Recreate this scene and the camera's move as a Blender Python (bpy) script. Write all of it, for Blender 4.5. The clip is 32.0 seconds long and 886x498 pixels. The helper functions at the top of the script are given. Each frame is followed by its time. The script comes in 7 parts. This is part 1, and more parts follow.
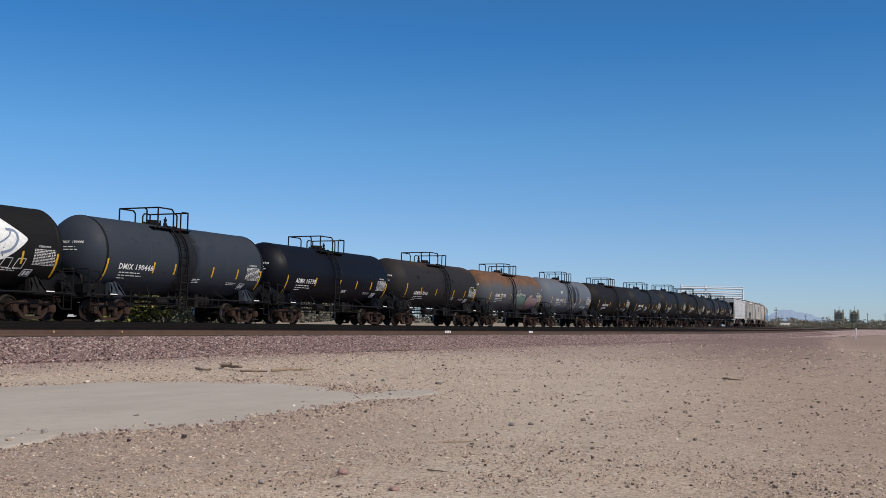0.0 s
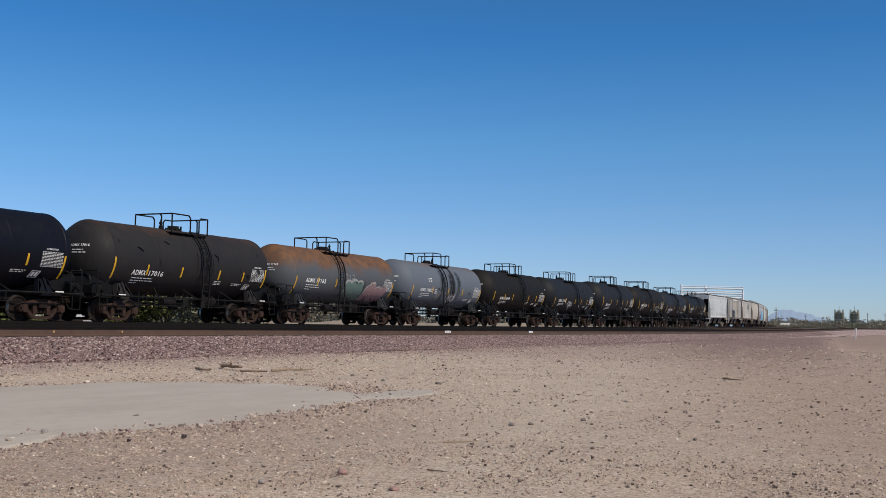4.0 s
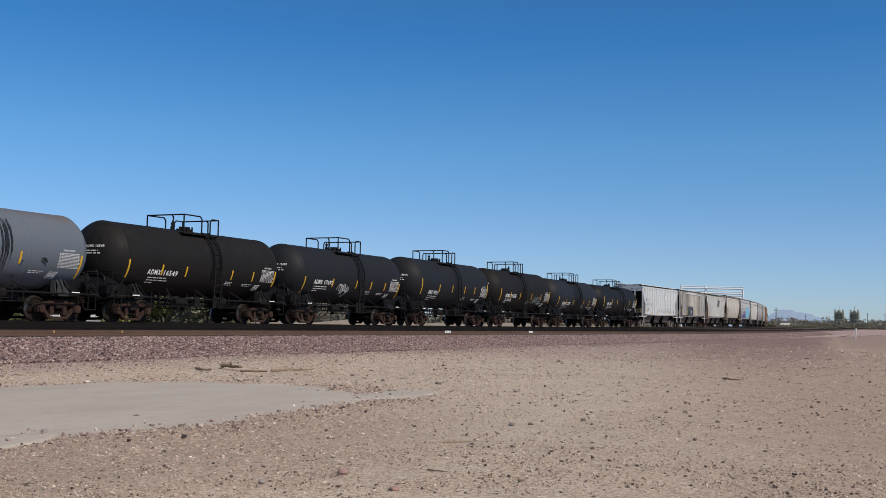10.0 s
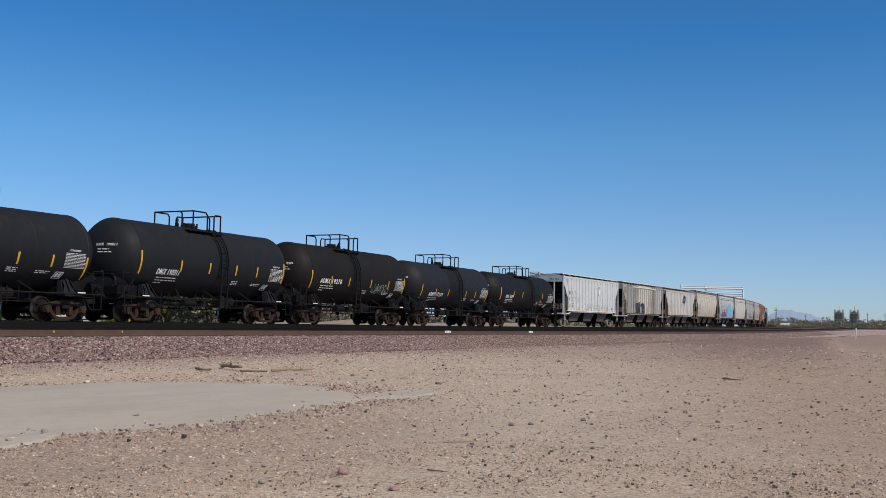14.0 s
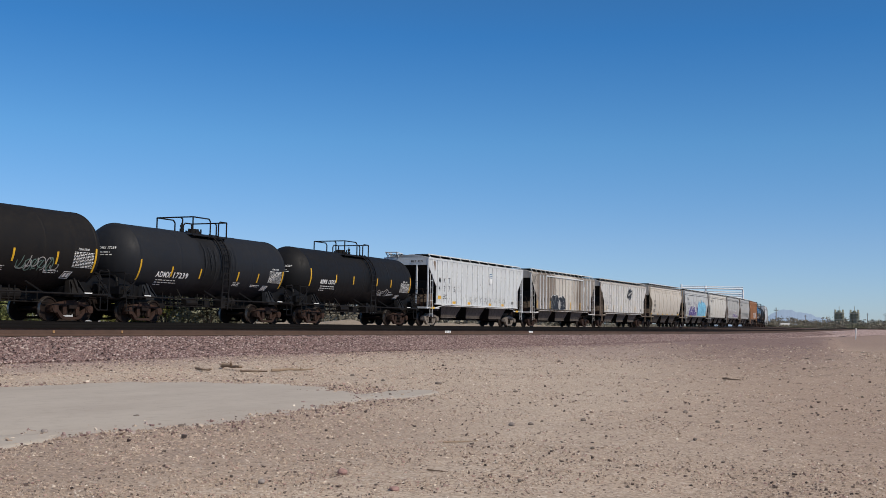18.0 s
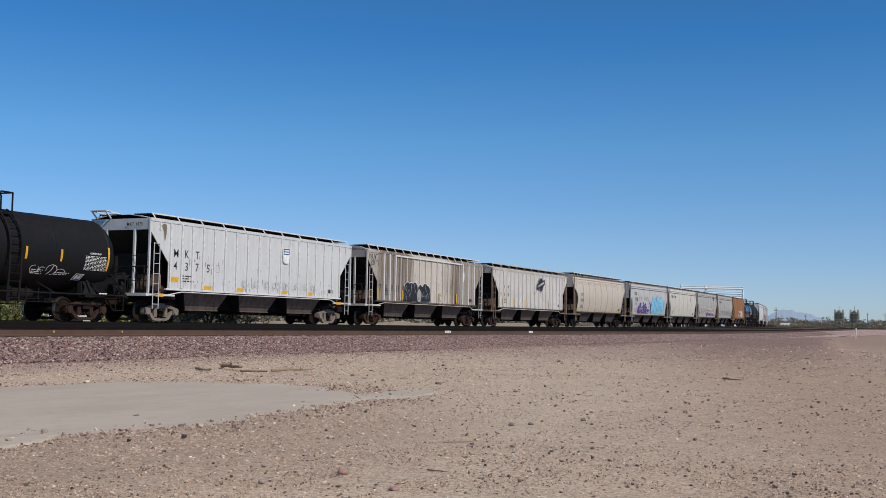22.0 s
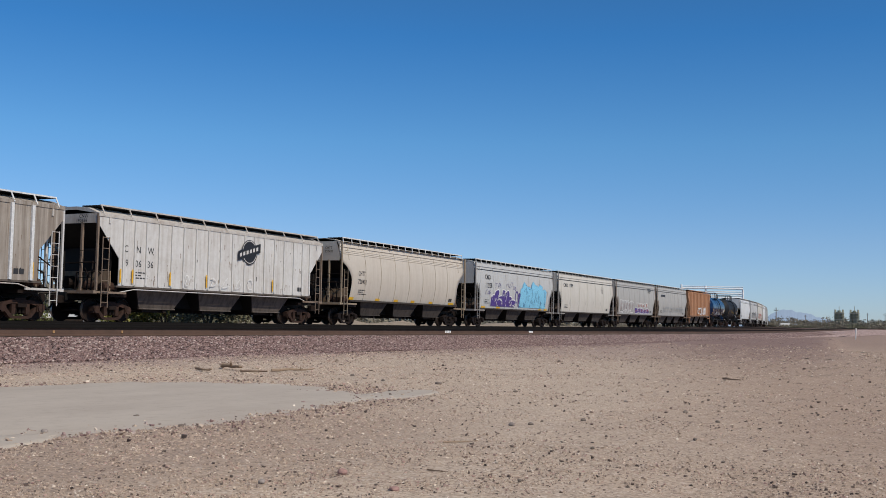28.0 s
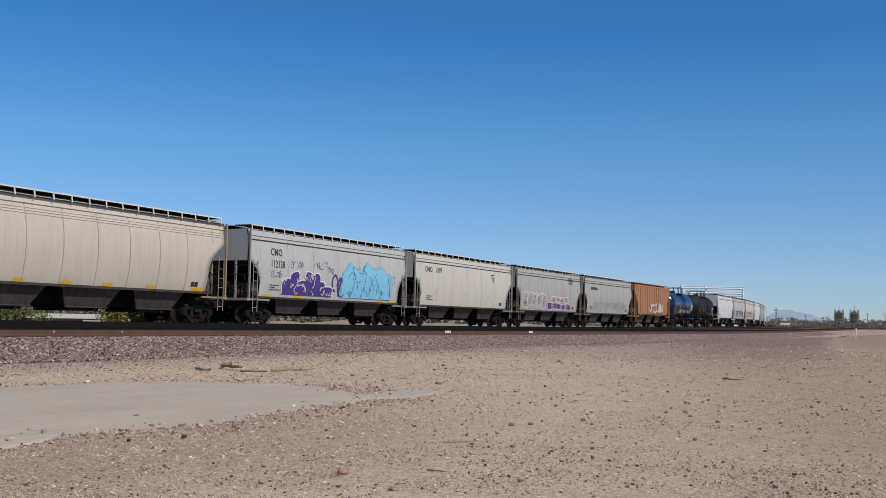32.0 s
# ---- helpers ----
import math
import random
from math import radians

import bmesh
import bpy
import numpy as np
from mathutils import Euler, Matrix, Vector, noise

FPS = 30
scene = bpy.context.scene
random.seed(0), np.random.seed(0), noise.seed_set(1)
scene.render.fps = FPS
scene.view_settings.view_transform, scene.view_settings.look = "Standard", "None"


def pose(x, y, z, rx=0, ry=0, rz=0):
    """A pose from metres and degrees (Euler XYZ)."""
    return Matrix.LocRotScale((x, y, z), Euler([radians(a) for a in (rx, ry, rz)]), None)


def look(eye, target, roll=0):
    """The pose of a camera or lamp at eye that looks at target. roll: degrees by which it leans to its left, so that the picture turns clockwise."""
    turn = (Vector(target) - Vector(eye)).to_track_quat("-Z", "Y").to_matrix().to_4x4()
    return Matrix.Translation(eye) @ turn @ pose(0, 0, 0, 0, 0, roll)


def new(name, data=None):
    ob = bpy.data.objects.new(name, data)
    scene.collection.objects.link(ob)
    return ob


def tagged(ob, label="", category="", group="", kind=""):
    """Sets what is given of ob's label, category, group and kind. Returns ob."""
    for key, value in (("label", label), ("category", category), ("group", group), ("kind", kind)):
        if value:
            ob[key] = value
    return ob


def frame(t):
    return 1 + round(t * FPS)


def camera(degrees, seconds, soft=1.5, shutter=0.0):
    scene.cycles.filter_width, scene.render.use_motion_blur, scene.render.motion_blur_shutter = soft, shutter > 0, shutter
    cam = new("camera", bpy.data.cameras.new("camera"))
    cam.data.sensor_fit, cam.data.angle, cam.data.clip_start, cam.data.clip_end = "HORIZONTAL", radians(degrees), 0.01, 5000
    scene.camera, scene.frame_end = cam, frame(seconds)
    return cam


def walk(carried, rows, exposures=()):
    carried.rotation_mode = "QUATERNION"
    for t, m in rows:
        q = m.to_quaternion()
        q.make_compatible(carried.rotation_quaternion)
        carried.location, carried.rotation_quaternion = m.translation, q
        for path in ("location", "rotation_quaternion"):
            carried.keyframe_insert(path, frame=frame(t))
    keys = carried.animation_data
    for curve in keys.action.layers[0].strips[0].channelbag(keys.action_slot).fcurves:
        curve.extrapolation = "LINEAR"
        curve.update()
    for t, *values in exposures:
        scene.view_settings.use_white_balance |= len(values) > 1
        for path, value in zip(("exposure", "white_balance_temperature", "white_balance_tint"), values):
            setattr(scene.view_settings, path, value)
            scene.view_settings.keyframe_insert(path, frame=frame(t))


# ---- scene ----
# The eye stands over the desert floor; x runs along the tracks, y away from the eye, z up.
EYE = Vector((0.0, 0.0, 0.65))
TURN, TILT, ROLL = radians(25.43), radians(3.935), 1.0
AIM = EYE + Vector((math.cos(TURN) * math.cos(TILT), math.sin(TURN) * math.cos(TILT), math.sin(TILT)))
cam = camera(44.5, 32.0, soft=0.8)
walk(cam, [(0.0, look(EYE, AIM, ROLL)), (32.0, look(EYE, AIM, ROLL))], exposures=[(0.0, 0.0), (32.0, 0.0)])

# ---- sky and sun ----
SUN_AZ, SUN_EL = radians(194.0), radians(45.0)      # clockwise from +y
world = bpy.data.worlds.new("world")
scene.world = world
world.use_nodes = True
wn = world.node_tree
sky = wn.nodes.new("ShaderNodeTexSky")
sky.sky_type = "NISHITA"
sky.sun_disc = False
sky.sun_elevation, sky.sun_rotation = SUN_EL, SUN_AZ
sky.altitude, sky.air_density, sky.dust_density, sky.ozone_density = 100, 0.65, 0.25, 2.0
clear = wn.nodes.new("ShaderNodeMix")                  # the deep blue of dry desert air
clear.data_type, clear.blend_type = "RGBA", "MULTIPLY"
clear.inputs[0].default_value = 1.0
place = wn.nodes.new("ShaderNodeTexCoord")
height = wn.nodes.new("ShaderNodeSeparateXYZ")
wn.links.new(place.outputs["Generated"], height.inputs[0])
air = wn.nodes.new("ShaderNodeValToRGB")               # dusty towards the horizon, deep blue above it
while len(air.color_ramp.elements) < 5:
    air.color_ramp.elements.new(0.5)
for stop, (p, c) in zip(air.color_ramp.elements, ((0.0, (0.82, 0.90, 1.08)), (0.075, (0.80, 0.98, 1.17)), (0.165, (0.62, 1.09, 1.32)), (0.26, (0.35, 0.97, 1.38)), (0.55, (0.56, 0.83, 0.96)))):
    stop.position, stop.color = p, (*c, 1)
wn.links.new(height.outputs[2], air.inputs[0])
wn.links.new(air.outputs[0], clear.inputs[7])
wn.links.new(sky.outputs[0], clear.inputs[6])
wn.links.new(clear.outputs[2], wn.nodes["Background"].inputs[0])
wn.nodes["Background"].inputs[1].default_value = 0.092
SUN_WAY = Vector((math.sin(SUN_AZ) * math.cos(SUN_EL), math.cos(SUN_AZ) * math.cos(SUN_EL), math.sin(SUN_EL)))
sun = new("sun", bpy.data.lights.new("sun", "SUN"))
sun.data.energy, sun.data.angle, sun.data.color = 3.9, radians(0.53), (1.0, 0.90, 0.77)
sun.matrix_world = look(SUN_WAY * 60, (0, 0, 0))


# ---- materials ----
def material(name, rough=0.7, metal=0.0):
    m = bpy.data.materials.new(name)
    m.use_nodes = True
    b = m.node_tree.nodes["Principled BSDF"]
    b.inputs["Roughness"].default_value, b.inputs["Metallic"].default_value = rough, metal
    return m, m.node_tree, b


def node(nt, kind, **sets):
    n = nt.nodes.new(kind)
    for k, v in sets.items():
        n.inputs[k.replace("_", " ")].default_value = v
    return n


def noise_at(nt, scale, detail=5.0, rough=0.6, coord="Object", stretch=None):
    tc = nt.nodes.new("ShaderNodeTexCoord")
    n = node(nt, "ShaderNodeTexNoise", Scale=scale, Detail=detail, Roughness=rough)
    if stretch:
        mp = nt.nodes.new("ShaderNodeMapping")
        mp.inputs["Scale"].default_value = stretch
        nt.links.new(tc.outputs[coord], mp.inputs[0])
        nt.links.new(mp.outputs[0], n.inputs["Vector"])
    else:
        nt.links.new(tc.outputs[coord], n.inputs["Vector"])
    return n.outputs["Fac"]


def ramp(nt, fac, stops):
    r = nt.nodes.new("ShaderNodeValToRGB")
    while len(r.color_ramp.elements) < len(stops):
        r.color_ramp.elements.new(0.5)
    for e, (p, c) in zip(r.color_ramp.elements, stops):
        e.position, e.color = p, (*c, 1) if len(c) == 3 else c
    nt.links.new(fac, r.inputs[0])
    return r.outputs[0]


def mix(nt, fac, a, b, kind="MIX"):
    m = nt.nodes.new("ShaderNodeMix")
    m.data_type, m.blend_type = "RGBA", kind
    for slot, v in ((0, fac), (6, a), (7, b)):
        if isinstance(v, (int, float)):
            m.inputs[slot].default_value = v
        elif isinstance(v, tuple):
            m.inputs[slot].default_value = (*v, 1)
        else:
            nt.links.new(v, m.inputs[slot])
    return m.outputs[2]


def bump(nt, b, height, strength=0.3, dist=0.02):
    n = node(nt, "ShaderNodeBump", Strength=strength, Distance=dist)
    nt.links.new(height, n.inputs["Height"])
    nt.links.new(n.outputs[0], b.inputs["Normal"])


BLACK, WHITE = (0, 0, 0), (1, 1, 1)


def worn(name, base, dirt, rough=0.6, amount=0.5, metal=0.0, grain=6.0, streak=True):
    """Paint or metal with grime at two scales, streaks down the sides and a little relief."""
    m, nt, b = material(name, rough, metal)
    big = ramp(nt, noise_at(nt, 0.9, 6), [(0.38, BLACK), (0.7, WHITE)])
    small = ramp(nt, noise_at(nt, grain, 8, 0.7), [(0.42, BLACK), (0.75, WHITE)])
    fac = mix(nt, 0.5, big, small)
    if streak:
        run = ramp(nt, noise_at(nt, 1.0, 5, 0.6, stretch=(5.0, 5.0, 0.35)), [(0.45, BLACK), (0.72, WHITE)])
        fac = mix(nt, 0.45, fac, run)
    scaled = mix(nt, 1.0, fac, (amount, amount, amount), "MULTIPLY")
    col = mix(nt, scaled, base, dirt)
    nt.links.new(col, b.inputs["Base Color"])
    rr = ramp(nt, fac, [(0.0, (rough - 0.08,) * 3), (1.0, (min(1, rough + 0.25),) * 3)])
    nt.links.new(rr, b.inputs["Roughness"])
    bump(nt, b, noise_at(nt, grain * 4, 6), 0.15, 0.01)
    b.inputs["Specular IOR Level"].default_value = 0.15 if max(base) < 0.05 else 0.4
    return m


def plain(name, base, rough=0.6, metal=0.0):
    m, nt, b = material(name, rough, metal)
    c2 = tuple(v * 0.72 for v in base)
    nt.links.new(mix(nt, ramp(nt, noise_at(nt, 9.0, 6), [(0.35, BLACK), (0.7, WHITE)]), base, c2), b.inputs["Base Color"])
    return m


# grey tank paint darkened for the shade on the saddles, with some grime
SADDLE_SHADE = worn("shaded_saddle_paint", (0.035, 0.038, 0.042), (0.018, 0.015, 0.013), 0.7, 0.8)
STEEL_BLACK = worn("black_steel", (0.0075, 0.0073, 0.0075), (0.026, 0.021, 0.018), 0.55, 0.7)
RUST = worn("rusty_cast_steel", (0.021, 0.0135, 0.011), (0.092, 0.049, 0.035), 0.8, 0.9, streak=False, grain=9)
RUST_DARK = worn("dark_oily_steel", (0.008, 0.0065, 0.006), (0.034, 0.020, 0.0145), 0.7, 0.8, streak=False)
TREAD = worn("polished_tread", (0.34, 0.32, 0.30), (0.10, 0.08, 0.07), 0.42, 0.6, metal=1.0, streak=False)
YELLOW = plain("yellow_reflective", (0.75, 0.42, 0.02), 0.45)
LETTER = plain("white_lettering", (0.86, 0.86, 0.84), 0.6)
LETTER_BLACK = plain("black_lettering", (0.03, 0.03, 0.032), 0.6)
GREY_STEEL = worn("grey_painted_steel", (0.30, 0.29, 0.28), (0.11, 0.085, 0.065), 0.6, 0.7)


# ---- mesh helpers ----
def box(bm, x0, x1, y0, y1, z0, z1):
    v = [bm.verts.new((x, y, z)) for x in (x0, x1) for y in (y0, y1) for z in (z0, z1)]
    for f in ((0, 1, 3, 2), (4, 6, 7, 5), (0, 4, 5, 1), (2, 3, 7, 6), (0, 2, 6, 4), (1, 5, 7, 3)):
        bm.faces.new([v[i] for i in f])
    return v


def rod(bm, a, b, r, n=6):
    """A round bar from a to b."""
    a, b = Vector(a), Vector(b)
    q = (b - a).to_track_quat("Z", "Y").to_matrix()
    rings = []
    for p in (a, b):
        rings.append([bm.verts.new(p + q @ Vector((r * math.cos(2 * math.pi * k / n), r * math.sin(2 * math.pi * k / n), 0))) for k in range(n)])
    for k in range(n):
        bm.faces.new((rings[0][k], rings[0][(k + 1) % n], rings[1][(k + 1) % n], rings[1][k]))
    bm.faces.new(rings[0][::-1])
    bm.faces.new(rings[1])


def pipe(bm, points, r, n=6):
    for a, b in zip(points, points[1:]):
        rod(bm, a, b, r, n)


def bar(bm, a, b, w, h):
    """A flat bar of section w by h from a to b."""
    a, b = Vector(a), Vector(b)
    q = (b - a).to_track_quat("X", "Z").to_matrix()
    v = []
    for p in (a, b):
        v.append([bm.verts.new(p + q @ Vector((0, sy * w / 2, sz * h / 2))) for sy, sz in ((-1, -1), (1, -1), (1, 1), (-1, 1))])
    for k in range(4):
        bm.faces.new((v[0][k], v[0][(k + 1) % 4], v[1][(k + 1) % 4], v[1][k]))
    bm.faces.new(v[0][::-1])
    bm.faces.new(v[1])


def prism_y(bm, outline, y0, y1):
    """An outline of (x, z) pairs given depth from y0 to y1."""
    a = [bm.verts.new((x, y0, z)) for x, z in outline]
    b = [bm.verts.new((x, y1, z)) for x, z in outline]
    n = len(outline)
    for k in range(n):
        bm.faces.new((a[k], a[(k + 1) % n], b[(k + 1) % n], b[k]))
    bm.faces.new(a[::-1])
    bm.faces.new(b)


def prism_x(bm, outline, x0, x1):
    """An outline of (y, z) pairs given length from x0 to x1."""
    a = [bm.verts.new((x0, y, z)) for y, z in outline]
    b = [bm.verts.new((x1, y, z)) for y, z in outline]
    n = len(outline)
    for k in range(n):
        bm.faces.new((a[k], a[(k + 1) % n], b[(k + 1) % n], b[k]))
    bm.faces.new(a[::-1])
    bm.faces.new(b)


def lathe_x(bm, profile, n, cy=0.0, cz=0.0):
    """A profile of (x, r) pairs turned round an axis along x."""
    rings = []
    for x, r in profile:
        if r < 1e-4:
            rings.append([bm.verts.new((x, cy, cz))])
        else:
            rings.append([bm.verts.new((x, cy + r * math.cos(2 * math.pi * k / n), cz + r * math.sin(2 * math.pi * k / n))) for k in range(n)])
    for a, b in zip(rings, rings[1:]):
        for k in range(n):
            j = (k + 1) % n
            if len(a) == 1 and len(b) > 1:
                bm.faces.new((a[0], b[j], b[k]))
            elif len(b) == 1 and len(a) > 1:
                bm.faces.new((a[k], a[j], b[0]))
            elif len(a) > 1:
                bm.faces.new((a[k], a[j], b[j], b[k]))


def lathe_y(bm, profile, n, cx=0.0, cz=0.0):
    rings = []
    for y, r in profile:
        if r < 1e-4:
            rings.append([bm.verts.new((cx, y, cz))])
        else:
            rings.append([bm.verts.new((cx + r * math.cos(2 * math.pi * k / n), y, cz + r * math.sin(2 * math.pi * k / n))) for k in range(n)])
    for a, b in zip(rings, rings[1:]):
        for k in range(n):
            j = (k + 1) % n
            if len(a) == 1 and len(b) > 1:
                bm.faces.new((a[0], b[k], b[j]))
            elif len(b) == 1 and len(a) > 1:
                bm.faces.new((a[j], a[k], b[0]))
            elif len(a) > 1:
                bm.faces.new((a[j], a[k], b[k], b[j]))


MESHES = {}


def mesh_of(key, build, mat, smooth=False):
    """One mesh for all alike pieces."""
    k = (key, mat.name)
    if k not in MESHES:
        bm = bmesh.new()
        build(bm)
        bmesh.ops.recalc_face_normals(bm, faces=bm.faces)
        me = bpy.data.meshes.new(key.split(":")[0])
        bm.to_mesh(me)
        bm.free()
        me.materials.append(mat)
        MESHES[k] = me
        if smooth:
            for p in me.polygons:
                p.use_smooth = True
    return MESHES[k]


def put(name, me, parent=None, at=(0, 0, 0), label="", turn=None):
    ob = new(name, me)
    ob.parent = parent
    ob.location = at
    if turn:
        ob.rotation_euler = turn
    if label:
        tagged(ob, label)
    return ob


def part(name, build, mat, parent, label="", at=(0, 0, 0), key=None, smooth=False, turn=None):
    """One mesh object under a thing or under a part; alike pieces share a key and so a mesh."""
    part.count += 1
    ob = put(name, mesh_of(f"{name}:{key if key else part.count}", build, mat, smooth), parent, at, label, turn)
    return tagged(ob, kind="stuff") if name in FINE else ob


FINE = ("small_print", "data_panel", "scuff_mark", "spill_run", "rust_run")   # marks too small to count


part.count = 0


def thing(name, label, category, group="", at=(0, 0, 0)):
    ob = new(name)
    ob.empty_display_size = 0.2
    ob.location = at
    return tagged(ob, label, category, group)


# ---- the line of the tracks ----
RAIL = 0.49                       # height of the rail tops over the desert floor
BEND, RADIUS = 110.0, 1150.0      # the tracks run straight, then bend away
TRACKS = (15.15, 20.6, 26.0, 31.5)
TRAIN = TRACKS[-1]


def climb(s):
    u = min(1.0, max(0.0, (s - 60) / 170))
    return 0.62 * u * u * (3 - 2 * u)


def along(s, y, z=0.0):
    """The place at s along the line and y from the eye's own line."""
    a = max(0.0, s - BEND) / RADIUS
    return Vector((min(s, BEND) + (RADIUS - y) * math.sin(a) , RADIUS - (RADIUS - y) * math.cos(a), z + climb(s)))


def ahead(s, y, z=0.0):
    """The same on the nearest track, which runs on straight."""
    return Vector((s, y, z + climb(s)))


def sweep(bm, stations, outline, closed=True, way=along):
    """An outline of (y, z) pairs carried along the line."""
    rings = [[bm.verts.new(way(s, y, z)) for y, z in outline] for s in stations]
    n = len(outline)
    for a, b in zip(rings, rings[1:]):
        for k in range(n if closed else n - 1):
            bm.faces.new((a[k], b[k], b[(k + 1) % n], a[(k + 1) % n]))


STATIONS = [-60.0, -20.0] + [10.0 + 6 * k for k in range(17)] + [112.0 + 8 * k for k in range(50)]

# ---- ground ----
m, nt, b = material("desert_dirt", 0.95)


def grains(scale, stops):
    """Grit: cells of one colour each."""
    v = node(nt, "ShaderNodeTexVoronoi", Scale=scale)
    nt.links.new(nt.nodes.new("ShaderNodeTexCoord").outputs["Object"], v.inputs["Vector"])
    c = nt.nodes.new("ShaderNodeSeparateColor")
    nt.links.new(v.outputs["Color"], c.inputs[0])
    return ramp(nt, c.outputs[0], stops), v.outputs["Distance"]


big = noise_at(nt, 0.35, 6, 0.55, "Object")
mid = noise_at(nt, 2.2, 8, 0.65, "Object")
fine = noise_at(nt, 60.0, 6, 0.8, "Object")
soil = mix(nt, ramp(nt, big, [(0.35, BLACK), (0.68, WHITE)]), (0.47, 0.36, 0.25), (0.60, 0.465, 0.325))
soil = mix(nt, ramp(nt, mid, [(0.45, BLACK), (0.75, (0.6,) * 3)]), soil, (0.34, 0.25, 0.175))
grit, bead = grains(85.0, [(0.0, (0.07, 0.05, 0.04)), (0.16, (0.20, 0.145, 0.11)), (0.34, (0.50, 0.385, 0.275)), (0.8, (0.65, 0.51, 0.365)), (0.92, (0.76, 0.63, 0.48)), (1.0, (0.88, 0.79, 0.66))])
coarse, _ = grains(34.0, [(0.0, (0.14, 0.10, 0.08)), (0.10, (0.40, 0.30, 0.215)), (0.85, (0.50, 0.39, 0.28)), (1.0, (0.68, 0.58, 0.46))])
col = mix(nt, 0.5, soil, grit)
col = mix(nt, 0.2, col, coarse)
sep = nt.nodes.new("ShaderNodeSeparateXYZ")
nt.links.new(nt.nodes.new("ShaderNodeTexCoord").outputs["Object"], sep.inputs[0])


def spread(sock, noise_scale, gain, lo, hi):
    """A soft, ragged edge across one direction of the plan."""
    n = nt.nodes.new("ShaderNodeMath")
    n.operation = "MULTIPLY_ADD"
    n.inputs[1].default_value = gain
    nt.links.new(noise_at(nt, noise_scale, 6), n.inputs[0])
    nt.links.new(sock, n.inputs[2])
    r = nt.nodes.new("ShaderNodeMapRange")
    r.inputs[1].default_value, r.inputs[2].default_value = lo + gain / 2, hi + gain / 2
    nt.links.new(n.outputs[0], r.inputs[0])
    return r.outputs[0]


# pink ballast strewn over the dirt ahead and along the foot of the bed
edge = nt.nodes.new("ShaderNodeMath")                  # the strewn stone ends in a slanting line at the service road
edge.operation = "MULTIPLY_ADD"
edge.inputs[1].default_value = -0.105
nt.links.new(sep.outputs[0], edge.inputs[0])
nt.links.new(sep.outputs[1], edge.inputs[2])
strewn = mix(nt, 1.0, spread(sep.outputs[0], 0.35, 14.0, 16.0, 34.0), spread(edge.outputs[0], 0.5, 1.6, -1.2, 0.5), "MULTIPLY")
strewn = mix(nt, 1.0, strewn, mix(nt, 1.0, spread(sep.outputs[0], 0.35, 14.0, 30.0, 55.0), (0.5, 0.5, 0.5), "MULTIPLY"), "LIGHTEN")
foot = mix(nt, 1.0, spread(sep.outputs[1], 0.9, 2.2, 9.4, 11.6), spread(sep.outputs[1], 0.9, 2.2, 38.0, 35.5), "MULTIPLY")
pink = ramp(nt, noise_at(nt, 24.0, 6, 0.7), [(0.3, (0.10, 0.062, 0.055)), (0.5, (0.27, 0.178, 0.15)), (0.72, (0.43, 0.315, 0.265))])
mask = mix(nt, 1.0, mix(nt, 1.0, strewn, foot, "LIGHTEN"), (0.82, 0.82, 0.82), "MULTIPLY")
beyond_bed = spread(sep.outputs[1], 0.9, 2.2, 18.0, 21.0)      # dry, weedy brown dirt past the tracks
mask = mix(nt, beyond_bed, mask, BLACK)
col = mix(nt, mask, col, pink)
col = mix(nt, mix(nt, 1.0, beyond_bed, (0.7, 0.7, 0.7), "MULTIPLY"), col, ramp(nt, noise_at(nt, 1.5, 6, 0.7), [(0.35, (0.13, 0.11, 0.07)), (0.65, (0.32, 0.26, 0.19))]))
road = nt.nodes.new("ShaderNodeMath")                  # browner, redder dirt where the service road runs, darkened further for lens vignetting
road.operation = "MULTIPLY_ADD"
road.inputs[1].default_value = -0.25
nt.links.new(sep.outputs[0], road.inputs[0])
nt.links.new(sep.outputs[1], road.inputs[2])
col = mix(nt, spread(road.outputs[0], 0.3, 1.6, 0.7, -1.3), col, mix(nt, 1.0, col, (0.77, 0.71, 0.685), "MULTIPLY"))
mud_surround = node(nt, "ShaderNodeMapping", Location=(-1.44, -2.0, 0.0), Scale=(1 / 3.2, 1 / 2.6, 0.0))      # darker, browner dirt round the dried mud
nt.links.new(nt.nodes.new("ShaderNodeTexCoord").outputs["Object"], mud_surround.inputs["Vector"])
reach_ = nt.nodes.new("ShaderNodeVectorMath")
reach_.operation = "LENGTH"
nt.links.new(mud_surround.outputs[0], reach_.inputs[0])
col = mix(nt, spread(reach_.outputs["Value"], 0.7, 0.5, 1.25, 0.75), col, mix(nt, 1.0, col, (0.74, 0.70, 0.69), "MULTIPLY"))
col = mix(nt, 1.0, col, (0.93, 0.955, 1.03), "MULTIPLY")
nt.links.new(col, b.inputs["Base Color"])
bump(nt, b, mix(nt, 0.5, bead, fine), 0.6, 0.009)
DIRT = m


def step(u, a, c):
    u = min(1.0, max(0.0, (u - a) / (c - a)))
    return u * u * (3 - 2 * u)


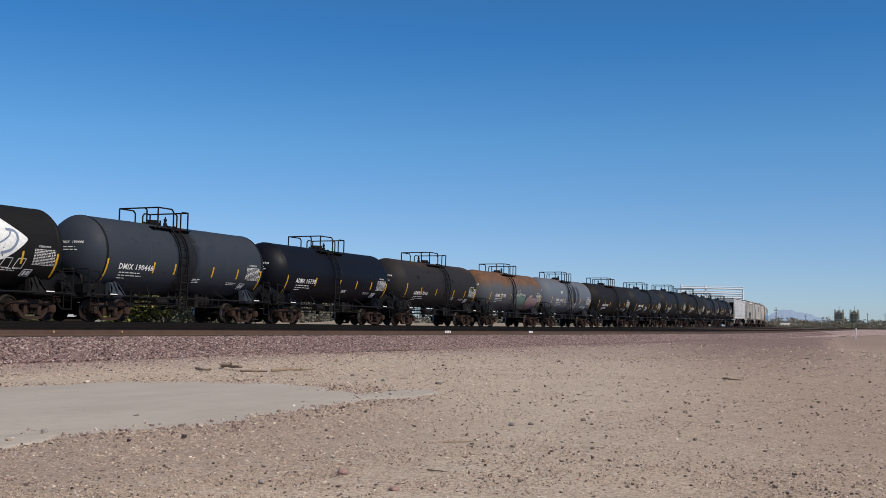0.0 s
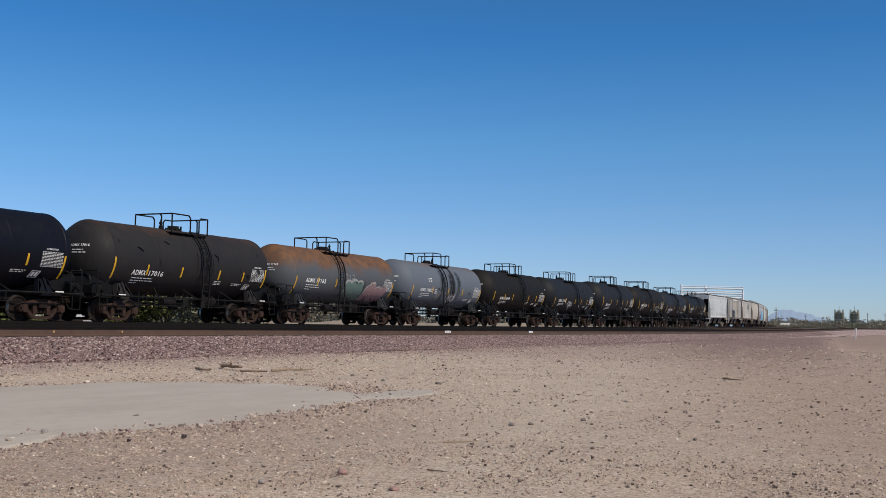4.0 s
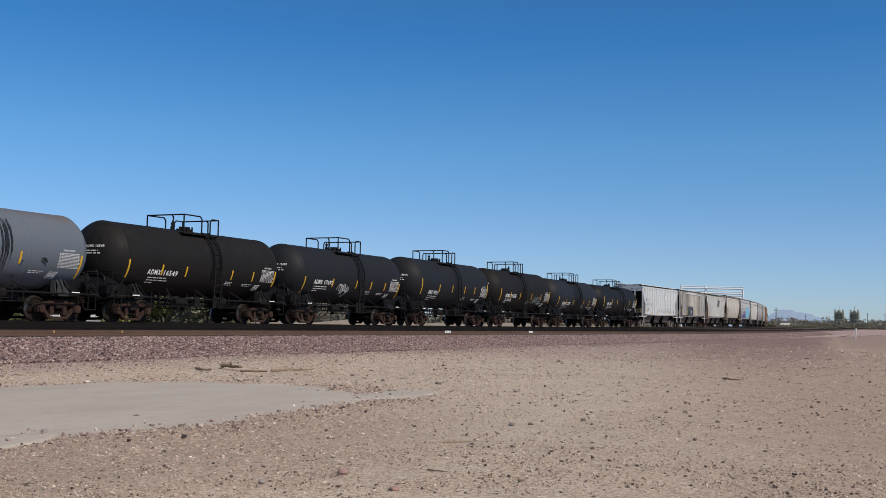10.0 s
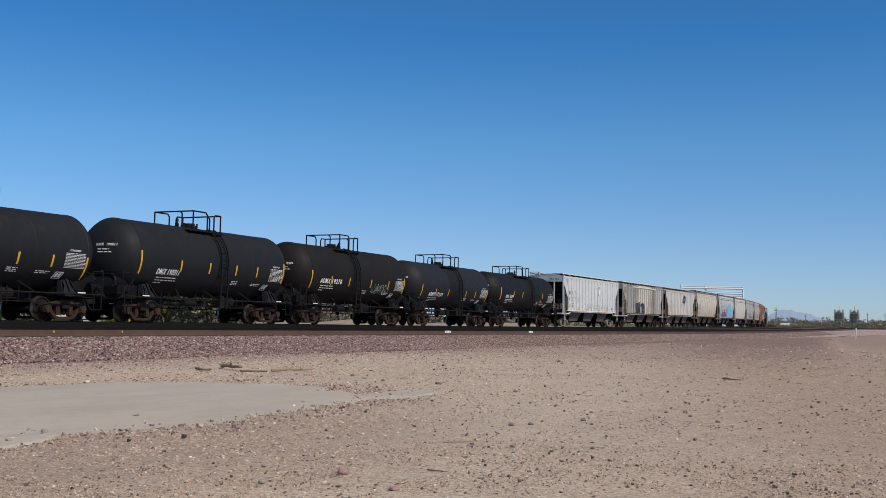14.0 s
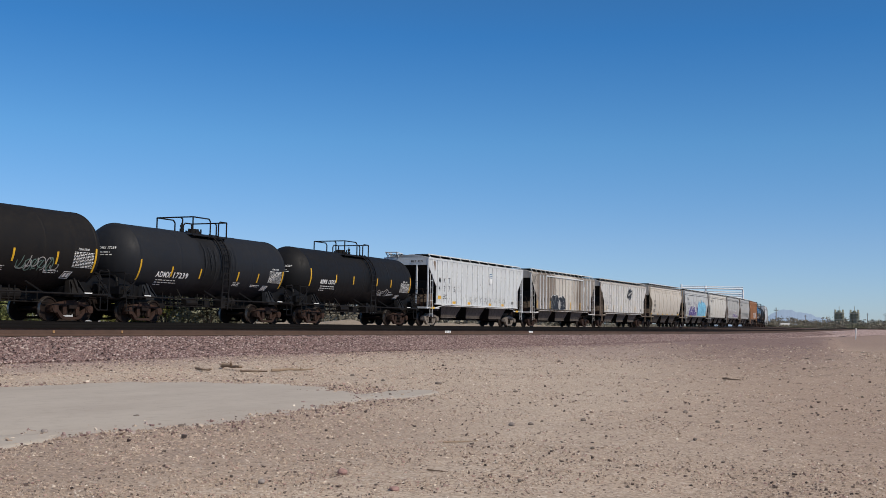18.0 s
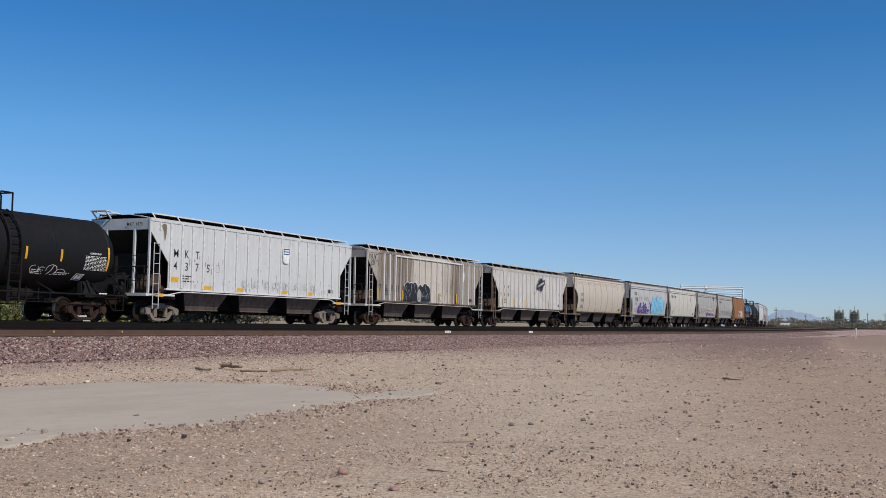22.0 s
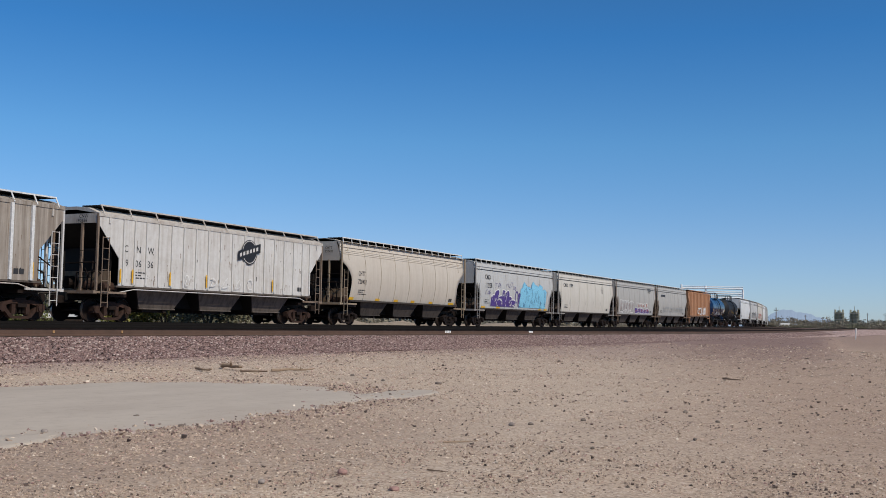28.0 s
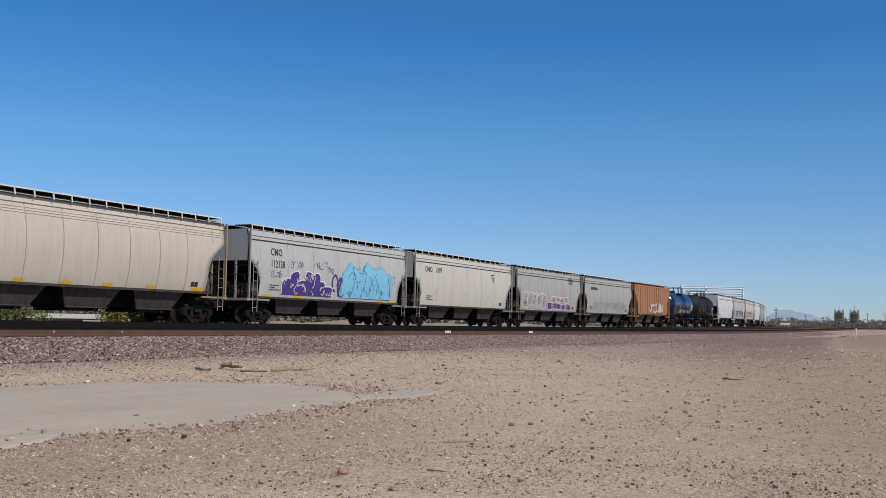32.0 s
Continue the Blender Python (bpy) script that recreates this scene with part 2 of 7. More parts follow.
def ground_height(x, y):
    d = math.hypot(x, y)
    flat = step(math.hypot((x - 6.6) / 3.6, (y - 5.8) / 2.6), 0.9, 1.5)
    h = (0.030 * noise.noise(Vector((x * 0.22, y * 0.22, 1.7))) + 0.012 * noise.noise(Vector((x * 0.9, y * 0.9, 4.2)))) * flat
    if d < 40:
        h += 0.007 * noise.noise(Vector((x * 4.0, y * 4.0, 9.0))) * flat
    if d > 60:
        h += 0.20 * noise.noise(Vector((x * 0.02, y * 0.02, 3.3))) * step(d, 60, 120)
    # a low shelf of strewn stone beside the service road, the hollow beyond the tracks and a spoil bank in front of it
    h += 0.15 * step(y - 0.105 * x, -0.9, -0.1) * step(x, 26, 38) * (1 - step(x, 80, 105)) * (1 - step(y, 8.5, 11.0))
    h -= 2.0 * step(y, 40, 62) * (1 - step(x, 120, 220))
    h += 1.25 * math.exp(-((y - 42.5) / 2.8) ** 2) * step(x, 53, 60) * (1 - step(x, 150, 200)) * (0.75 + 0.5 * noise.noise(Vector((x * 0.35, y * 0.2, 8.0))))
    return h


def ground_sheet():
    us = [math.sinh(k / 75 * 6.2) / math.sinh(6.2) * 3500 for k in range(-75, 76)]
    xs = sorted(set([u + 12 for u in us] + [2 + 0.45 * k for k in range(70)] + [34 + 1.2 * k for k in range(60)]))
    ys = sorted(set([u + 5 for u in us] + [-8 + 0.4 * k for k in range(70)]))
    verts = [(x, y, ground_height(x, y)) for x in xs for y in ys]
    n = len(ys)
    faces = [(i * n + j, (i + 1) * n + j, (i + 1) * n + j + 1, i * n + j + 1) for i in range(len(xs) - 1) for j in range(n - 1)]
    me = bpy.data.meshes.new("ground")
    me.from_pydata(verts, [], faces)
    me.materials.append(DIRT)
    for p in me.polygons:
        p.use_smooth = True
    return tagged(new("ground", me), "tan desert dirt strewn with fine gravel", "ground", kind="structure")


ground_sheet()

# ---- ballast bed and tracks ----
m, nt, b = material("pink_ballast", 0.95)
cell = node(nt, "ShaderNodeTexVoronoi", Scale=17.0)
nt.links.new(nt.nodes.new("ShaderNodeTexCoord").outputs["Object"], cell.inputs["Vector"])
sep = nt.nodes.new("ShaderNodeSeparateColor")
nt.links.new(cell.outputs["Color"], sep.inputs[0])
col = ramp(nt, sep.outputs[0], [(0.0, (0.09, 0.06, 0.052)), (0.35, (0.245, 0.165, 0.152)), (0.7, (0.355, 0.256, 0.238)), (1.0, (0.55, 0.46, 0.42))])
nt.links.new(col, b.inputs["Base Color"])
bump(nt, b, cell.outputs["Distance"], 0.9, 0.05)
BALLAST = m

m, nt, b = material("pink_ballast_stone", 0.92)
oi = nt.nodes.new("ShaderNodeNewGeometry")
col = ramp(nt, oi.outputs["Random Per Island"], [(0.0, (0.05, 0.031, 0.027)), (0.3, (0.225, 0.140, 0.127)), (0.8, (0.35, 0.243, 0.22)), (1.0, (0.55, 0.45, 0.40))])
col = mix(nt, ramp(nt, noise_at(nt, 40.0, 4), [(0.4, BLACK), (0.7, (0.4,) * 3)]), col, (0.12, 0.085, 0.08))
nt.links.new(col, b.inputs["Base Color"])
BALLAST_STONE = m

RAIL_RUST = worn("rusty_rail", (0.095, 0.055, 0.038), (0.045, 0.028, 0.021), 0.8, 0.7, streak=False)
RAIL_TOP = worn("black_rail_head", (0.010, 0.009, 0.0085), (0.006, 0.005, 0.005), 0.9, 0.6, metal=0.0, streak=False)
RAIL_TOP.node_tree.nodes["Principled BSDF"].inputs["Specular IOR Level"].default_value = 0.05
TIE = worn("weathered_tie", (0.11, 0.085, 0.065), (0.05, 0.04, 0.032), 0.9, 0.8)

BED = [(11.7, -0.25), (12.0, 0.0), (13.35, RAIL - 0.20), (TRAIN + 2.2, RAIL - 0.20), (TRAIN + 4.2, -0.1), (TRAIN + 4.5, -0.3)]


def build_bed(bm):
    sweep(bm, STATIONS, BED, closed=False)


tagged(part("trackbed", build_bed, BALLAST, None), "pinkish grey crushed stone railway bed", "trackbed", kind="structure")
tagged(part("trackbed", lambda bm: sweep(bm, [118.0 + 12 * k for k in range(32)], [(11.7, -0.65), (12.0, -0.4), (13.35, RAIL - 0.206), (16.9, RAIL - 0.206), (18.4, -0.6)], False, ahead), BALLAST, None),
       "straight bed of crushed stone under the nearest track", "trackbed", kind="structure")


def rail_profile(y, head):
    if head:
        o = [(-0.037, -0.045), (0.037, -0.045), (0.037, -0.008), (0.030, 0.0), (-0.030, 0.0), (-0.037, -0.008)]
    else:
        o = [(-0.076, -0.18), (0.076, -0.18), (0.076, -0.165), (0.012, -0.145), (0.010, -0.046), (-0.010, -0.046), (-0.012, -0.145), (-0.076, -0.165)]
    return [(y + a, RAIL + c) for a, c in o]


for y in TRACKS:
    track = tagged(thing("track", "railway track with rusty rails on pink ballast", "track", "parallel tracks"), kind="structure")
    way = ahead if y == TRACKS[0] else along
    for side in (-0.755, 0.755):
        r = part("rail", lambda bm: sweep(bm, STATIONS, rail_profile(y + side, False), True, way), RAIL_RUST, track)
        part("rail_head", lambda bm: sweep(bm, STATIONS, rail_profile(y + side, True), True, way), RAIL_TOP, r)

    def build_ties(bm):
        s = 8.0
        while s < 170:
            a, c = way(s, y - 1.3), way(s, y + 1.3)
            q = (c - a).normalized()
            t = Vector((q.y, -q.x, 0)) * 0.11
            top, low = Vector((0, 0, RAIL - 0.181)), Vector((0, 0, RAIL - 0.36))
            v = [bm.verts.new(p + t * k + h) for h in (low, top) for p, k in ((a, -1), (a, 1), (c, 1), (c, -1))]
            for f in ((4, 5, 6, 7), (0, 1, 5, 4), (1, 2, 6, 5), (2, 3, 7, 6), (3, 0, 4, 7)):
                bm.faces.new([v[i] for i in f])
            s += 0.55

    tagged(part("ties", build_ties, TIE, track), kind="stuff")


# ---- trucks, shared by all cars ----
def build_wheelset(bm):
    for s in (-1, 1):
        lathe_y(bm, [(s * 0.69, 0.0), (s * 0.69, 0.478), (s * 0.715, 0.478), (s * 0.725, 0.459), (s * 0.83, 0.452), (s * 0.835, 0.40),
                     (s * 0.80, 0.385), (s * 0.785, 0.16), (s * 0.85, 0.12), (s * 0.85, 0.0)], 28)
    rod(bm, (0, -0.98, 0), (0, 0.98, 0), 0.075, 8)


def build_rims(bm):
    for s in (-1, 1):
        lathe_y(bm, [(s * 0.727, 0.4615), (s * 0.83, 0.4555), (s * 0.836, 0.452)], 28)


def wheel_mesh():
    """Both wheels and their axle, the worn rims bright."""
    if "wheels" not in MESHES:
        bm = bmesh.new()
        build_wheelset(bm)
        n = len(bm.faces)
        build_rims(bm)
        bmesh.ops.recalc_face_normals(bm, faces=bm.faces)
        for f in list(bm.faces)[n:]:
            f.material_index = 1
        me = bpy.data.meshes.new("wheelset")
        bm.to_mesh(me)
        bm.free()
        me.materials.append(RUST_DARK)
        me.materials.append(TREAD)
        MESHES["wheels"] = me
    return MESHES["wheels"]


def side_frame(bm):
    """A cast side frame: bow, lower tension member, columns and journal ends."""
    y0, y1 = -0.09, 0.09
    prism_y(bm, [(-1.08, 0.40), (-1.06, 0.60), (-0.80, 0.66), (-0.45, 0.74), (0.45, 0.74), (0.80, 0.66), (1.06, 0.60), (1.08, 0.40), (0.98, 0.36), (0.80, 0.40), (0.74, 0.54),
                  (0.45, 0.61), (-0.45, 0.61), (-0.74, 0.54), (-0.80, 0.40), (-0.98, 0.36)], y0, y1)
    prism_y(bm, [(-0.82, 0.45), (-0.52, 0.12), (-0.36, 0.07), (0.36, 0.07), (0.52, 0.12), (0.82, 0.45), (0.70, 0.50), (0.40, 0.20), (0.28, 0.17), (-0.28, 0.17), (-0.40, 0.20), (-0.70, 0.50)], y0 + 0.01, y1 - 0.01)
    prism_y(bm, [(-0.3, 0.72), (0.3, 0.72), (0.24, 0.80), (-0.24, 0.80)], y0 + 0.03, y1 + 0.1)
    for s in (-1, 1):
        box(bm, s * 0.33 - 0.085, s * 0.33 + 0.085, y0 + 0.015, y1 - 0.015, 0.22, 0.60)
        box(bm, s * 0.89 - 0.17, s * 0.89 + 0.17, y0 - 0.05, y1 + 0.04, 0.33, 0.58)
        rod(bm, (s * 0.89, y0 - 0.09, 0.457), (s * 0.89, y0, 0.457), 0.15, 12)


def spring(bm):
    """A coil, as one tapering and swelling column."""
    rings = [[bm.verts.new(((0.07 if k % 2 else 0.052) * math.cos(a * math.pi / 4), (0.07 if k % 2 else 0.052) * math.sin(a * math.pi / 4), 0.27 + k * 0.02)) for a in range(8)] for k in range(10)]
    for a, b in zip(rings, rings[1:]):
        for i in range(8):
            bm.faces.new((a[i], a[(i + 1) % 8], b[(i + 1) % 8], b[i]))


def bolster(bm):
    prism_x(bm, [(-1.16, 0.48), (-1.16, 0.60), (-0.5, 0.74), (0.5, 0.74), (1.16, 0.60), (1.16, 0.48), (0.5, 0.40), (-0.5, 0.40)], -0.2, 0.2)


def brake_beam(bm):
    for x in (-0.36, 0.36):
        rod(bm, (x, -0.8, 0.36), (x, 0.8, 0.36), 0.05, 6)
    rod(bm, (-0.7, -0.4, 0.30), (0.7, -0.4, 0.26), 0.03, 6)


WHEELSETS = []


def truck(car, x, frame_mat):
    t = part("truck", bolster, RUST_DARK, car, at=(x, 0, 0), key="bolster")
    for s in (-1, 1):
        part("side_frame", side_frame, frame_mat, t, at=(0, s * 1.0, 0), key="frame", label="cast steel side frame")
        for x_ in (-0.17, 0.0, 0.17):
            part("spring", spring, RUST_DARK, t, at=(x_, s * 1.0, 0), key="spring")
    part("brake_rigging", brake_beam, RUST_DARK, t, key="beam")
    for k in (-1, 1):
        w = put("wheelset", wheel_mesh(), t, (k * 0.89, 0, 0.457))
        WHEELSETS.append((w, k * 0.89))
    return t


def coupler(bm):
    box(bm, -0.62, 0.0, -0.13, 0.13, 0.72, 0.98)
    prism_y(bm, [(0.0, 0.70), (0.30, 0.72), (0.38, 0.78), (0.38, 0.98), (0.28, 1.02), (0.0, 1.0)], -0.15, 0.12)
    box(bm, 0.28, 0.46, -0.02, 0.14, 0.70, 1.0)


def air_hose(bm):
    pts = [(0, 0, 0.85), (0.12, 0, 0.72), (0.22, 0, 0.55), (0.36, 0, 0.46), (0.48, 0, 0.44)]
    pipe(bm, pts, 0.035, 6)


# ---- lettering ----
def glyphs(text, size, bold=0.012, spacing=1.06):
    c = bpy.data.curves.new("text", "FONT")
    c.body, c.size, c.resolution_u, c.offset = text, size, 2, size * bold
    c.space_character = spacing
    ob = new("text", c)
    me = bpy.data.meshes.new_from_object(ob.evaluated_get(bpy.context.evaluated_depsgraph_get()))
    bpy.data.objects.remove(ob)
    bpy.data.curves.remove(c)
    return me


def letter(text, size, x, z, face, mat, parent, wide=1.0, name="lettering", slant=0.0, bold=0.012, spacing=1.06):
    """Words on a side: face(x, z) gives the place a little proud of the metal."""
    for word in text.split():
        me = glyphs(word, size, bold, spacing)
        start = x + text.index(word) * size * 0.62 * spacing * wide
        for v in me.vertices:
            v.co = face(start + (v.co.x + slant * v.co.y) * wide, z + v.co.y)
        me.materials.clear()
        me.materials.append(mat)
        put(name, me, parent)


def letter_span(text, size, x0, x1, z, face, mat, parent, slant=0.0):
    """A reporting mark and a number, each word fitted to its share of the span from x0 to x1."""
    words = text.split()
    total = len(text.replace("  ", " ")) + 0.4
    at = 0.0
    for word in words:
        me = glyphs(word, size, 0.025, 1.15)
        lo, hi = min(v.co.x for v in me.vertices), max(v.co.x for v in me.vertices)
        a = x0 + (x1 - x0) * at / total
        w = (x1 - x0) * (len(word) + (0.6 if word.isalpha() else -0.2)) / total
        for v in me.vertices:
            u = (v.co.x - lo) / (hi - lo)
            v.co = face(a + u * w + slant * v.co.y, z + v.co.y)
        me.materials.clear()
        me.materials.append(mat)
        put("lettering", me, parent)
        at += len(word) + 1.6


def letter_mid(text, size, x, z, face, mat, parent, wide=1.0, name="lettering"):
    """The same, with the words' middle at x."""
    me = glyphs(text, size)
    mid = (min(v.co.x for v in me.vertices) + max(v.co.x for v in me.vertices)) / 2
    bpy.data.meshes.remove(me)
    return letter(text, size, x - mid * wide, z, face, mat, parent, wide, name, bold=0.004)


def patch(bm, face, x0, x1, z0, z1, nx=1, nz=4):
    """A painted or stuck-on patch that follows the side."""
    g = [[bm.verts.new(face(x0 + (x1 - x0) * i / nx, z0 + (z1 - z0) * j / nz)) for j in range(nz + 1)] for i in range(nx + 1)]
    for i in range(nx):
        for j in range(nz):
            bm.faces.new((g[i][j], g[i + 1][j], g[i + 1][j + 1], g[i][j + 1]))


def small_print(bm, face, x, z, widths, h=0.06, step=0.12, slit=0.05):
    """Rows of writing too small to read, as bars broken into short runs."""
    rnd = random.Random(int(x * 100) + int(z * 1000))
    for r, w in enumerate(widths):
        u = 0.0
        while u < w:
            l = rnd.uniform(0.08, 0.28)
            patch(bm, face, x + u, x + min(w, u + l), z - r * step, z - r * step + h, 1, 1)
            u += l + slit


def data_panel(bm, face, x, z, w, h, rows=11):
    """A panel of small white figures in uneven rows."""
    rnd = random.Random(3)
    for r in range(rows):
        u = 0.0
        while u < w - 0.04:
            l = rnd.uniform(0.03, 0.13)
            patch(bm, face, x + u, x + min(w, u + l), z + h * r / rows, z + h * (r + 0.46) / rows, 1, 1)
            u += l + rnd.uniform(0.025, 0.06)


# ---- spray paint ----
def spline(points, n=7, closed=False):
    """A smooth line through points."""
    out, m = [], len(points)
    for i in range(m if closed else m - 1):
        p = [points[(i + k) % m] if closed else points[min(max(i + k, 0), m - 1)] for k in (-1, 0, 1, 2)]
        for j in range(n):
            t = j / n
            out.append(tuple(0.5 * (2 * p[1][a] + (p[2][a] - p[0][a]) * t + (2 * p[0][a] - 5 * p[1][a] + 4 * p[2][a] - p[3][a]) * t * t
                                    + (3 * p[1][a] - p[0][a] - 3 * p[2][a] + p[3][a]) * t ** 3) for a in (0, 1)))
    if not closed:
        out.append(points[-1])
    return out


def stroke(bm, face, line, w, lift, closed=False):
    """A sprayed line of width w that lies on the side."""
    n = len(line)
    rows = []
    for i, (x, z) in enumerate(line):
        a, b = (line[i - 1], line[(i + 1) % n]) if closed else (line[max(0, i - 1)], line[min(n - 1, i + 1)])
        dx, dz = b[0] - a[0], b[1] - a[1]
        l = math.hypot(dx, dz) or 1.0
        ox, oz = -dz / l * w / 2, dx / l * w / 2
        rows.append((bm.verts.new(face(x + ox, z + oz, lift)), bm.verts.new(face(x - ox, z - oz, lift))))
    for i in range(n if closed else n - 1):
        a, b = rows[i], rows[(i + 1) % n]
        bm.faces.new((a[0], b[0], b[1], a[1]))


def blob(bm, face, line, lift):
    """A filled shape, as a fan round its middle."""
    cx, cz = sum(p[0] for p in line) / len(line), sum(p[1] for p in line) / len(line)
    rings = [[bm.verts.new(face(cx + (x - cx) * u, cz + (z - cz) * u, lift)) for x, z in line] for u in (0.33, 0.66, 1.0)]
    c = bm.verts.new(face(cx, cz, lift))
    n = len(line)
    for i in range(n):
        j = (i + 1) % n
        bm.faces.new((c, rings[0][i], rings[0][j]))
        for a, b in zip(rings, rings[1:]):
            bm.faces.new((a[i], b[i], b[j], a[j]))


def bubble_piece(car, face, x0, x1, z0, z1, count, fill, line_mat, inner, seed, name="graffiti", jag=0.12, thick=0.05):
    """A row of swollen, overlapping shapes with an outline and inner strokes; no letters."""
    rnd = random.Random(seed)
    w = (x1 - x0) / count
    shapes = []
    for k in range(count):
        cx, h = x0 + w * (k + 0.5), (z1 - z0) * rnd.uniform(0.86, 1.0)
        pts = []
        for j in range(10):
            t = 2 * math.pi * j / 10
            r = 1 + rnd.uniform(-jag, jag) * 1.6
            sx = math.copysign(abs(math.cos(t)) ** 0.6, math.cos(t))
            sz = math.copysign(abs(math.sin(t)) ** 0.6, math.sin(t))
            pts.append((cx + w * 0.58 * r * sx, max(z0, min(z1, z0 + h * 0.5 + h * 0.5 * r * sz))))
        shapes.append(spline(pts, 5, True))
    for i, s in enumerate(shapes):
        shape = part(name, lambda bm: blob(bm, face, s, 0.010 + 0.0015 * i), fill, car)
        part("outline", lambda bm: stroke(bm, face, s, thick, 0.016 + 0.0012 * i, True), line_mat, shape)
        cx = x0 + w * (i + 0.5)
        for _ in range(2):
            p = [(cx + rnd.uniform(-0.3, 0.3) * w, z0 + (z1 - z0) * rnd.uniform(0.15, 0.85)) for _ in range(4)]
            part("inner_line", lambda bm: stroke(bm, face, spline(p, 6), thick * 0.8, 0.027), inner, shape)


def mass_piece(car, face, x0, x1, z0, tops, fill, edge, rim, line_mat, seed, spike=0.0, thick=0.035):
    """A wall of leaning, fused shapes of uneven height with one rim round them all; no letters."""
    rnd = random.Random(seed)
    w = (x1 - x0) / len(tops)
    for k, top in enumerate(tops):
        cx, lean = x0 + w * (k + 0.5), rnd.uniform(-0.12, 0.2)
        h = top - z0
        sides = [(-0.60, 0.0), (-0.64, rnd.uniform(0.3, 0.5)), (-0.54 - spike, rnd.uniform(0.80, 0.92)), (rnd.uniform(-0.25, 0.25), 1.0 + spike * 0.2), (0.56 + spike, rnd.uniform(0.80, 0.92)),
                 (0.62, rnd.uniform(0.35, 0.5)), (0.60, 0.0)]

        def grown(r):
            pts = [(cx + u * w + lean * v * h + math.copysign(r, u), z0 + v * (h + r)) for u, v in sides]
            return pts if spike else spline(pts, 5)
        shape = part("graffiti", lambda bm: blob(bm, face, grown(0.0), 0.032 + 0.0006 * k), fill, car)
        if rim:
            part("outline", lambda bm: blob(bm, face, grown(rim), 0.022 + 0.0006 * k), edge, shape)
        for _ in range(3):
            a = [(cx + rnd.uniform(-0.5, 0.5) * w, z0 + h * rnd.uniform(0.12, 0.85))]
            for _ in range(3):
                a.append((a[-1][0] + rnd.uniform(-0.35, 0.35) * w, min(z0 + h * 0.92, max(z0 + 0.06, a[-1][1] + rnd.uniform(-0.4, 0.4) * h))))
            part("inner_line", lambda bm: stroke(bm, face, a if spike else spline(a, 5), thick, 0.045), line_mat, shape)


def scrawl(car, face, x, z, w, h, mat, seed, n=9, thick=0.035, name="spray_tag"):
    """A quick looping tag that cannot be read."""
    rnd = random.Random(seed)
    lines, u = [], 0.0
    while u < 1.0:                           # loops, hooks and a few straight slashes
        step_ = rnd.uniform(1.2, 2.4) / n * 1.5
        cx, cz, rx, rz = x + w * (u + step_ * 0.5), z + h * rnd.uniform(0.38, 0.62), w * step_ * rnd.uniform(0.35, 0.75), h * rnd.uniform(0.25, 0.5)
        a0, turn_ = rnd.uniform(0, 6.28), rnd.choice((-1, 1)) * rnd.uniform(2.2, 6.5)
        lines.append([(cx + rx * math.cos(a0 + turn_ * j / 6) + w * 0.03 * j / 6, cz + rz * math.sin(a0 + turn_ * j / 6)) for j in range(7)])
        if rnd.random() < 0.45:
            lines.append([(cx - rx * 0.5, z + h * rnd.uniform(0, 0.25)), (cx + rx * rnd.uniform(-0.2, 0.3), z + h * 0.5), (cx + rx * rnd.uniform(0.2, 0.9), z + h * rnd.uniform(0.8, 1.0))])
        u += step_
    part(name, lambda bm: [stroke(bm, face, spline(l, 5), thick * (0.8 + 0.1 * (i % 4)), 0.014 + 0.0008 * (i % 5)) for i, l in enumerate(lines)], mat, car)


SPRAY_WHITE = plain("white_spray_paint", (0.70, 0.70, 0.69), 0.6)
SPRAY_GREY = plain("grey_spray_paint", (0.30, 0.31, 0.31), 0.6)
SPRAY_BLACK = plain("black_spray_paint", (0.013, 0.014, 0.018), 0.6)
SPRAY_PURPLE = plain("purple_spray_paint", (0.075, 0.04, 0.22), 0.5)
SPRAY_BLUE = plain("sky_blue_spray_paint", (0.13, 0.44, 0.68), 0.5)
SPRAY_SKY = plain("pale_sky_blue_spray_paint", (0.22, 0.55, 0.76), 0.5)
SPRAY_NAVY = plain("navy_spray_paint", (0.03, 0.10, 0.25), 0.5)
SPRAY_PINK = plain("faded_pink_spray_paint", (0.30, 0.19, 0.20), 0.65)
SPRAY_TEAL = plain("faded_teal_spray_paint", (0.12, 0.19, 0.165), 0.65)
SPRAY_RED = plain("red_spray_paint", (0.42, 0.10, 0.07), 0.6)
SPRAY_PALE = plain("faded_pale_spray_paint", (0.38, 0.37, 0.36), 0.65)


# ---- tank cars ----
TR, TZ = 1.52, 2.68               # radius of a tank and height of its axis over the rails


def tank_face(lift=0.012):
    def face(x, z, lift=lift):
        a = (z - TZ) / TR
        return Vector((x, -(TR + lift) * math.cos(a), TZ + (TR + lift) * math.sin(a)))
    return face


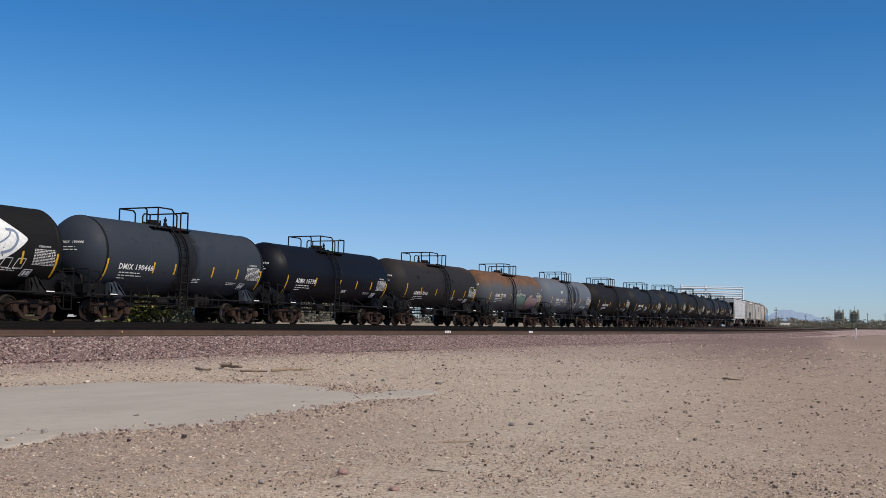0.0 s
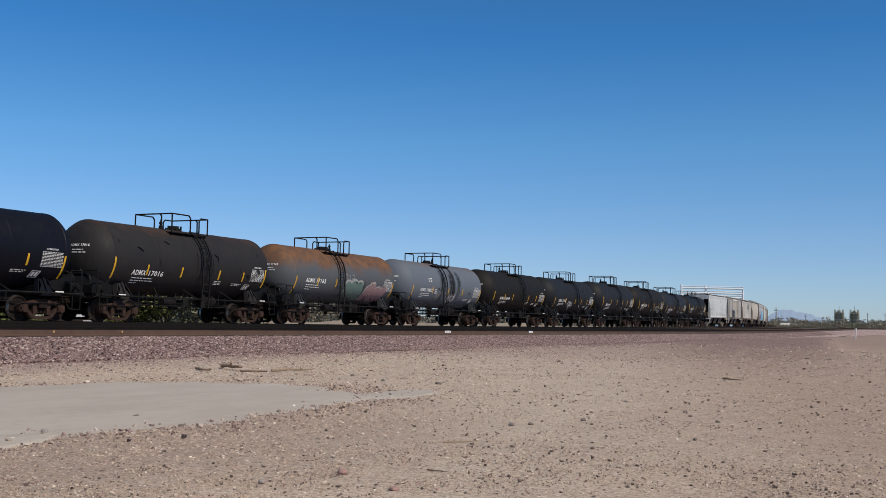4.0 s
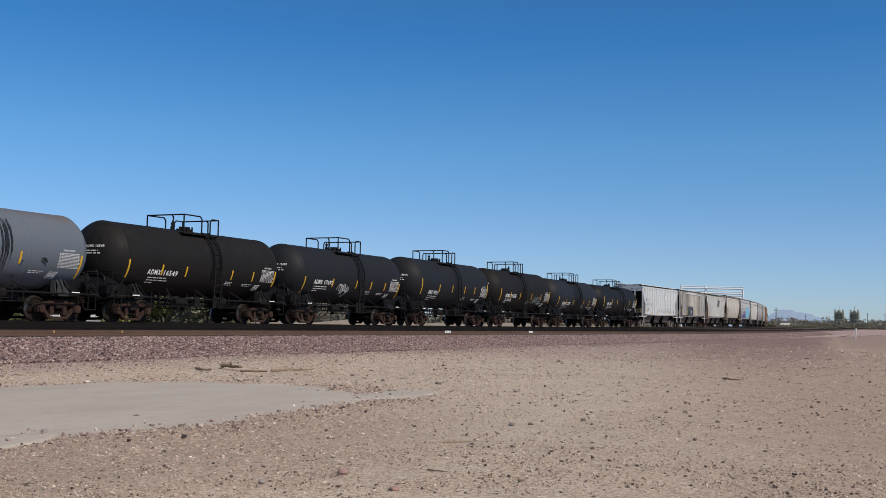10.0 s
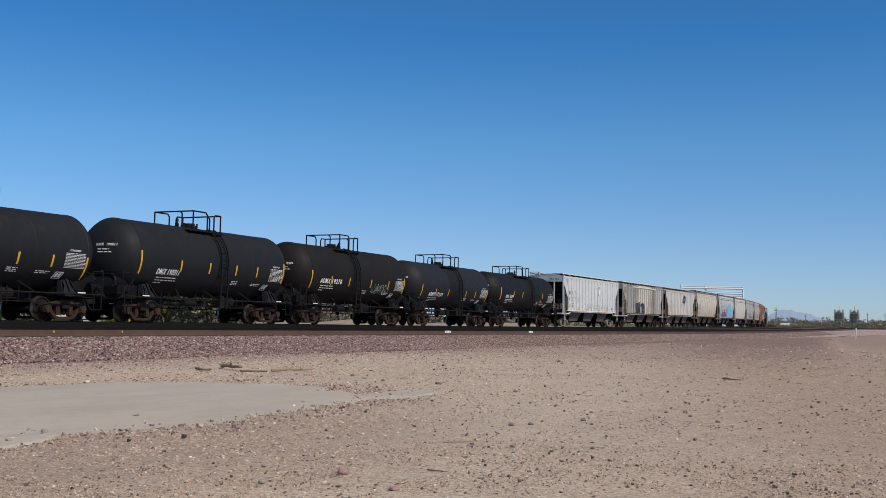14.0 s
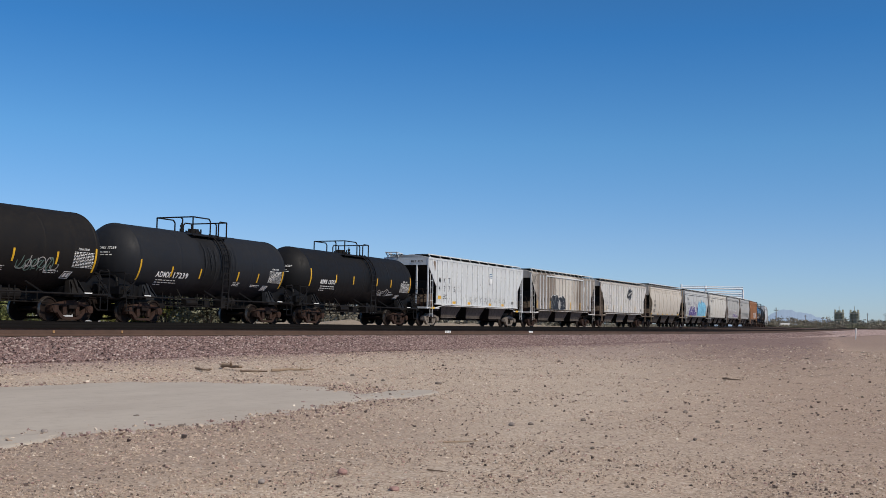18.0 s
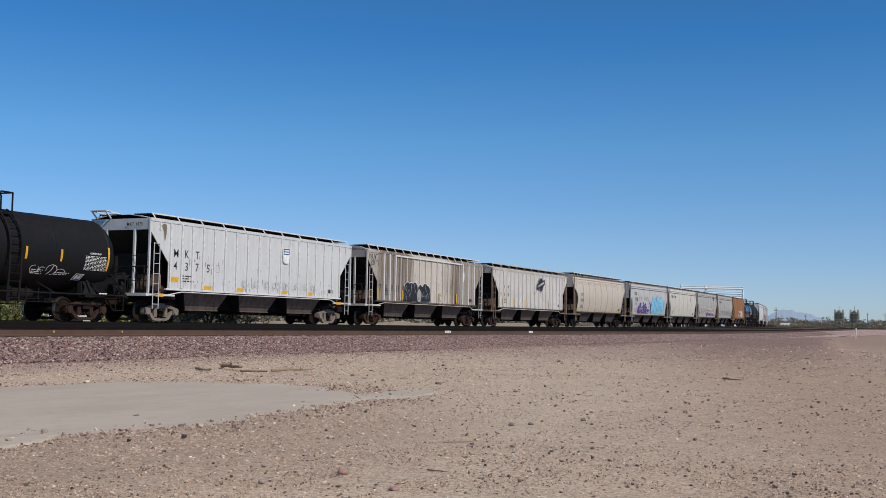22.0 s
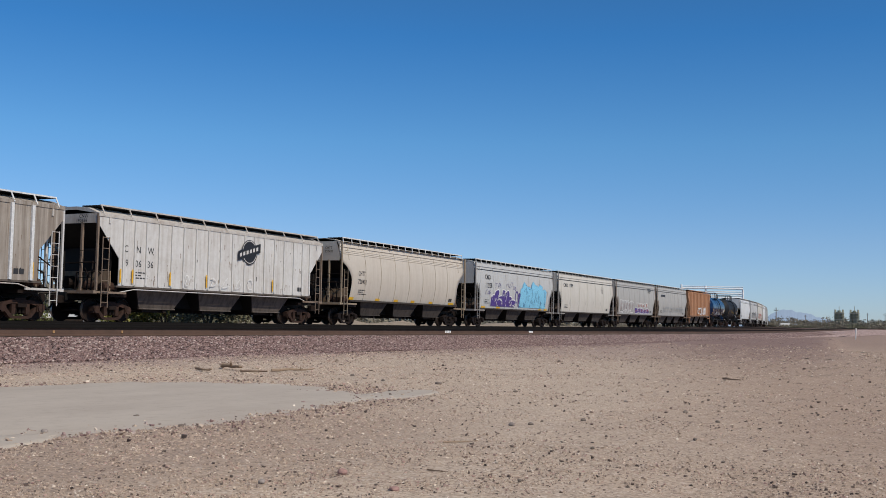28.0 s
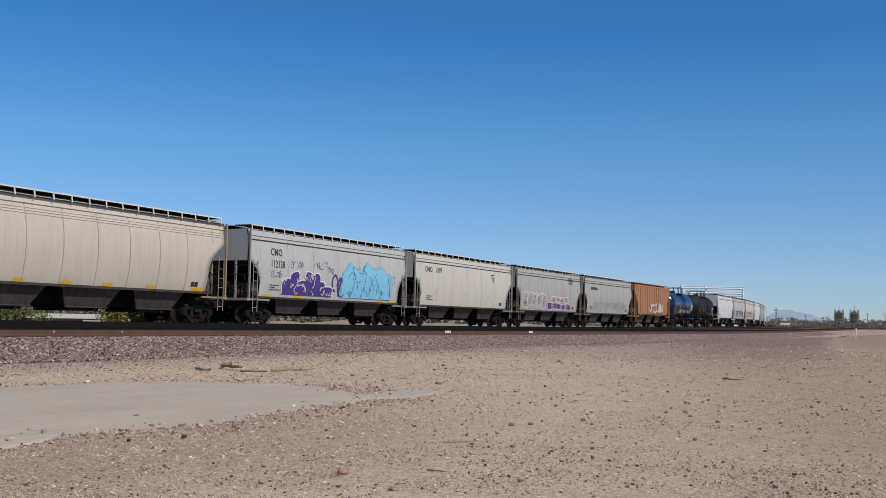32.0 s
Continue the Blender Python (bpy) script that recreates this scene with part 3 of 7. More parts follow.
def tank_paint(name, base, dirt, rough=0.45, rust=None, stain=None, amount=0.5):
    """Tank enamel with grime, a rusted crown where there is one, and spills down the middle."""
    m = worn(name, base, dirt, rough, amount)
    nt = m.node_tree
    b = nt.nodes["Principled BSDF"]
    col = b.inputs["Base Color"].links[0].from_socket
    tc = nt.nodes.new("ShaderNodeTexCoord")
    sep = nt.nodes.new("ShaderNodeSeparateXYZ")
    nt.links.new(tc.outputs["Object"], sep.inputs[0])

    def math_node(op, a, c):
        n = nt.nodes.new("ShaderNodeMath")
        n.operation = op
        for k, v in ((0, a), (1, c)):
            if isinstance(v, (int, float)):
                n.inputs[k].default_value = v
            else:
                nt.links.new(v, n.inputs[k])
        return n.outputs[0]

    if rust:
        up = math_node("ADD", math_node("MULTIPLY", sep.outputs[2], 0.55), math_node("MULTIPLY", noise_at(nt, 0.8, 6), 0.9))
        span = nt.nodes.new("ShaderNodeMapRange")
        span.inputs[1].default_value, span.inputs[2].default_value = rust[0], rust[0] + 0.3
        nt.links.new(up, span.inputs[0])
        fac = span.outputs[0]
        fac = mix(nt, 1.0, fac, (rust[1],) * 3, "MULTIPLY")
        rusty = mix(nt, ramp(nt, noise_at(nt, 2.2, 8), [(0.35, BLACK), (0.65, WHITE)]), (0.185, 0.085, 0.036), (0.10, 0.055, 0.033))
        col = mix(nt, fac, col, rusty)
    if stain:
        d = math_node("ABSOLUTE", math_node("SUBTRACT", sep.outputs[0], stain[0]), 0)
        d = math_node("ADD", math_node("DIVIDE", d, stain[1]), math_node("MULTIPLY", math_node("SUBTRACT", noise_at(nt, 1.0, 6, stretch=(6, 6, 0.8)), 0.5), 1.6))
        fac = ramp(nt, d, [(0.45, (stain[2],) * 3), (0.95, BLACK)])
        col = mix(nt, fac, col, (0.012, 0.012, 0.013))
    nt.links.new(col, b.inputs["Base Color"])
    b.inputs["Specular IOR Level"].default_value = 0.4 if rough < 0.5 else 0.16
    return m


SEAM_BLACK = worn("near_black_steel", (0.006, 0.006, 0.007), (0.016, 0.014, 0.013), 0.6, 0.6)


def tank_shell(bm, half=5.25):
    """A cylinder with raised weld seams between two domed heads; close rings keep the shading even."""
    prof = [(-half - 0.85, 0.0)]
    a0 = radians(74)
    for k in range(1, 13):
        a = a0 * k / 12
        prof.append((-half - 0.85 * (math.cos(a) - math.cos(a0)) / (1 - math.cos(a0)), TR * math.sin(a) / math.sin(a0)))
    prof += [(-half + 0.05, TR), (-half + 0.055, TR + 0.008), (-half + 0.09, TR + 0.008), (-half + 0.095, TR), (-half + 0.14, TR)]
    mids = []
    for x in (-2.6, 0.0, 2.6):
        mids += [(x - 0.09, TR), (x - 0.035, TR), (x - 0.02, TR + 0.007), (x + 0.02, TR + 0.007), (x + 0.035, TR), (x + 0.09, TR)]
    lathe_x(bm, prof + mids + [(-x, r) for x, r in prof[::-1]], 72, 0.0, TZ)
    for e in bm.edges:                       # the heads meet the barrel in a crisp edge
        if all(abs(abs(v.co.x) - half) < 0.002 for v in e.verts):
            e.smooth = False


def cage(off, half=1.22):
    """The rails round the top platform: two bent hoops a side and two ends; gives a builder for each."""
    r, z0, z1 = 0.034, 4.0, 4.83
    x0, x1, w = off - half, off + half, 1.05
    out = []
    for s in (-1, 1):
        y = s * w
        out.append(lambda bm, y=y: pipe(bm, [(x0, y, z0), (x0, y, z1), (off - 0.10, y, z1), (off + 0.02, y, z1 - 0.12), (off + 0.02, y, z0)], r))
        out.append(lambda bm, y=y: pipe(bm, [(x1, y, z0), (x1, y, z1 - 0.06), (off + half * 0.61, y, z1 - 0.06), (off + half * 0.51, y, z1 - 0.18), (off + half * 0.51, y, z0)], r))
    for x, z in ((x0, z1), (x1, z1 - 0.06)):
        out.append(lambda bm, x=x, z=z: (pipe(bm, [(x, -w, z), (x, w, z)], r), pipe(bm, [(x, -0.35, z), (x, -0.45, z - 0.1), (x, -0.45, z0 + 0.15)], r)))
    return out


def platform(bm, off):
    for s in (-1, 1):
        box(bm, off - 1.22, off + 1.22, s * 0.78 - 0.27, s * 0.78 + 0.27, 3.98, 4.02)
        for x in (-1.1, 0.0, 1.1):
            bar(bm, (off + x, s * 1.03, 3.98), (off + x, s * 0.9, 3.86), 0.06, 0.06)
    for x in (-1.22, 1.06):
        box(bm, off + x, off + x + 0.16, -0.52, 0.52, 3.985, 4.015)


def manway(bm, off):
    for x, y, r, h in ((0, 0, 0.25, 0.20), (0, 0, 0.31, 0.10)):
        rod(bm, (off + x, y, 4.1), (off + x, y, 4.19 + h), r, 16)
    for k in range(6):
        a = 2 * math.pi * k / 6
        rod(bm, (off + 0.34 * math.cos(a), 0.34 * math.sin(a), 4.15), (off + 0.34 * math.cos(a), 0.34 * math.sin(a), 4.32 + 0.07 * (k % 2)), 0.04, 6)


def relief_valve(bm, x):
    rod(bm, (x, 0, 4.1), (x, 0, 4.34), 0.09, 10)
    rod(bm, (x, 0, 4.34), (x, 0, 4.42), 0.05, 8)
    rod(bm, (x, 0, 4.42), (x, 0, 4.52), 0.075, 10)
    rod(bm, (x, 0, 4.52), (x, 0, 4.62), 0.03, 6)


def tank_ladder(bm, x, side):
    """Two bent stiles that follow the tank's flank, then drop straight, with rungs."""
    pts = []
    for k in range(9):
        a = math.radians(62 - k * 9)
        pts.append((side * (TR + 0.14) * math.cos(a), TZ + (TR + 0.14) * math.sin(a)))
    pts += [(side * (TR + 0.13), 1.9), (side * (TR + 0.06), 0.62)]
    for dx in (-0.24, 0.24):
        for (y0, z0), (y1, z1) in zip(pts, pts[1:]):
            bar(bm, (x + dx, y0, z0), (x + dx, y1, z1), 0.075, 0.05)
    total, step = [], 0.30
    for (y0, z0), (y1, z1) in zip(pts, pts[1:]):
        l = math.hypot(y1 - y0, z1 - z0)
        n = max(1, int(l / 0.02))
        total += [(y0 + (y1 - y0) * k / n, z0 + (z1 - z0) * k / n) for k in range(n)]
    for k in range(3, len(total), 15):
        y, z = total[k]
        rod(bm, (x - 0.24, y, z), (x + 0.24, y, z), 0.02, 5)


def side_pipe(bm, side):
    y = side * 1.50
    rod(bm, (-5.9, y, 1.03), (5.9, y, 1.03), 0.035, 6)
    for x in (-4.9, -2.6, 0.0, 2.6, 4.9):
        bar(bm, (x, y, 1.03), (x + 0.35 * (1 if x < 0 else -1), side * 0.95, 1.45), 0.05, 0.05)


def saddle(bm, x):
    """The cradle that carries one end of the tank on its bolster."""
    for s in (-1, 1):
        prism_x(bm, [(s * 1.38, 1.02), (s * 1.42, 1.08), (s * 1.40, 1.22), (s * 1.18, 1.62), (s * 0.95, 1.46), (s * 0.3, 1.16), (s * 0.3, 0.95)], x - 0.04, x + 0.04)
    box(bm, x - 0.25, x + 0.25, -1.4, 1.4, 0.93, 1.03)


def gusset(bm, x, s):
    """A flared bracket between the bolster's end and the tank's flank."""
    q = -1 if x - 4.4 * (1 if x > 0 else -1) < 0 else 1
    v = [bm.verts.new(p) for p in ((x + q * 0.16, s * 1.43, 1.02), (x + q * 0.12, s * 1.43, 1.02), (x - q * 0.08, s * 1.15, 1.56), (x - q * 0.04, s * 1.15, 1.56),
                                   (x + q * 0.16, s * 1.15, 1.02), (x + q * 0.12, s * 1.15, 1.02), (x - q * 0.08, s * 0.95, 1.56), (x - q * 0.04, s * 0.95, 1.56))]
    for f in ((0, 1, 2, 3), (4, 5, 6, 7), (0, 4, 7, 3), (1, 5, 6, 2), (2, 6, 7, 3)):
        bm.faces.new([v[i] for i in f])


def saddle_web(bm, x, s):
    """The outer plate of a saddle, wide at its foot."""
    y = lambda z: s * (1.415 - 0.29 * (z - 1.02) / 0.55)
    o = [(-0.34, 1.02), (0.34, 1.02), (0.28, 1.14), (0.15, 1.32), (0.17, 1.57), (-0.17, 1.57), (-0.15, 1.32), (-0.28, 1.14)]
    a = [bm.verts.new((x + p, y(z), z)) for p, z in o]
    c = [bm.verts.new((x + p, y(z) - s * 0.03, z)) for p, z in o]
    bm.faces.new(a)
    bm.faces.new(c[::-1])
    for k in range(8):
        bm.faces.new((a[k], a[(k + 1) % 8], c[(k + 1) % 8], c[k]))


def stub_sill(bm, k):
    box(bm, min(k * 3.2, k * 6.15), max(k * 3.2, k * 6.15), -0.32, 0.32, 0.76, 1.08)
    box(bm, min(k * 5.75, k * 6.15), max(k * 5.75, k * 6.15), -1.45, 1.45, 0.98, 1.08)


def end_skirt(bm, k):
    """A solid that fills the space between saddle and end sill."""
    x0, x1 = sorted((k * 4.1, k * 6.0))
    o = [(4.1, 0.95), (6.2, 0.95), (6.2, 1.40), (5.95, 1.84), (5.6, 1.7), (4.1, 1.3)]
    prism_y(bm, [(k * x, z) for x, z in o], -1.0, 1.0)


def end_box(bm, k):
    box(bm, *sorted((k * 5.9, k * 6.22)), -1.3, -0.7, 1.1, 1.42)


def end_reservoir(bm, k):
    lathe_x(bm, [(k * 5.55, 0), (k * 5.55, 0.17), (k * 6.08, 0.17), (k * 6.08, 0)], 12, -1.16, 1.3)


def uncoupling_lever(bm, k):
    pipe(bm, [(k * 5.9, -1.42, 1.0), (k * 6.25, -1.42, 0.95), (k * 6.25, -1.3, 0.9), (k * 6.3, -0.2, 0.9)], 0.022)




def end_rail(bm, k):
    """The crossover rails and grabs at one end."""
    x = k * 6.05
    pipe(bm, [(x, -1.42, 1.1), (x, -1.42, 1.95), (x - k * 0.06, -1.36, 2.02), (x - k * 0.06, 1.36, 2.02), (x, 1.42, 1.95), (x, 1.42, 1.1)], 0.022)
    pipe(bm, [(x - k * 0.55, -1.42, 1.1), (x - k * 0.55, -1.42, 1.95), (x, -1.42, 1.95)], 0.022)
    bar(bm, (x, -1.2, 1.05), (x - k * 0.75, -0.55, 1.9), 0.04, 0.04)
    pipe(bm, [(x - k * 0.02, -1.0, 1.1), (x - k * 0.02, -1.02, 1.62), (x - k * 0.05, -0.95, 1.8), (x - k * 0.1, -0.75, 1.9), (x - k * 0.1, 0.5, 1.92)], 0.055, 8)
    bar(bm, (x, -1.42, 1.1), (x - k * 0.7, -1.42, 1.75), 0.035, 0.035)
    for j in range(3):
        rod(bm, (x - k * 0.1 * j, -1.3, 1.1), (x - k * 0.1 * j, -1.3, 1.28 + 0.06 * j), 0.06, 7)


def stirrup(bm, k, s):
    x, y = k * 5.75, s * 1.46
    pipe(bm, [(x - 0.2, y, 1.0), (x - 0.2, y, 0.45), (x + 0.2, y, 0.45), (x + 0.2, y, 1.0)], 0.02)


def outlet(bm):
    rod(bm, (0, 0, 1.25), (0, 0, 0.75), 0.16, 10)
    rod(bm, (0, 0, 0.75), (0, 0, 0.55), 0.11, 10)
    rod(bm, (-0.3, 0, 0.72), (0.3, 0, 0.72), 0.03, 6)


def under_gear(car, steel):
    """Brake reservoir, rods, hangers and boxes below the tank."""
    part("air_reservoir", lambda bm: lathe_x(bm, [(1.2, 0), (1.22, 0.2), (1.3, 0.23), (2.2, 0.23), (2.28, 0.2), (2.3, 0)], 14, -0.55, 0.98), steel, car, key="u")
    part("brake_cylinder", lambda bm: lathe_x(bm, [(-1.5, 0), (-1.5, 0.16), (-0.7, 0.16), (-0.7, 0)], 12, -0.75, 0.88), steel, car, key="u")
    for j, (y, z, r, l) in enumerate(((-0.35, 0.92, 0.03, 3.0), (-0.7, 0.82, 0.02, 2.6), (-0.9, 0.71, 0.022, 3.4), (0.5, 0.79, 0.03, 3.3), (0.9, 0.63, 0.022, 3.3))):
        part("brake_rod", lambda bm: rod(bm, (-l, y, z + 0.01), (l, y, z - 0.01), r, 6), steel, car, key=f"{j}")
    for j in range(12):
        x, y = -3.1 + 0.56 * j + 0.09 * (j % 3), -0.9 + 0.12 * (j % 4)
        part("rod_hanger", lambda bm: rod(bm, (x, y, 1.28), (x, y, 0.60 + 0.07 * (j % 3)), 0.022, 5), steel, car, key=f"{j}")
    for j, (x0, x1, y0, y1, z0, z1) in enumerate(((-0.2, 0.35, -0.75, -0.4, 0.7, 1.0), (-2.9, -2.2, -0.3, 0.3, 0.62, 1.2), (0.9, 1.15, -1.0, -0.5, 0.68, 1.25))):
        part("valve_box", lambda bm: box(bm, x0, x1, y0, y1, z0, z1), steel, car, key=f"{j}")


def stripe(bm, x, z0, z1, w=0.09):
    patch(bm, tank_face(0.015), x - w / 2, x + w / 2, z0, z1, 1, 5)


SLIM = ("tank", "head_seam", "platform", "platform_rail", "manway", "relief_valve", "ladder", "reflective_stripe", "lettering", "head_lettering", "small_print", "data_panel", "lube_stencil", "spray_tag", "saddle", "saddle_web", "gusset")


def stretch(car, long, slim, reach):
    """Makes one car a longer and slimmer model: its own meshes, its trucks further apart."""
    for ob in list(car.children):
        kind = ob.name.split(".")[0]
        if kind == "truck":
            ob.location.x = reach if ob.location.x > 0 else -reach
            continue
        ob.location.x *= long
        if long == 1.0 and all(v.co.z <= 1.16 for v in ob.data.vertices):
            continue
        ob.data = ob.data.copy()
        for v in ob.data.vertices:
            y = v.co.y * slim if kind in SLIM else v.co.y
            z = 1.16 + (v.co.z - 1.16) * slim if v.co.z > 1.16 else v.co.z
            v.co = (v.co.x * (long if kind not in ("coupler", "air_hose") else 1.0), y, z)


def tank_car(label, paint, off=0.0, word="", size=0.32, span=(-4.2, -2.3), base=2.12, frame_mat=None, steel=None, saddles=None, valve=1, slant=0.0, stripes=None, top_at=None,
             half=1.22, bands=(1.5, 2.48, 2.24), seam=None, slim=1.0):
    """off: where the ladder hangs; top_at: the middle of the railed platform; bands: foot and top of the end stripes and the middle of the short ones."""
    steel = steel or STEEL_BLACK
    car = thing("tank_car", label, "railway car", "cars of the freight train")
    part("tank", tank_shell, paint, car, key="shell", smooth=True)
    for k in (-1, 1):
        part("head_seam", lambda bm: lathe_x(bm, [(k * 5.14, TR), (k * 5.145, TR + 0.009), (k * 5.25, TR + 0.009), (k * 5.28, TR - 0.03)], 72, 0.0, TZ), seam or paint, car, key=f"{k}", smooth=True)
    top_at = off if top_at is None else top_at
    part("platform", lambda bm: platform(bm, top_at), steel, car, key=f"{top_at}")
    for j, hoop in enumerate(cage(top_at, half)):
        part("platform_rail", hoop, steel, car, key=f"{top_at}{half}{j}")
    part("manway", lambda bm: manway(bm, top_at - 0.1 * valve), steel, car, key=f"{top_at}{valve}")
    part("relief_valve", lambda bm: relief_valve(bm, top_at + 0.75 * valve), steel, car, key=f"{top_at}{valve}")
    for s in (-1, 1):
        part("ladder", lambda bm: tank_ladder(bm, off + 0.05, s), steel, car, key=f"{off}{s}")
        part("side_pipe", lambda bm: side_pipe(bm, s), steel, car, key=f"{s}")
    for k in (-1, 1):
        part("saddle", lambda bm: saddle(bm, k * 4.4), saddles or paint, car, key=f"{k}")
        for s in (-1, 1):
            for d in (-0.28, 0.28):
                part("gusset", lambda bm: gusset(bm, k * 4.4 + d, s), saddles or paint, car, key=f"{k}{s}{d}")
            part("saddle_web", lambda bm: saddle_web(bm, k * 4.4, s), saddles or paint, car, key=f"{k}{s}")
            part("stirrup_step", lambda bm: stirrup(bm, k, s), steel, car, key=f"{k}{s}")
        part("stub_sill", lambda bm: stub_sill(bm, k), steel, car, key=f"{k}")
        part("end_skirt", lambda bm: end_skirt(bm, k), SEAM_BLACK, car, key=f"{k}")
        part("sill_plate", lambda bm: box(bm, min(k * 4.6, k * 5.0), max(k * 4.6, k * 5.0), -1.56, -1.545, 1.06, 1.10), LETTER, car, key=f"{k}")
        for j in range(7):
            part("walkway_slat", lambda bm: box(bm, k * 5.45 + k * 0.105 * j - 0.035, k * 5.45 + k * 0.105 * j + 0.035, -1.45, 1.45, 1.085, 1.11), steel, car, key=f"{k}{j}")
        part("equipment_box", lambda bm: end_box(bm, k), SEAM_BLACK, car, key=f"{k}")
        part("air_reservoir", lambda bm: end_reservoir(bm, k), steel, car, key=f"e{k}")
        part("uncoupling_lever", lambda bm: uncoupling_lever(bm, k), steel, car, key=f"{k}")
        part("end_rail", lambda bm: end_rail(bm, k), steel, car, key=f"{k}")
        c = part("coupler", coupler, RUST_DARK, car, at=(k * 6.3, 0, 0), key="c", turn=(0, 0, 0 if k > 0 else math.pi))
        part("air_hose", air_hose, STEEL_BLACK, car, at=(k * 6.3, -k * 0.3, 0), key="h", turn=(0, 0, 0 if k > 0 else math.pi))
        truck(car, k * 4.45, frame_mat or RUST)
    part("outlet_valve", outlet, steel, car, key="o")
    under_gear(car, steel)
    for x, z0, z1 in [(-5.14, *bands[:2])] + [(p, bands[2] - 0.235, bands[2] + 0.235) for p in stripes or (-2.2, off - 0.6, off + 1.15, 3.5)] + [(5.14, *bands[:2])]:
        part("reflective_stripe", lambda bm: stripe(bm, x, z0, z1), YELLOW, car, key=f"{x}{z0}")
    face = tank_face()
    if word:
        letter_span(word, size, *span, base, face, LETTER, car, slant)
        part("small_print", lambda bm: small_print(bm, face, span[0] + 0.1, base - 0.17, (1.25, 1.35, 0.45), 0.045, 0.13), LETTER, car)
    letter("CORN SYRUP", 0.10, 4.2, 2.66, face, LETTER, car, 0.9)
    part("data_panel", lambda bm: data_panel(bm, face, 4.02, 2.0, 1.06, 0.62), LETTER, car, key="panel")
    part("small_print", lambda bm: small_print(bm, face, 2.75, 1.78, (0.7, 0.6), 0.035, 0.08), LETTER, car, key="p2")
    part("small_print", lambda bm: small_print(bm, face, off + 1.0, 1.85, (0.5, 0.45, 0.5), 0.035, 0.08), LETTER, car, key=f"p3{off}")

    def stencil(bm):
        for x0, x1, z0, z1 in ((3.72, 4.14, 1.48, 1.51), (3.72, 4.14, 1.78, 1.81), (3.72, 3.76, 1.51, 1.78), (4.10, 4.14, 1.51, 1.78), (3.80, 3.91, 1.55, 1.74), (3.95, 4.06, 1.55, 1.74)):
            patch(bm, lambda x, z: face(x + (z - 1.64) * 0.25, z), x0, x1, z0, z1, 1, 1)
    part("lube_stencil", stencil, LETTER, car, key="st")

    def head_face(y, z, lift=0.0):
        """The front head, read from ahead of the car."""
        c0 = math.cos(radians(74))
        s_ = math.hypot(y, z - TZ) / TR * math.sin(radians(74))
        return Vector((-5.25 - 0.85 * (math.sqrt(max(0.0, 1 - s_ * s_)) - c0) / (1 - c0) - 0.02, -y, z))
    if word:
        letter(word, 0.145, 0.0, 3.02, head_face, LETTER, car, 0.9, "head_lettering", bold=0.025, spacing=1.15)
        part("small_print", lambda bm: small_print(bm, head_face, 0.1, 2.86, (0.5, 0.6), 0.04, 0.11), LETTER, car, key="hd")
    car["slim"] = slim
    return car


# ---- covered hopper cars: x is counted from the front end posts of the body ----
HL, HW = 16.35, 1.56


def flat_face(y=-HW - 0.022):
    return lambda x, z, lift=0.012: Vector((x, y - lift + 0.012, z))


def hopper_outline(l, eave, sill, top_cut, in_cut, low_cut):
    return [(0.0, eave), (l, eave), (l, top_cut), (l - in_cut, low_cut), (l - in_cut, sill), (in_cut, sill), (in_cut, low_cut), (0.0, top_cut)]


def round_face(bulge=0.16, z0=1.2, z1=4.4):
    """The bowed side of a centre-flow hopper."""
    def face(x, z, lift=0.012):
        u = (z - z0) / (z1 - z0)
        y = HW - 0.02 - bulge * (2 * u - 0.9) ** 2
        return Vector((x, -(y + lift), z))
    return face


def bowed_side(bm, side, l, eave, sill, cut_top, cut_in, cut_low, face, nx=40, nz=14):
    """A bowed sheet with its lower corners rounded away at the ends, and a little thickness."""
    def inner(z):
        if z >= cut_top:
            return 0.0
        if z >= cut_low:
            u = (cut_top - z) / (cut_top - cut_low)
            return cut_in * math.sin(u * math.pi / 2) ** 0.7
        return cut_in
    rows = []
    for j in range(nz + 1):
        z = sill + (eave - sill) * j / nz
        a = inner(z)
        rows.append([(a + (l - 2 * a) * i / nx, z) for i in range(nx + 1)])
    layers = []
    for lift in (0.0, -0.03):
        layers.append([[bm.verts.new(Vector((p[0], -side * p[1], p[2]))) for p in (face(x, z, lift) for x, z in r)] for r in rows])
    for g in layers:
        for a, b in zip(g, g[1:]):
            for i in range(nx):
                bm.faces.new((a[i], a[i + 1], b[i + 1], b[i]))
    for g, h in ((layers[0], layers[1]),):
        for a, b in zip(range(nz), range(1, nz + 1)):
            for i in (0, nx):
                bm.faces.new((g[a][i], g[b][i], h[b][i], h[a][i]))


def bay(bm, x, w, top, low, half=1.3):
    """One hopper: four sloping sheets down to an outlet gate."""
    o, w = w * 0.28, w * 0.84
    a = [bm.verts.new((x + sx * w / 2, sy * half, top)) for sx, sy in ((-1, -1), (1, -1), (1, 1), (-1, 1))]
    c = [bm.verts.new((x + sx * o, sy * 0.98, low)) for sx, sy in ((-1, -1), (1, -1), (1, 1), (-1, 1))]
    for k in range(4):
        bm.faces.new((a[k], a[(k + 1) % 4], c[(k + 1) % 4], c[k]))
    bm.faces.new(c)


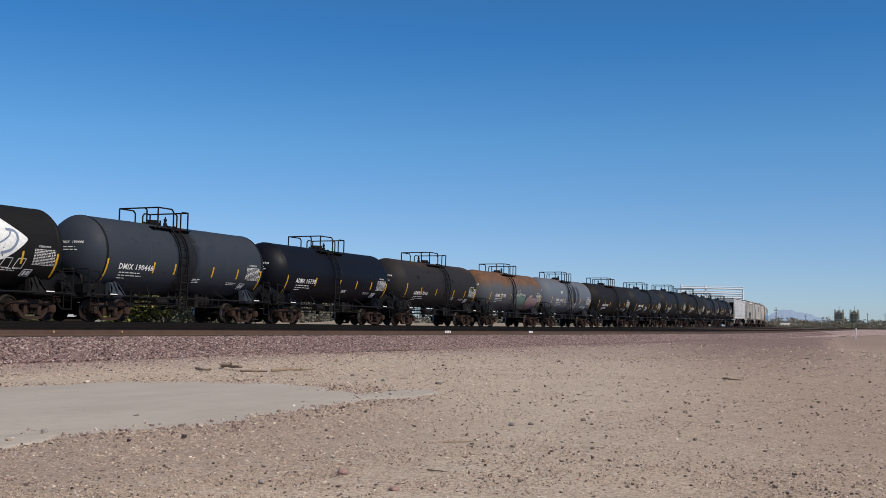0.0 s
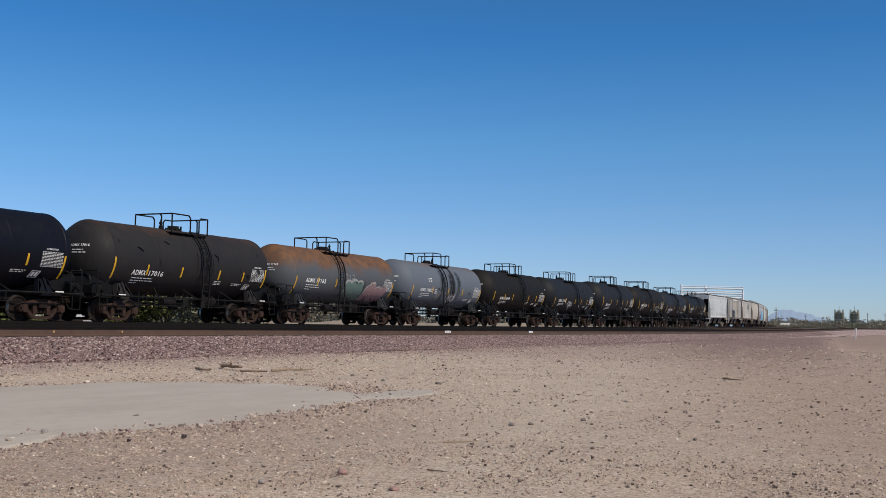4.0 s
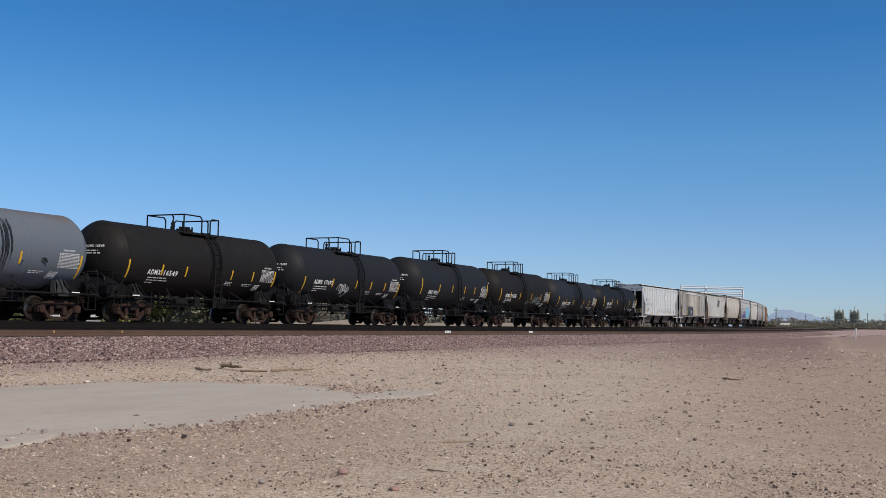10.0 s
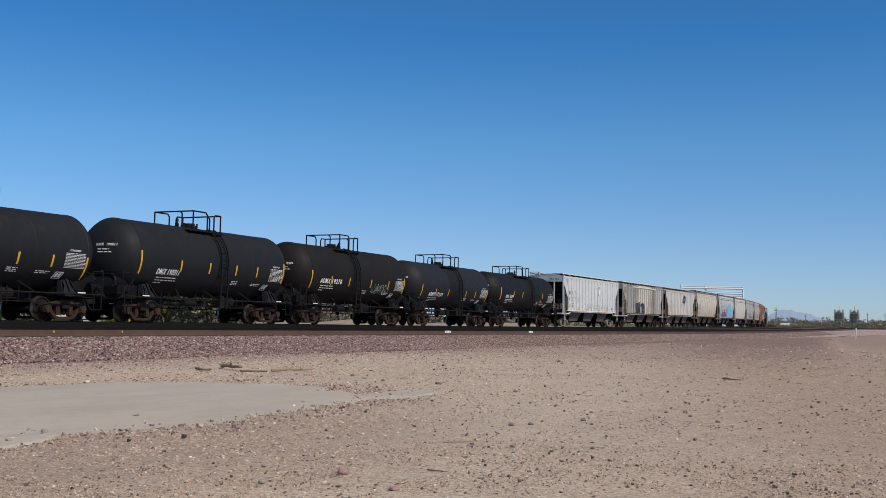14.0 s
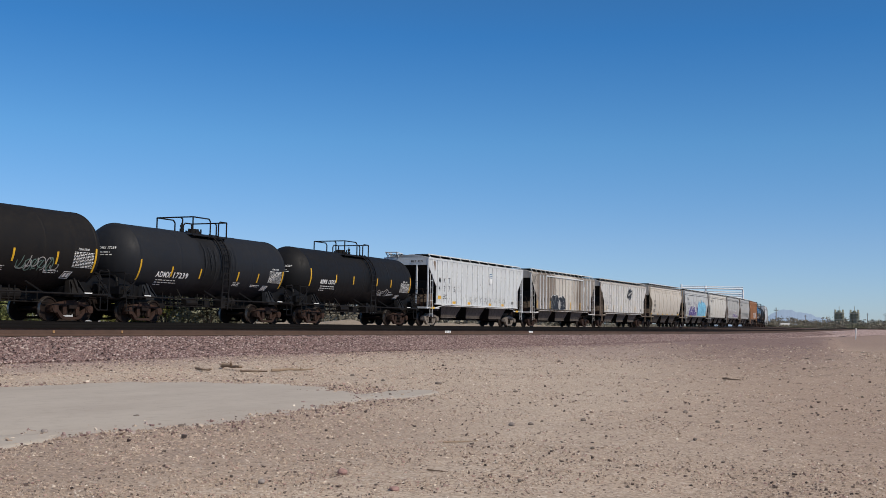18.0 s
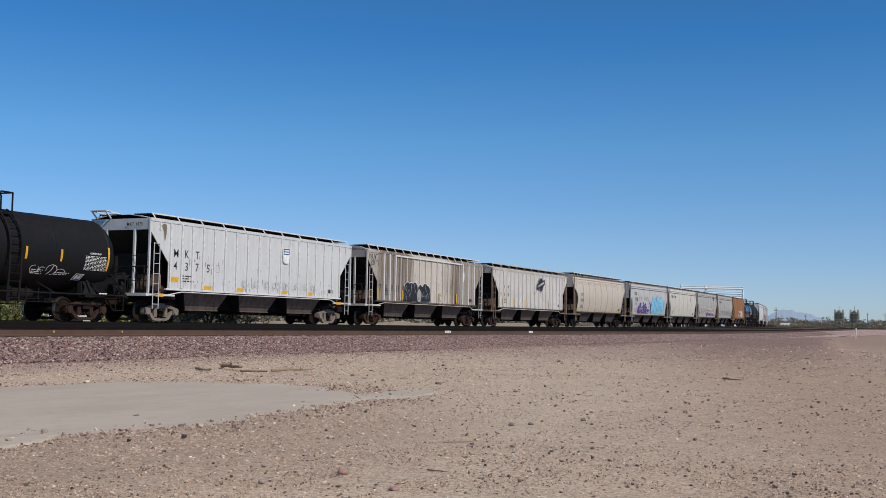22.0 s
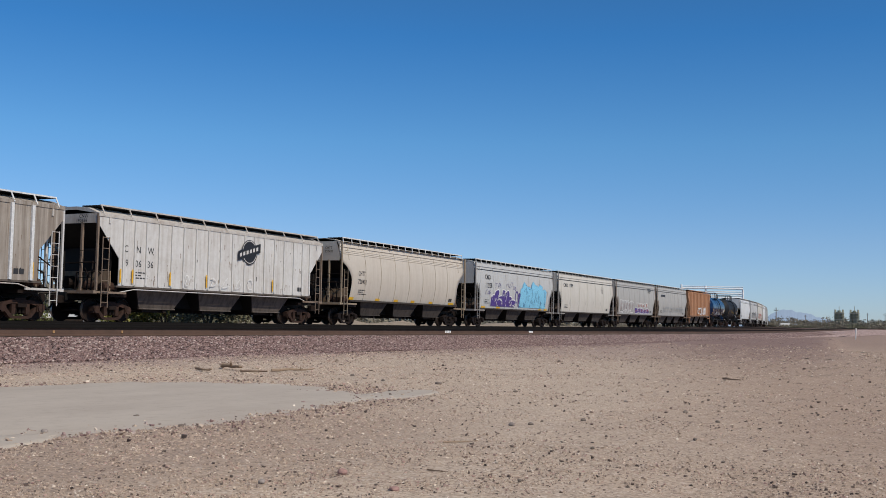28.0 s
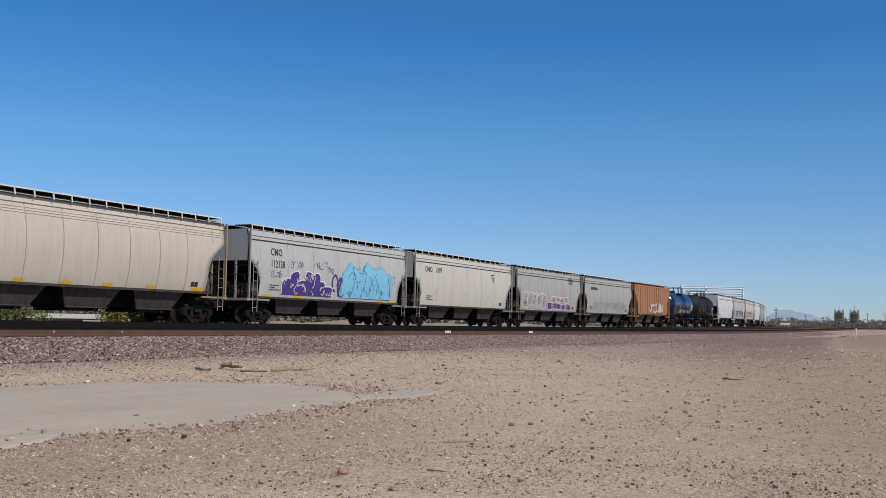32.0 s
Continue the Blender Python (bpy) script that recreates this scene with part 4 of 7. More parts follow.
def bay_sheet(bm, x, w, top, low, half=1.3):
    """The outer sheet of one hopper, its sunlit look put into a paler colour, with a stiffener along its foot."""
    o, w = w * 0.28, w * 0.84
    a = [(x - w * 0.485, -half - 0.004, top - 0.04), (x + w * 0.485, -half - 0.004, top - 0.04), (x + o * 0.97, -0.99, low + 0.03), (x - o * 0.97, -0.99, low + 0.03)]
    f = [bm.verts.new(p) for p in a]
    g = [bm.verts.new((p[0], p[1] - 0.012, p[2])) for p in a]
    bm.faces.new(g)
    for k in range(4):
        bm.faces.new((f[k], f[(k + 1) % 4], g[(k + 1) % 4], g[k]))
    box(bm, x - o * 1.02, x + o * 1.02, -1.06, -0.99, low, low + 0.05)


def gate(bm, x, low):
    box(bm, x - 0.8, x + 0.8, -0.9, 0.9, low - 0.12, low - 0.004)
    box(bm, x - 1.05, x - 0.8, -0.6, 0.6, low - 0.08, low - 0.03)
    rod(bm, (x + 0.5, -0.95, low - 0.05), (x + 0.5, 0.95, low - 0.05), 0.04, 6)
    rod(bm, (x + 0.5, -1.0, low - 0.05), (x + 0.5, -0.95, low - 0.05), 0.10, 8)


def hopper_ladder(bm, x, y, z0, z1, w=0.36, step=0.42):
    for dx in (0, w):
        rod(bm, (x + dx, y, z0), (x + dx, y, z1), 0.019, 5)
    z = z0 + 0.2
    while z < z1:
        rod(bm, (x, y, z), (x + w, y, z), 0.013, 5)
        z += step


def hopper_car(label, paint, kind, l=HL, eave=4.28, sill=1.42, ribs=18, rib_mat=None, under=None, end_mat=None, frame_mat=None,
               cut=(3.8, 1.2, 2.5), bays=3, posts=None, stands=16, marks=True, sill_mat=None, rib_span=None, edge_mat=None, bulge=0.15, rib_at=None, rise=0.0):
    """A covered hopper; kind 'ribbed' has flat sides with posts, 'bowed' has smooth curved sides."""
    under = under or (HOPPER_UNDER if kind == "ribbed" else DARK_UNDER)
    end_mat = end_mat or paint
    car = thing("hopper_car", label, "railway car", "cars of the freight train")
    ct, ci, cl = cut
    if kind == "ribbed":
        for s in (-1, 1):
            part("side_sheet", lambda bm: prism_y(bm, hopper_outline(l, eave, sill, ct, ci, cl), s * HW - 0.015, s * HW + 0.015), paint, car, key=f"{l}{eave}{sill}{cut}{s}")
            part("top_chord", lambda bm: box(bm, 0, l, s * HW - 0.04, s * HW + 0.05, eave - 0.10, eave + 0.03), end_mat, car, key=f"{l}{eave}{s}")
            part("side_sill", lambda bm: box(bm, ci - 0.15, l - ci + 0.15, s * HW - 0.05, s * HW + 0.05, sill - 0.06, sill + 0.01), sill_mat or under, car, key=f"{l}{sill}{s}")
        r0, r1 = rib_span or (ci + 0.02, l - ci - 0.02)
        for x in rib_at or [r0 + (r1 - r0) * k / (ribs - 1) for k in range(ribs)]:
            part("rib", lambda bm: prism_x(bm, [(-0.0, sill), (-0.055, sill + 0.05), (-0.055, eave - 0.12), (0.0, eave - 0.1)], -0.045, 0.045), rib_mat or paint, car,
                 at=(x, -HW - 0.014, 0), key=f"{eave}{sill}")
        for k in (0, 1):
            part("rib", lambda bm: prism_x(bm, [(0.0, ct + 0.05), (-0.05, ct + 0.05), (-0.05, eave - 0.12), (0.0, eave - 0.1)], -0.04, 0.04), rib_mat or paint, car,
                 at=(0.6 if k == 0 else l - 0.6, -HW - 0.014, 0), key=f"s{eave}{ct}")
        face = flat_face()
    else:
        rf = round_face(bulge, sill, eave)
        for s in (-1, 1):
            part("side_sheet", lambda bm: bowed_side(bm, s, l, eave, sill, ct, ci, cl, rf), paint, car, key=f"b{l}{eave}{sill}{cut}{s}", smooth=True)
            part("side_sill", lambda bm: box(bm, ci - 0.1, l - ci + 0.1, s * (HW - 0.12) - 0.05, s * (HW - 0.12) + 0.05, sill - 0.08, sill + 0.01), sill_mat or under, car, key=f"b{l}{sill}{s}")
        for k in range(ribs):
            x = 0.9 + (l - 1.8) * k / (ribs - 1)

            def seam(bm):
                zs = [sill + 0.05 + (eave - sill - 0.3) * j / 12 for j in range(13)]
                if x < ci or x > l - ci:
                    zs = [z for z in zs if z > ct]
                for a, c in zip(zs, zs[1:]):
                    p, q = rf(x, a, 0.004), rf(x, c, 0.004)
                    bar(bm, p, q, 0.035, 0.02)
            part("seam", seam, rib_mat or paint, car)

        def crown(bm):
            """The stiffened curve between side and roof."""
            pts = [rf(0, eave - 0.30, 0.01), rf(0, eave - 0.02, 0.02)]
            prism_x(bm, [(pts[0].y, pts[0].z), (pts[0].y - 0.03, pts[0].z + 0.03), (pts[1].y - 0.02, pts[1].z), (pts[1].y + 0.06, pts[1].z)], 0.0, l)
        part("top_chord", crown, paint, car, key=f"{l}{eave}{sill}")
        face = rf
    # roof, hatches and the walks along them
    ye = HW + (0.03 if kind == "ribbed" else -0.13)
    crest = eave + rise
    top = crest + 0.26
    outline = [(-ye, eave + 0.01), (-1.0, crest + 0.13), (-0.45, crest + 0.18), (0.45, crest + 0.18), (1.0, crest + 0.13), (ye, eave + 0.01)]
    part("roof", lambda bm: prism_x(bm, outline, 0.0, l), end_mat, car, key=f"{l}{eave}{top}{ye}")
    part("hatch_cover", lambda bm: [box(bm, 1.0 + j * (l - 2) / 8, 1.0 + (j + 0.94) * (l - 2) / 8, -0.36, 0.36, crest + 0.17, top + 0.02) for j in range(8)], end_mat, car, key=f"{l}{top}")
    for s in (-1, 1):
        deck = part("running_board", lambda bm: box(bm, 0.25, l - 0.25, *sorted((s * 0.45, s * 1.41)), crest + 0.20, crest + 0.22), WALK_STEEL, car, key=f"{l}{top}{s}")
        for j in range(6):
            part("slat", lambda bm: box(bm, 0.25, l - 0.25, s * (0.52 + 0.16 * j) - 0.05, s * (0.52 + 0.16 * j) + 0.05, crest + 0.224, crest + 0.242), WALK_STEEL, deck, key=f"{l}{top}{s}{j}")
        def stand(bm, x=0.0):
            bar(bm, (x, s * (ye + 0.02), eave - 0.04), (x, s * 1.40, crest + 0.24), 0.05, 0.03)
        part("board_edge", lambda bm: box(bm, 0.25, l - 0.25, s * 1.40 - 0.02, s * 1.40 + 0.02, crest + 0.205, crest + 0.262), edge_mat or end_mat, car, key=f"{l}{eave}{s}")
        for k in range(stands):
            part("board_bracket", stand, edge_mat or end_mat, car, at=(0.3 + (l - 0.6) * k / (stands - 1), 0, 0), key=f"{eave}{s}{kind}")
    # slope sheets and hoppers
    def slopes(bm, k):
        f = (lambda x: x) if k == 0 else (lambda x: l - x)
        if l > 0:
            yy = HW - (0.1 if kind == "ribbed" else 0.34)
            v = [bm.verts.new((f(x), y, z)) for x, z in ((0.05, ct + 0.05), (2.9, 1.35)) for y in (-yy, yy)]
            bm.faces.new((v[0], v[1], v[3], v[2]))
            v2 = [bm.verts.new((p.co.x + (0.02 if k == 0 else -0.02), p.co.y, p.co.z + 0.02)) for p in v]
            bm.faces.new((v2[0], v2[1], v2[3], v2[2]))
    for k in (0, 1):
        # black instead of body colour: the shade of the end recess is painted in
        part("slope_sheet", lambda bm: slopes(bm, k), STEEL_BLACK, car, key=f"{l}{ct}{k}")
    def end_panel(bm, x0):
        prism_x(bm, [(-ye + 0.03, ct + 0.02), (-ye + 0.03, eave), (-0.45, eave + 0.17), (0.45, eave + 0.17), (ye - 0.03, eave), (ye - 0.03, ct + 0.02)], x0, x0 + 0.04)
    for x0 in (0.0, l - 0.04):
        part("end_panel", lambda bm: end_panel(bm, x0), end_mat, car, key=f"{l}{ct}{eave}{top}{ye}{x0}")
    low = 0.53
    for k in range(bays):
        w = (l - 4.4) / bays
        x = 2.2 + w * (k + 0.5)
        # bay painted near black for its shade, outer sheet paler for the sun on it
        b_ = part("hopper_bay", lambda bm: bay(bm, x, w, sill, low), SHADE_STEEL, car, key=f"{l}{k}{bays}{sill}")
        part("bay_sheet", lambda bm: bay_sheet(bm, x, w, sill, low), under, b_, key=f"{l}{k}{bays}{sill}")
        part("outlet_gate", lambda bm: gate(bm, x, low), RUST_DARK, b_, key=f"{l}{k}{bays}")
    if kind == "ribbed":
        part("train_pipe", lambda bm: pipe(bm, [(1.35, -HW + 0.1, 1.16), (2.1, -HW - 0.03, sill - 0.12), (l - 2.1, -HW - 0.03, sill - 0.12), (l - 1.4, -HW + 0.1, 1.16)], 0.022), sill_mat or rib_mat or paint, car, key=f"{l}{sill}")
    # black sheet and block added to fill the shaded gaps between the bays
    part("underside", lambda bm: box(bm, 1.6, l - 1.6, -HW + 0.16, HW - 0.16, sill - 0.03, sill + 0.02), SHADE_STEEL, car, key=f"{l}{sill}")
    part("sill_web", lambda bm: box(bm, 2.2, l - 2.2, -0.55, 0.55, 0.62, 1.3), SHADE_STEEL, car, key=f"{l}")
    part("center_sill", lambda bm: box(bm, -0.2, l + 0.2, -0.22, 0.22, 0.82, 1.12), STEEL_BLACK, car, key=f"{l}")
    # end platforms, posts, ladders and brake gear
    for k in (0, 1):
        f = (lambda x: x) if k == 0 else (lambda x: l - x)
        part("end_sill", lambda bm: [box(bm, *sorted((f(-0.12), f(0.06))), -HW, HW, 1.08, 1.2), box(bm, *sorted((f(0.06), f(1.7))), -HW, -HW + 0.06, 1.10, 1.18), box(bm, *sorted((f(0.06), f(1.7))), HW - 0.06, HW, 1.10, 1.18)],
             posts or end_mat, car, key=f"{l}{k}")
        part("end_deck", lambda bm: box(bm, *sorted((f(0.12), f(1.5))), -HW + 0.12, HW - 0.12, 1.06, 1.12), STEEL_BLACK, car, key=f"{l}{k}")
        for y in (-HW + 0.02, HW - 0.02):
            part("corner_post", lambda bm: box(bm, *sorted((f(-0.02), f(0.06))), y - 0.04, y + 0.04, 1.2, eave), posts or end_mat, car, key=f"{l}{k}{y}{eave}")
        for y in (-0.75, 0.75):
            part("end_post", lambda bm: box(bm, *sorted((f(-0.02), f(0.07))), y - 0.045, y + 0.045, 1.2, ct + 0.06), posts or end_mat, car, key=f"{l}{k}{ct}{y}")
        part("ladder", lambda bm: hopper_ladder(bm, f(0.25) if k == 0 else f(0.60), -HW - 0.04, 0.55, 3.3 if kind == "ribbed" else 3.0), posts or end_mat, car, key=f"{l}{k}{kind}")
        part("ladder", lambda bm: hopper_ladder(bm, f(0.25) if k == 0 else f(0.60), HW + 0.04, 0.55, 3.2), STEEL_BLACK, car, key=f"far{l}{k}")
        for z in (1.7, 2.75):
            part("grab_iron", lambda bm: rod(bm, (f(-0.06), -HW + 0.12, z), (f(-0.06), -0.72, z), 0.014, 5), STEEL_BLACK, car, key=f"e{l}{k}{z}")
        part("cross_rail", lambda bm: rod(bm, (f(-0.05), -HW, 2.28), (f(-0.05), HW, 2.28), 0.02, 6), RUST_DARK, car, key=f"{l}{k}")
        part("brake_stand", lambda bm: [box(bm, *sorted((f(0.05), f(0.22))), 0.28, 0.78, 1.6, 2.75), box(bm, *sorted((f(0.05), f(0.14))), 0.42, 0.60, 1.12, 1.7)], STEEL_BLACK, car, key=f"{l}{k}")
        part("brake_lever", lambda bm: [bar(bm, (f(0.2), -0.6, 1.15), (f(0.55), -0.25, 2.0), 0.05, 0.03), bar(bm, (f(0.55), -0.25, 2.0), (f(1.2), 0.2, 1.5), 0.05, 0.03)], RUST_DARK, car, key=f"{l}{k}")
        for j, (x0, x1, r, y, z) in enumerate(((0.5, 1.1, 0.25, 0.55, 1.55), (0.35, 0.9, 0.18, -0.5, 1.45), (0.7, 1.5, 0.2, -1.15, 1.36))):
            part("air_reservoir", lambda bm: lathe_x(bm, [(f(x0), 0), (f(x0 + 0.04), r * 0.9), (f(x0 + 0.1), r), (f(x1 - 0.1), r), (f(x1 - 0.04), r * 0.9), (f(x1), 0)], 14, y, z), RUST if j else RUST_DARK, car, key=f"{l}{k}{j}")
        for j, line in enumerate(([(0.2, -0.9, 1.15), (0.25, -0.9, 1.8), (0.7, -0.3, 2.1), (1.1, 0.5, 1.8)], [(0.1, -1.2, 1.15), (0.15, -1.2, 2.0), (0.5, -0.9, 2.35), (0.6, 0.4, 2.3)],
                                  [(0.3, -0.2, 1.15), (0.3, -0.25, 1.9), (0.9, -0.8, 2.0), (1.4, -1.1, 1.5)])):
            part("brake_pipe", lambda bm: pipe(bm, [(f(x), y, z) for x, y, z in line], 0.03), RUST_DARK, car, key=f"{l}{k}{j}")
        part("valve_box", lambda bm: box(bm, *sorted((f(0.9), f(1.25))), -1.1, -0.5, 1.14, 1.5), RUST, car, key=f"{l}{k}")
        part("bolster_cover", lambda bm: box(bm, *sorted((f(1.0), f(1.9))), -1.4, -0.6, 0.98, 1.12), RUST_DARK, car, key=f"{l}{k}")
        # tan plate standing in for the sunlit foot of the slope sheet
        part("end_bulkhead", lambda bm: box(bm, *sorted((f(0.98), f(1.03))), -1.34, 1.34, 1.12, 2.0), BULKHEAD, car, key=f"{l}{k}")
        part("web_plate", lambda bm: box(bm, *sorted((f(1.04), f(1.08))), -1.30, 1.30, 1.12, ct - 0.88), STEEL_BLACK, car, key=f"{l}{k}{ct}")
        part("brake_wheel", lambda bm: [pipe(bm, [(f(-0.1), 0.5 + 0.27 * math.cos(a * math.pi / 6), 2.4 + 0.27 * math.sin(a * math.pi / 6)) for a in range(13)], 0.02), rod(bm, (f(-0.1), 0.25, 2.4), (f(-0.1), 0.75, 2.4), 0.014, 5),
                                        rod(bm, (f(-0.1), 0.5, 2.15), (f(-0.1), 0.5, 2.65), 0.014, 5)], RUST_DARK, car, key=f"{l}{k}")
        for j in range(5):
            part("bracket", lambda bm: box(bm, *sorted((f(0.3 + 0.22 * j), f(0.42 + 0.22 * j))), -1.42, -1.2, 1.12, 1.2 + 0.05 * (j % 3)), RUST_DARK, car, key=f"{l}{k}{j}")
        part("coupler", coupler, RUST_DARK, car, at=(f(-0.25), 0, 0), key="c", turn=(0, 0, math.pi if k == 0 else 0))
        part("air_hose", air_hose, STEEL_BLACK, car, at=(f(-0.2), -0.3 if k else 0.3, 0), key="h", turn=(0, 0, math.pi if k == 0 else 0))
        truck(car, f(1.42), frame_mat or RUST)
    if marks:
        def lube(bm):
            for x0, x1, z0, z1 in ((l - 2.3, l - 2.08, sill + 0.22, sill + 0.42), (l - 2.05, l - 1.83, sill + 0.22, sill + 0.42)):
                patch(bm, face, x0, x1, z0, z1, 1, 1)
        part("lube_stencil", lube, LETTER_BLACK, car, key=f"{l}{sill}{kind}{eave}")
        part("small_print", lambda bm: small_print(bm, face, ci + 0.8, sill + 0.55, (0.8, 0.5, 0.9), 0.05, 0.11), LETTER_BLACK, car)
    return car, face


# near black: the shade under the hoppers, put into the colour
SHADE_STEEL = worn("shade_black_steel", (0.006, 0.006, 0.006), (0.015, 0.013, 0.012), 0.8, 0.6)
BULKHEAD = worn("tan_rusted_bulkhead", (0.27, 0.195, 0.13), (0.06, 0.035, 0.024), 0.8, 0.9)
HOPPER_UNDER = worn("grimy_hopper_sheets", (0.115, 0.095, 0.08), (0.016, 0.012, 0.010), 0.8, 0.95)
DARK_UNDER = worn("dark_hopper_sheets", (0.055, 0.045, 0.038), (0.010, 0.008, 0.007), 0.8, 0.95)
WALK_STEEL = worn("galvanised_walkway", (0.04, 0.04, 0.042), (0.025, 0.02, 0.018), 0.6, 0.6, streak=False)


# ---- the train, front to rear: each car with its place along the line at 16 s ----
SPEED, GAIN, MARK = 6.452, 0.0053, 16.0       # the train gathers speed a little


def rolled(t):
    """How far the train has come since its places were taken."""
    return SPEED * (t - MARK) + GAIN * (t - MARK) ** 2


CARS = []                          # car, place of its middle, half its truck spacing, shift of its own origin


def run(car, s, half=4.3, origin=0.0):
    if "slim" in car:
        if car["slim"] != 1.0:
            stretch(car, 1.0, car["slim"], 4.45)
        del car["slim"]
    CARS.append((car, s, half, origin))


PAINT_BLACK = tank_paint("black_tank_enamel", (0.009, 0.0092, 0.0105), (0.02, 0.018, 0.017), 0.6)
PAINT_SLATE = tank_paint("slate_tank_enamel", (0.030, 0.037, 0.050), (0.055, 0.058, 0.066), 0.6, stain=(-0.2, 0.9, 0.9))
PAINT_GLOSS = tank_paint("glossy_black_tank_enamel", (0.0042, 0.0049, 0.0092), (0.011, 0.011, 0.015), 0.52, amount=0.3)
PAINT_BROWN = tank_paint("brownish_black_tank_enamel", (0.0105, 0.0095, 0.0092), (0.026, 0.022, 0.019), 0.65)
PAINT_TAUPE = tank_paint("sooty_tank_enamel", (0.019, 0.018, 0.019), (0.042, 0.036, 0.033), 0.65, rust=(2.45, 0.22))
PAINT_RUSTY = tank_paint("grey_rusting_tank_enamel", (0.078, 0.087, 0.101), (0.12, 0.105, 0.09), 0.65, rust=(2.0, 0.88))
PAINT_GREY = tank_paint("blue_grey_tank_enamel", (0.108, 0.128, 0.158), (0.14, 0.135, 0.13), 0.6, rust=(2.5, 0.55), stain=(0.8, 0.28, 0.9))
PAINT_BLUE = tank_paint("blue_tank_enamel", (0.004, 0.015, 0.05), (0.010, 0.017, 0.032), 0.22, amount=0.3)
PAINT_STREAK = tank_paint("streaked_black_tank_enamel", (0.015, 0.0165, 0.0205), (0.03, 0.029, 0.028), 0.6, stain=(-0.6, 0.8, 0.95))
PAINT_FIRST = tank_paint("worn_black_tank_enamel", (0.0085, 0.008, 0.0078), (0.02, 0.018, 0.017), 0.65)
PAINT_CHAR = tank_paint("charcoal_tank_enamel", (0.0125, 0.0138, 0.0170), (0.0275, 0.0270, 0.0270), 0.62)


def emblem_shape(bm, face):
    """A plain white lozenge with a curved lower edge."""
    blob(bm, face, spline([(3.66, 2.9), (3.55, 2.75), (2.95, 2.3), (2.45, 2.1), (1.9, 2.4), (1.3, 2.9), (1.6, 3.45), (2.2, 3.85), (2.9, 3.42), (3.56, 3.02)], 4, True), 0.012)


side = tank_face()
SPRAY_SLATE = plain("slate_blue_paint", (0.22, 0.27, 0.36), 0.6)
SCUFF = plain("black_scuff", (0.008, 0.008, 0.009), 0.7)


def scuffs(car, seed, n, x0=-4.9, x1=4.9, z0=1.6, z1=3.7, mat=None):
    """Short dark scrapes and smears over the enamel."""
    rnd = random.Random(seed)

    def marks_(bm):
        for i in range(n):
            x, z, w = rnd.uniform(x0, x1), rnd.uniform(z0, z1), rnd.uniform(0.08, 0.4)
            down = rnd.random() < 0.5
            p = [(x, z), (x + w * (0.1 if down else 0.6), z - w * (0.6 if down else 0.15)), (x + w * (0.05 if down else 1.0), z - w * (1.0 if down else 0.5))]
            rows, line = [], spline(p, 4)
            for j, (a, c) in enumerate(line):
                t = (0.012 + 0.05 * math.sin(math.pi * j / (len(line) - 1))) * rnd.uniform(0.6, 1.1)
                rows.append((bm.verts.new(side(a + t * 0.5, c + t, 0.006)), bm.verts.new(side(a - t * 0.5, c - t, 0.006))))
            for a, c in zip(rows, rows[1:]):
                bm.faces.new((a[0], c[0], c[1], a[1]))
    part("scuff_mark", marks_, mat or SCUFF, car)


def spill(car, off, seed, n=9, spread_=0.75, mat=None, z1=3.95):
    """Ragged runs of spilt black product down both sides of the ladder."""
    rnd = random.Random(seed)

    def runs_(bm):
        for i in range(n):
            x = off + rnd.choice((-1, 1)) * (0.3 + spread_ * rnd.random() ** 1.4)
            top_, low_, w = z1 - rnd.uniform(0, 0.7), rnd.uniform(1.4, 2.9), rnd.uniform(0.008, 0.045)
            rows = []
            for j in range(13):
                z = top_ + (low_ - top_) * j / 12 + rnd.uniform(-0.03, 0.03)
                t = w * (0.3 + 0.7 * math.sin(math.pi * (j + 0.6) / 13)) * rnd.uniform(0.25, 1.15)
                cx = x + rnd.uniform(-0.02, 0.02)
                rows.append((bm.verts.new(side(cx - t, z, 0.005)), bm.verts.new(side(cx + t, z, 0.005))))
            for a, c in zip(rows, rows[1:]):
                bm.faces.new((a[0], c[0], c[1], a[1]))
    part("spill_run", runs_, mat or SCUFF, car)


car = tank_car("dark grimy tank car with a white emblem", PAINT_FIRST, -0.6)
part("emblem", lambda bm: emblem_shape(bm, side), LETTER, car, "plain white emblem")
for k, line in enumerate(([(2.5, 2.35), (2.95, 2.5), (3.2, 2.85), (3.1, 3.15), (2.7, 3.2)], [(2.2, 2.6), (2.6, 2.8), (2.85, 3.0), (2.9, 3.2)])):
    part("emblem_leaf", lambda bm: stroke(bm, side, spline(line, 5), 0.10 - 0.04 * k, 0.018), SPRAY_SLATE, car, "grey-blue curved stroke")
for k in range(3):
    part("emblem_bar", lambda bm: stroke(bm, side, [(2.02 + 0.6 * k, 1.83), (2.16 + 0.6 * k, 2.2), (2.5 + 0.6 * k, 2.2), (2.42 + 0.6 * k, 1.83)], 0.035, 0.014, True), LETTER, car, "white outlined block")
run(car, -77.05, 4.45)
car = tank_car("slate-grey tank car with dark spill marks", PAINT_SLATE, -0.71, "DMIX 190446", span=(-4.46, -2.45), base=2.10, top_at=-0.80, half=0.98, stripes=(-2.42, -1.08, 1.51, 3.34), seam=SEAM_BLACK, slim=1.005)
scuffs(car, 3, 34)
spill(car, -0.6, 4, 16)
run(car, -64.14, 4.45)
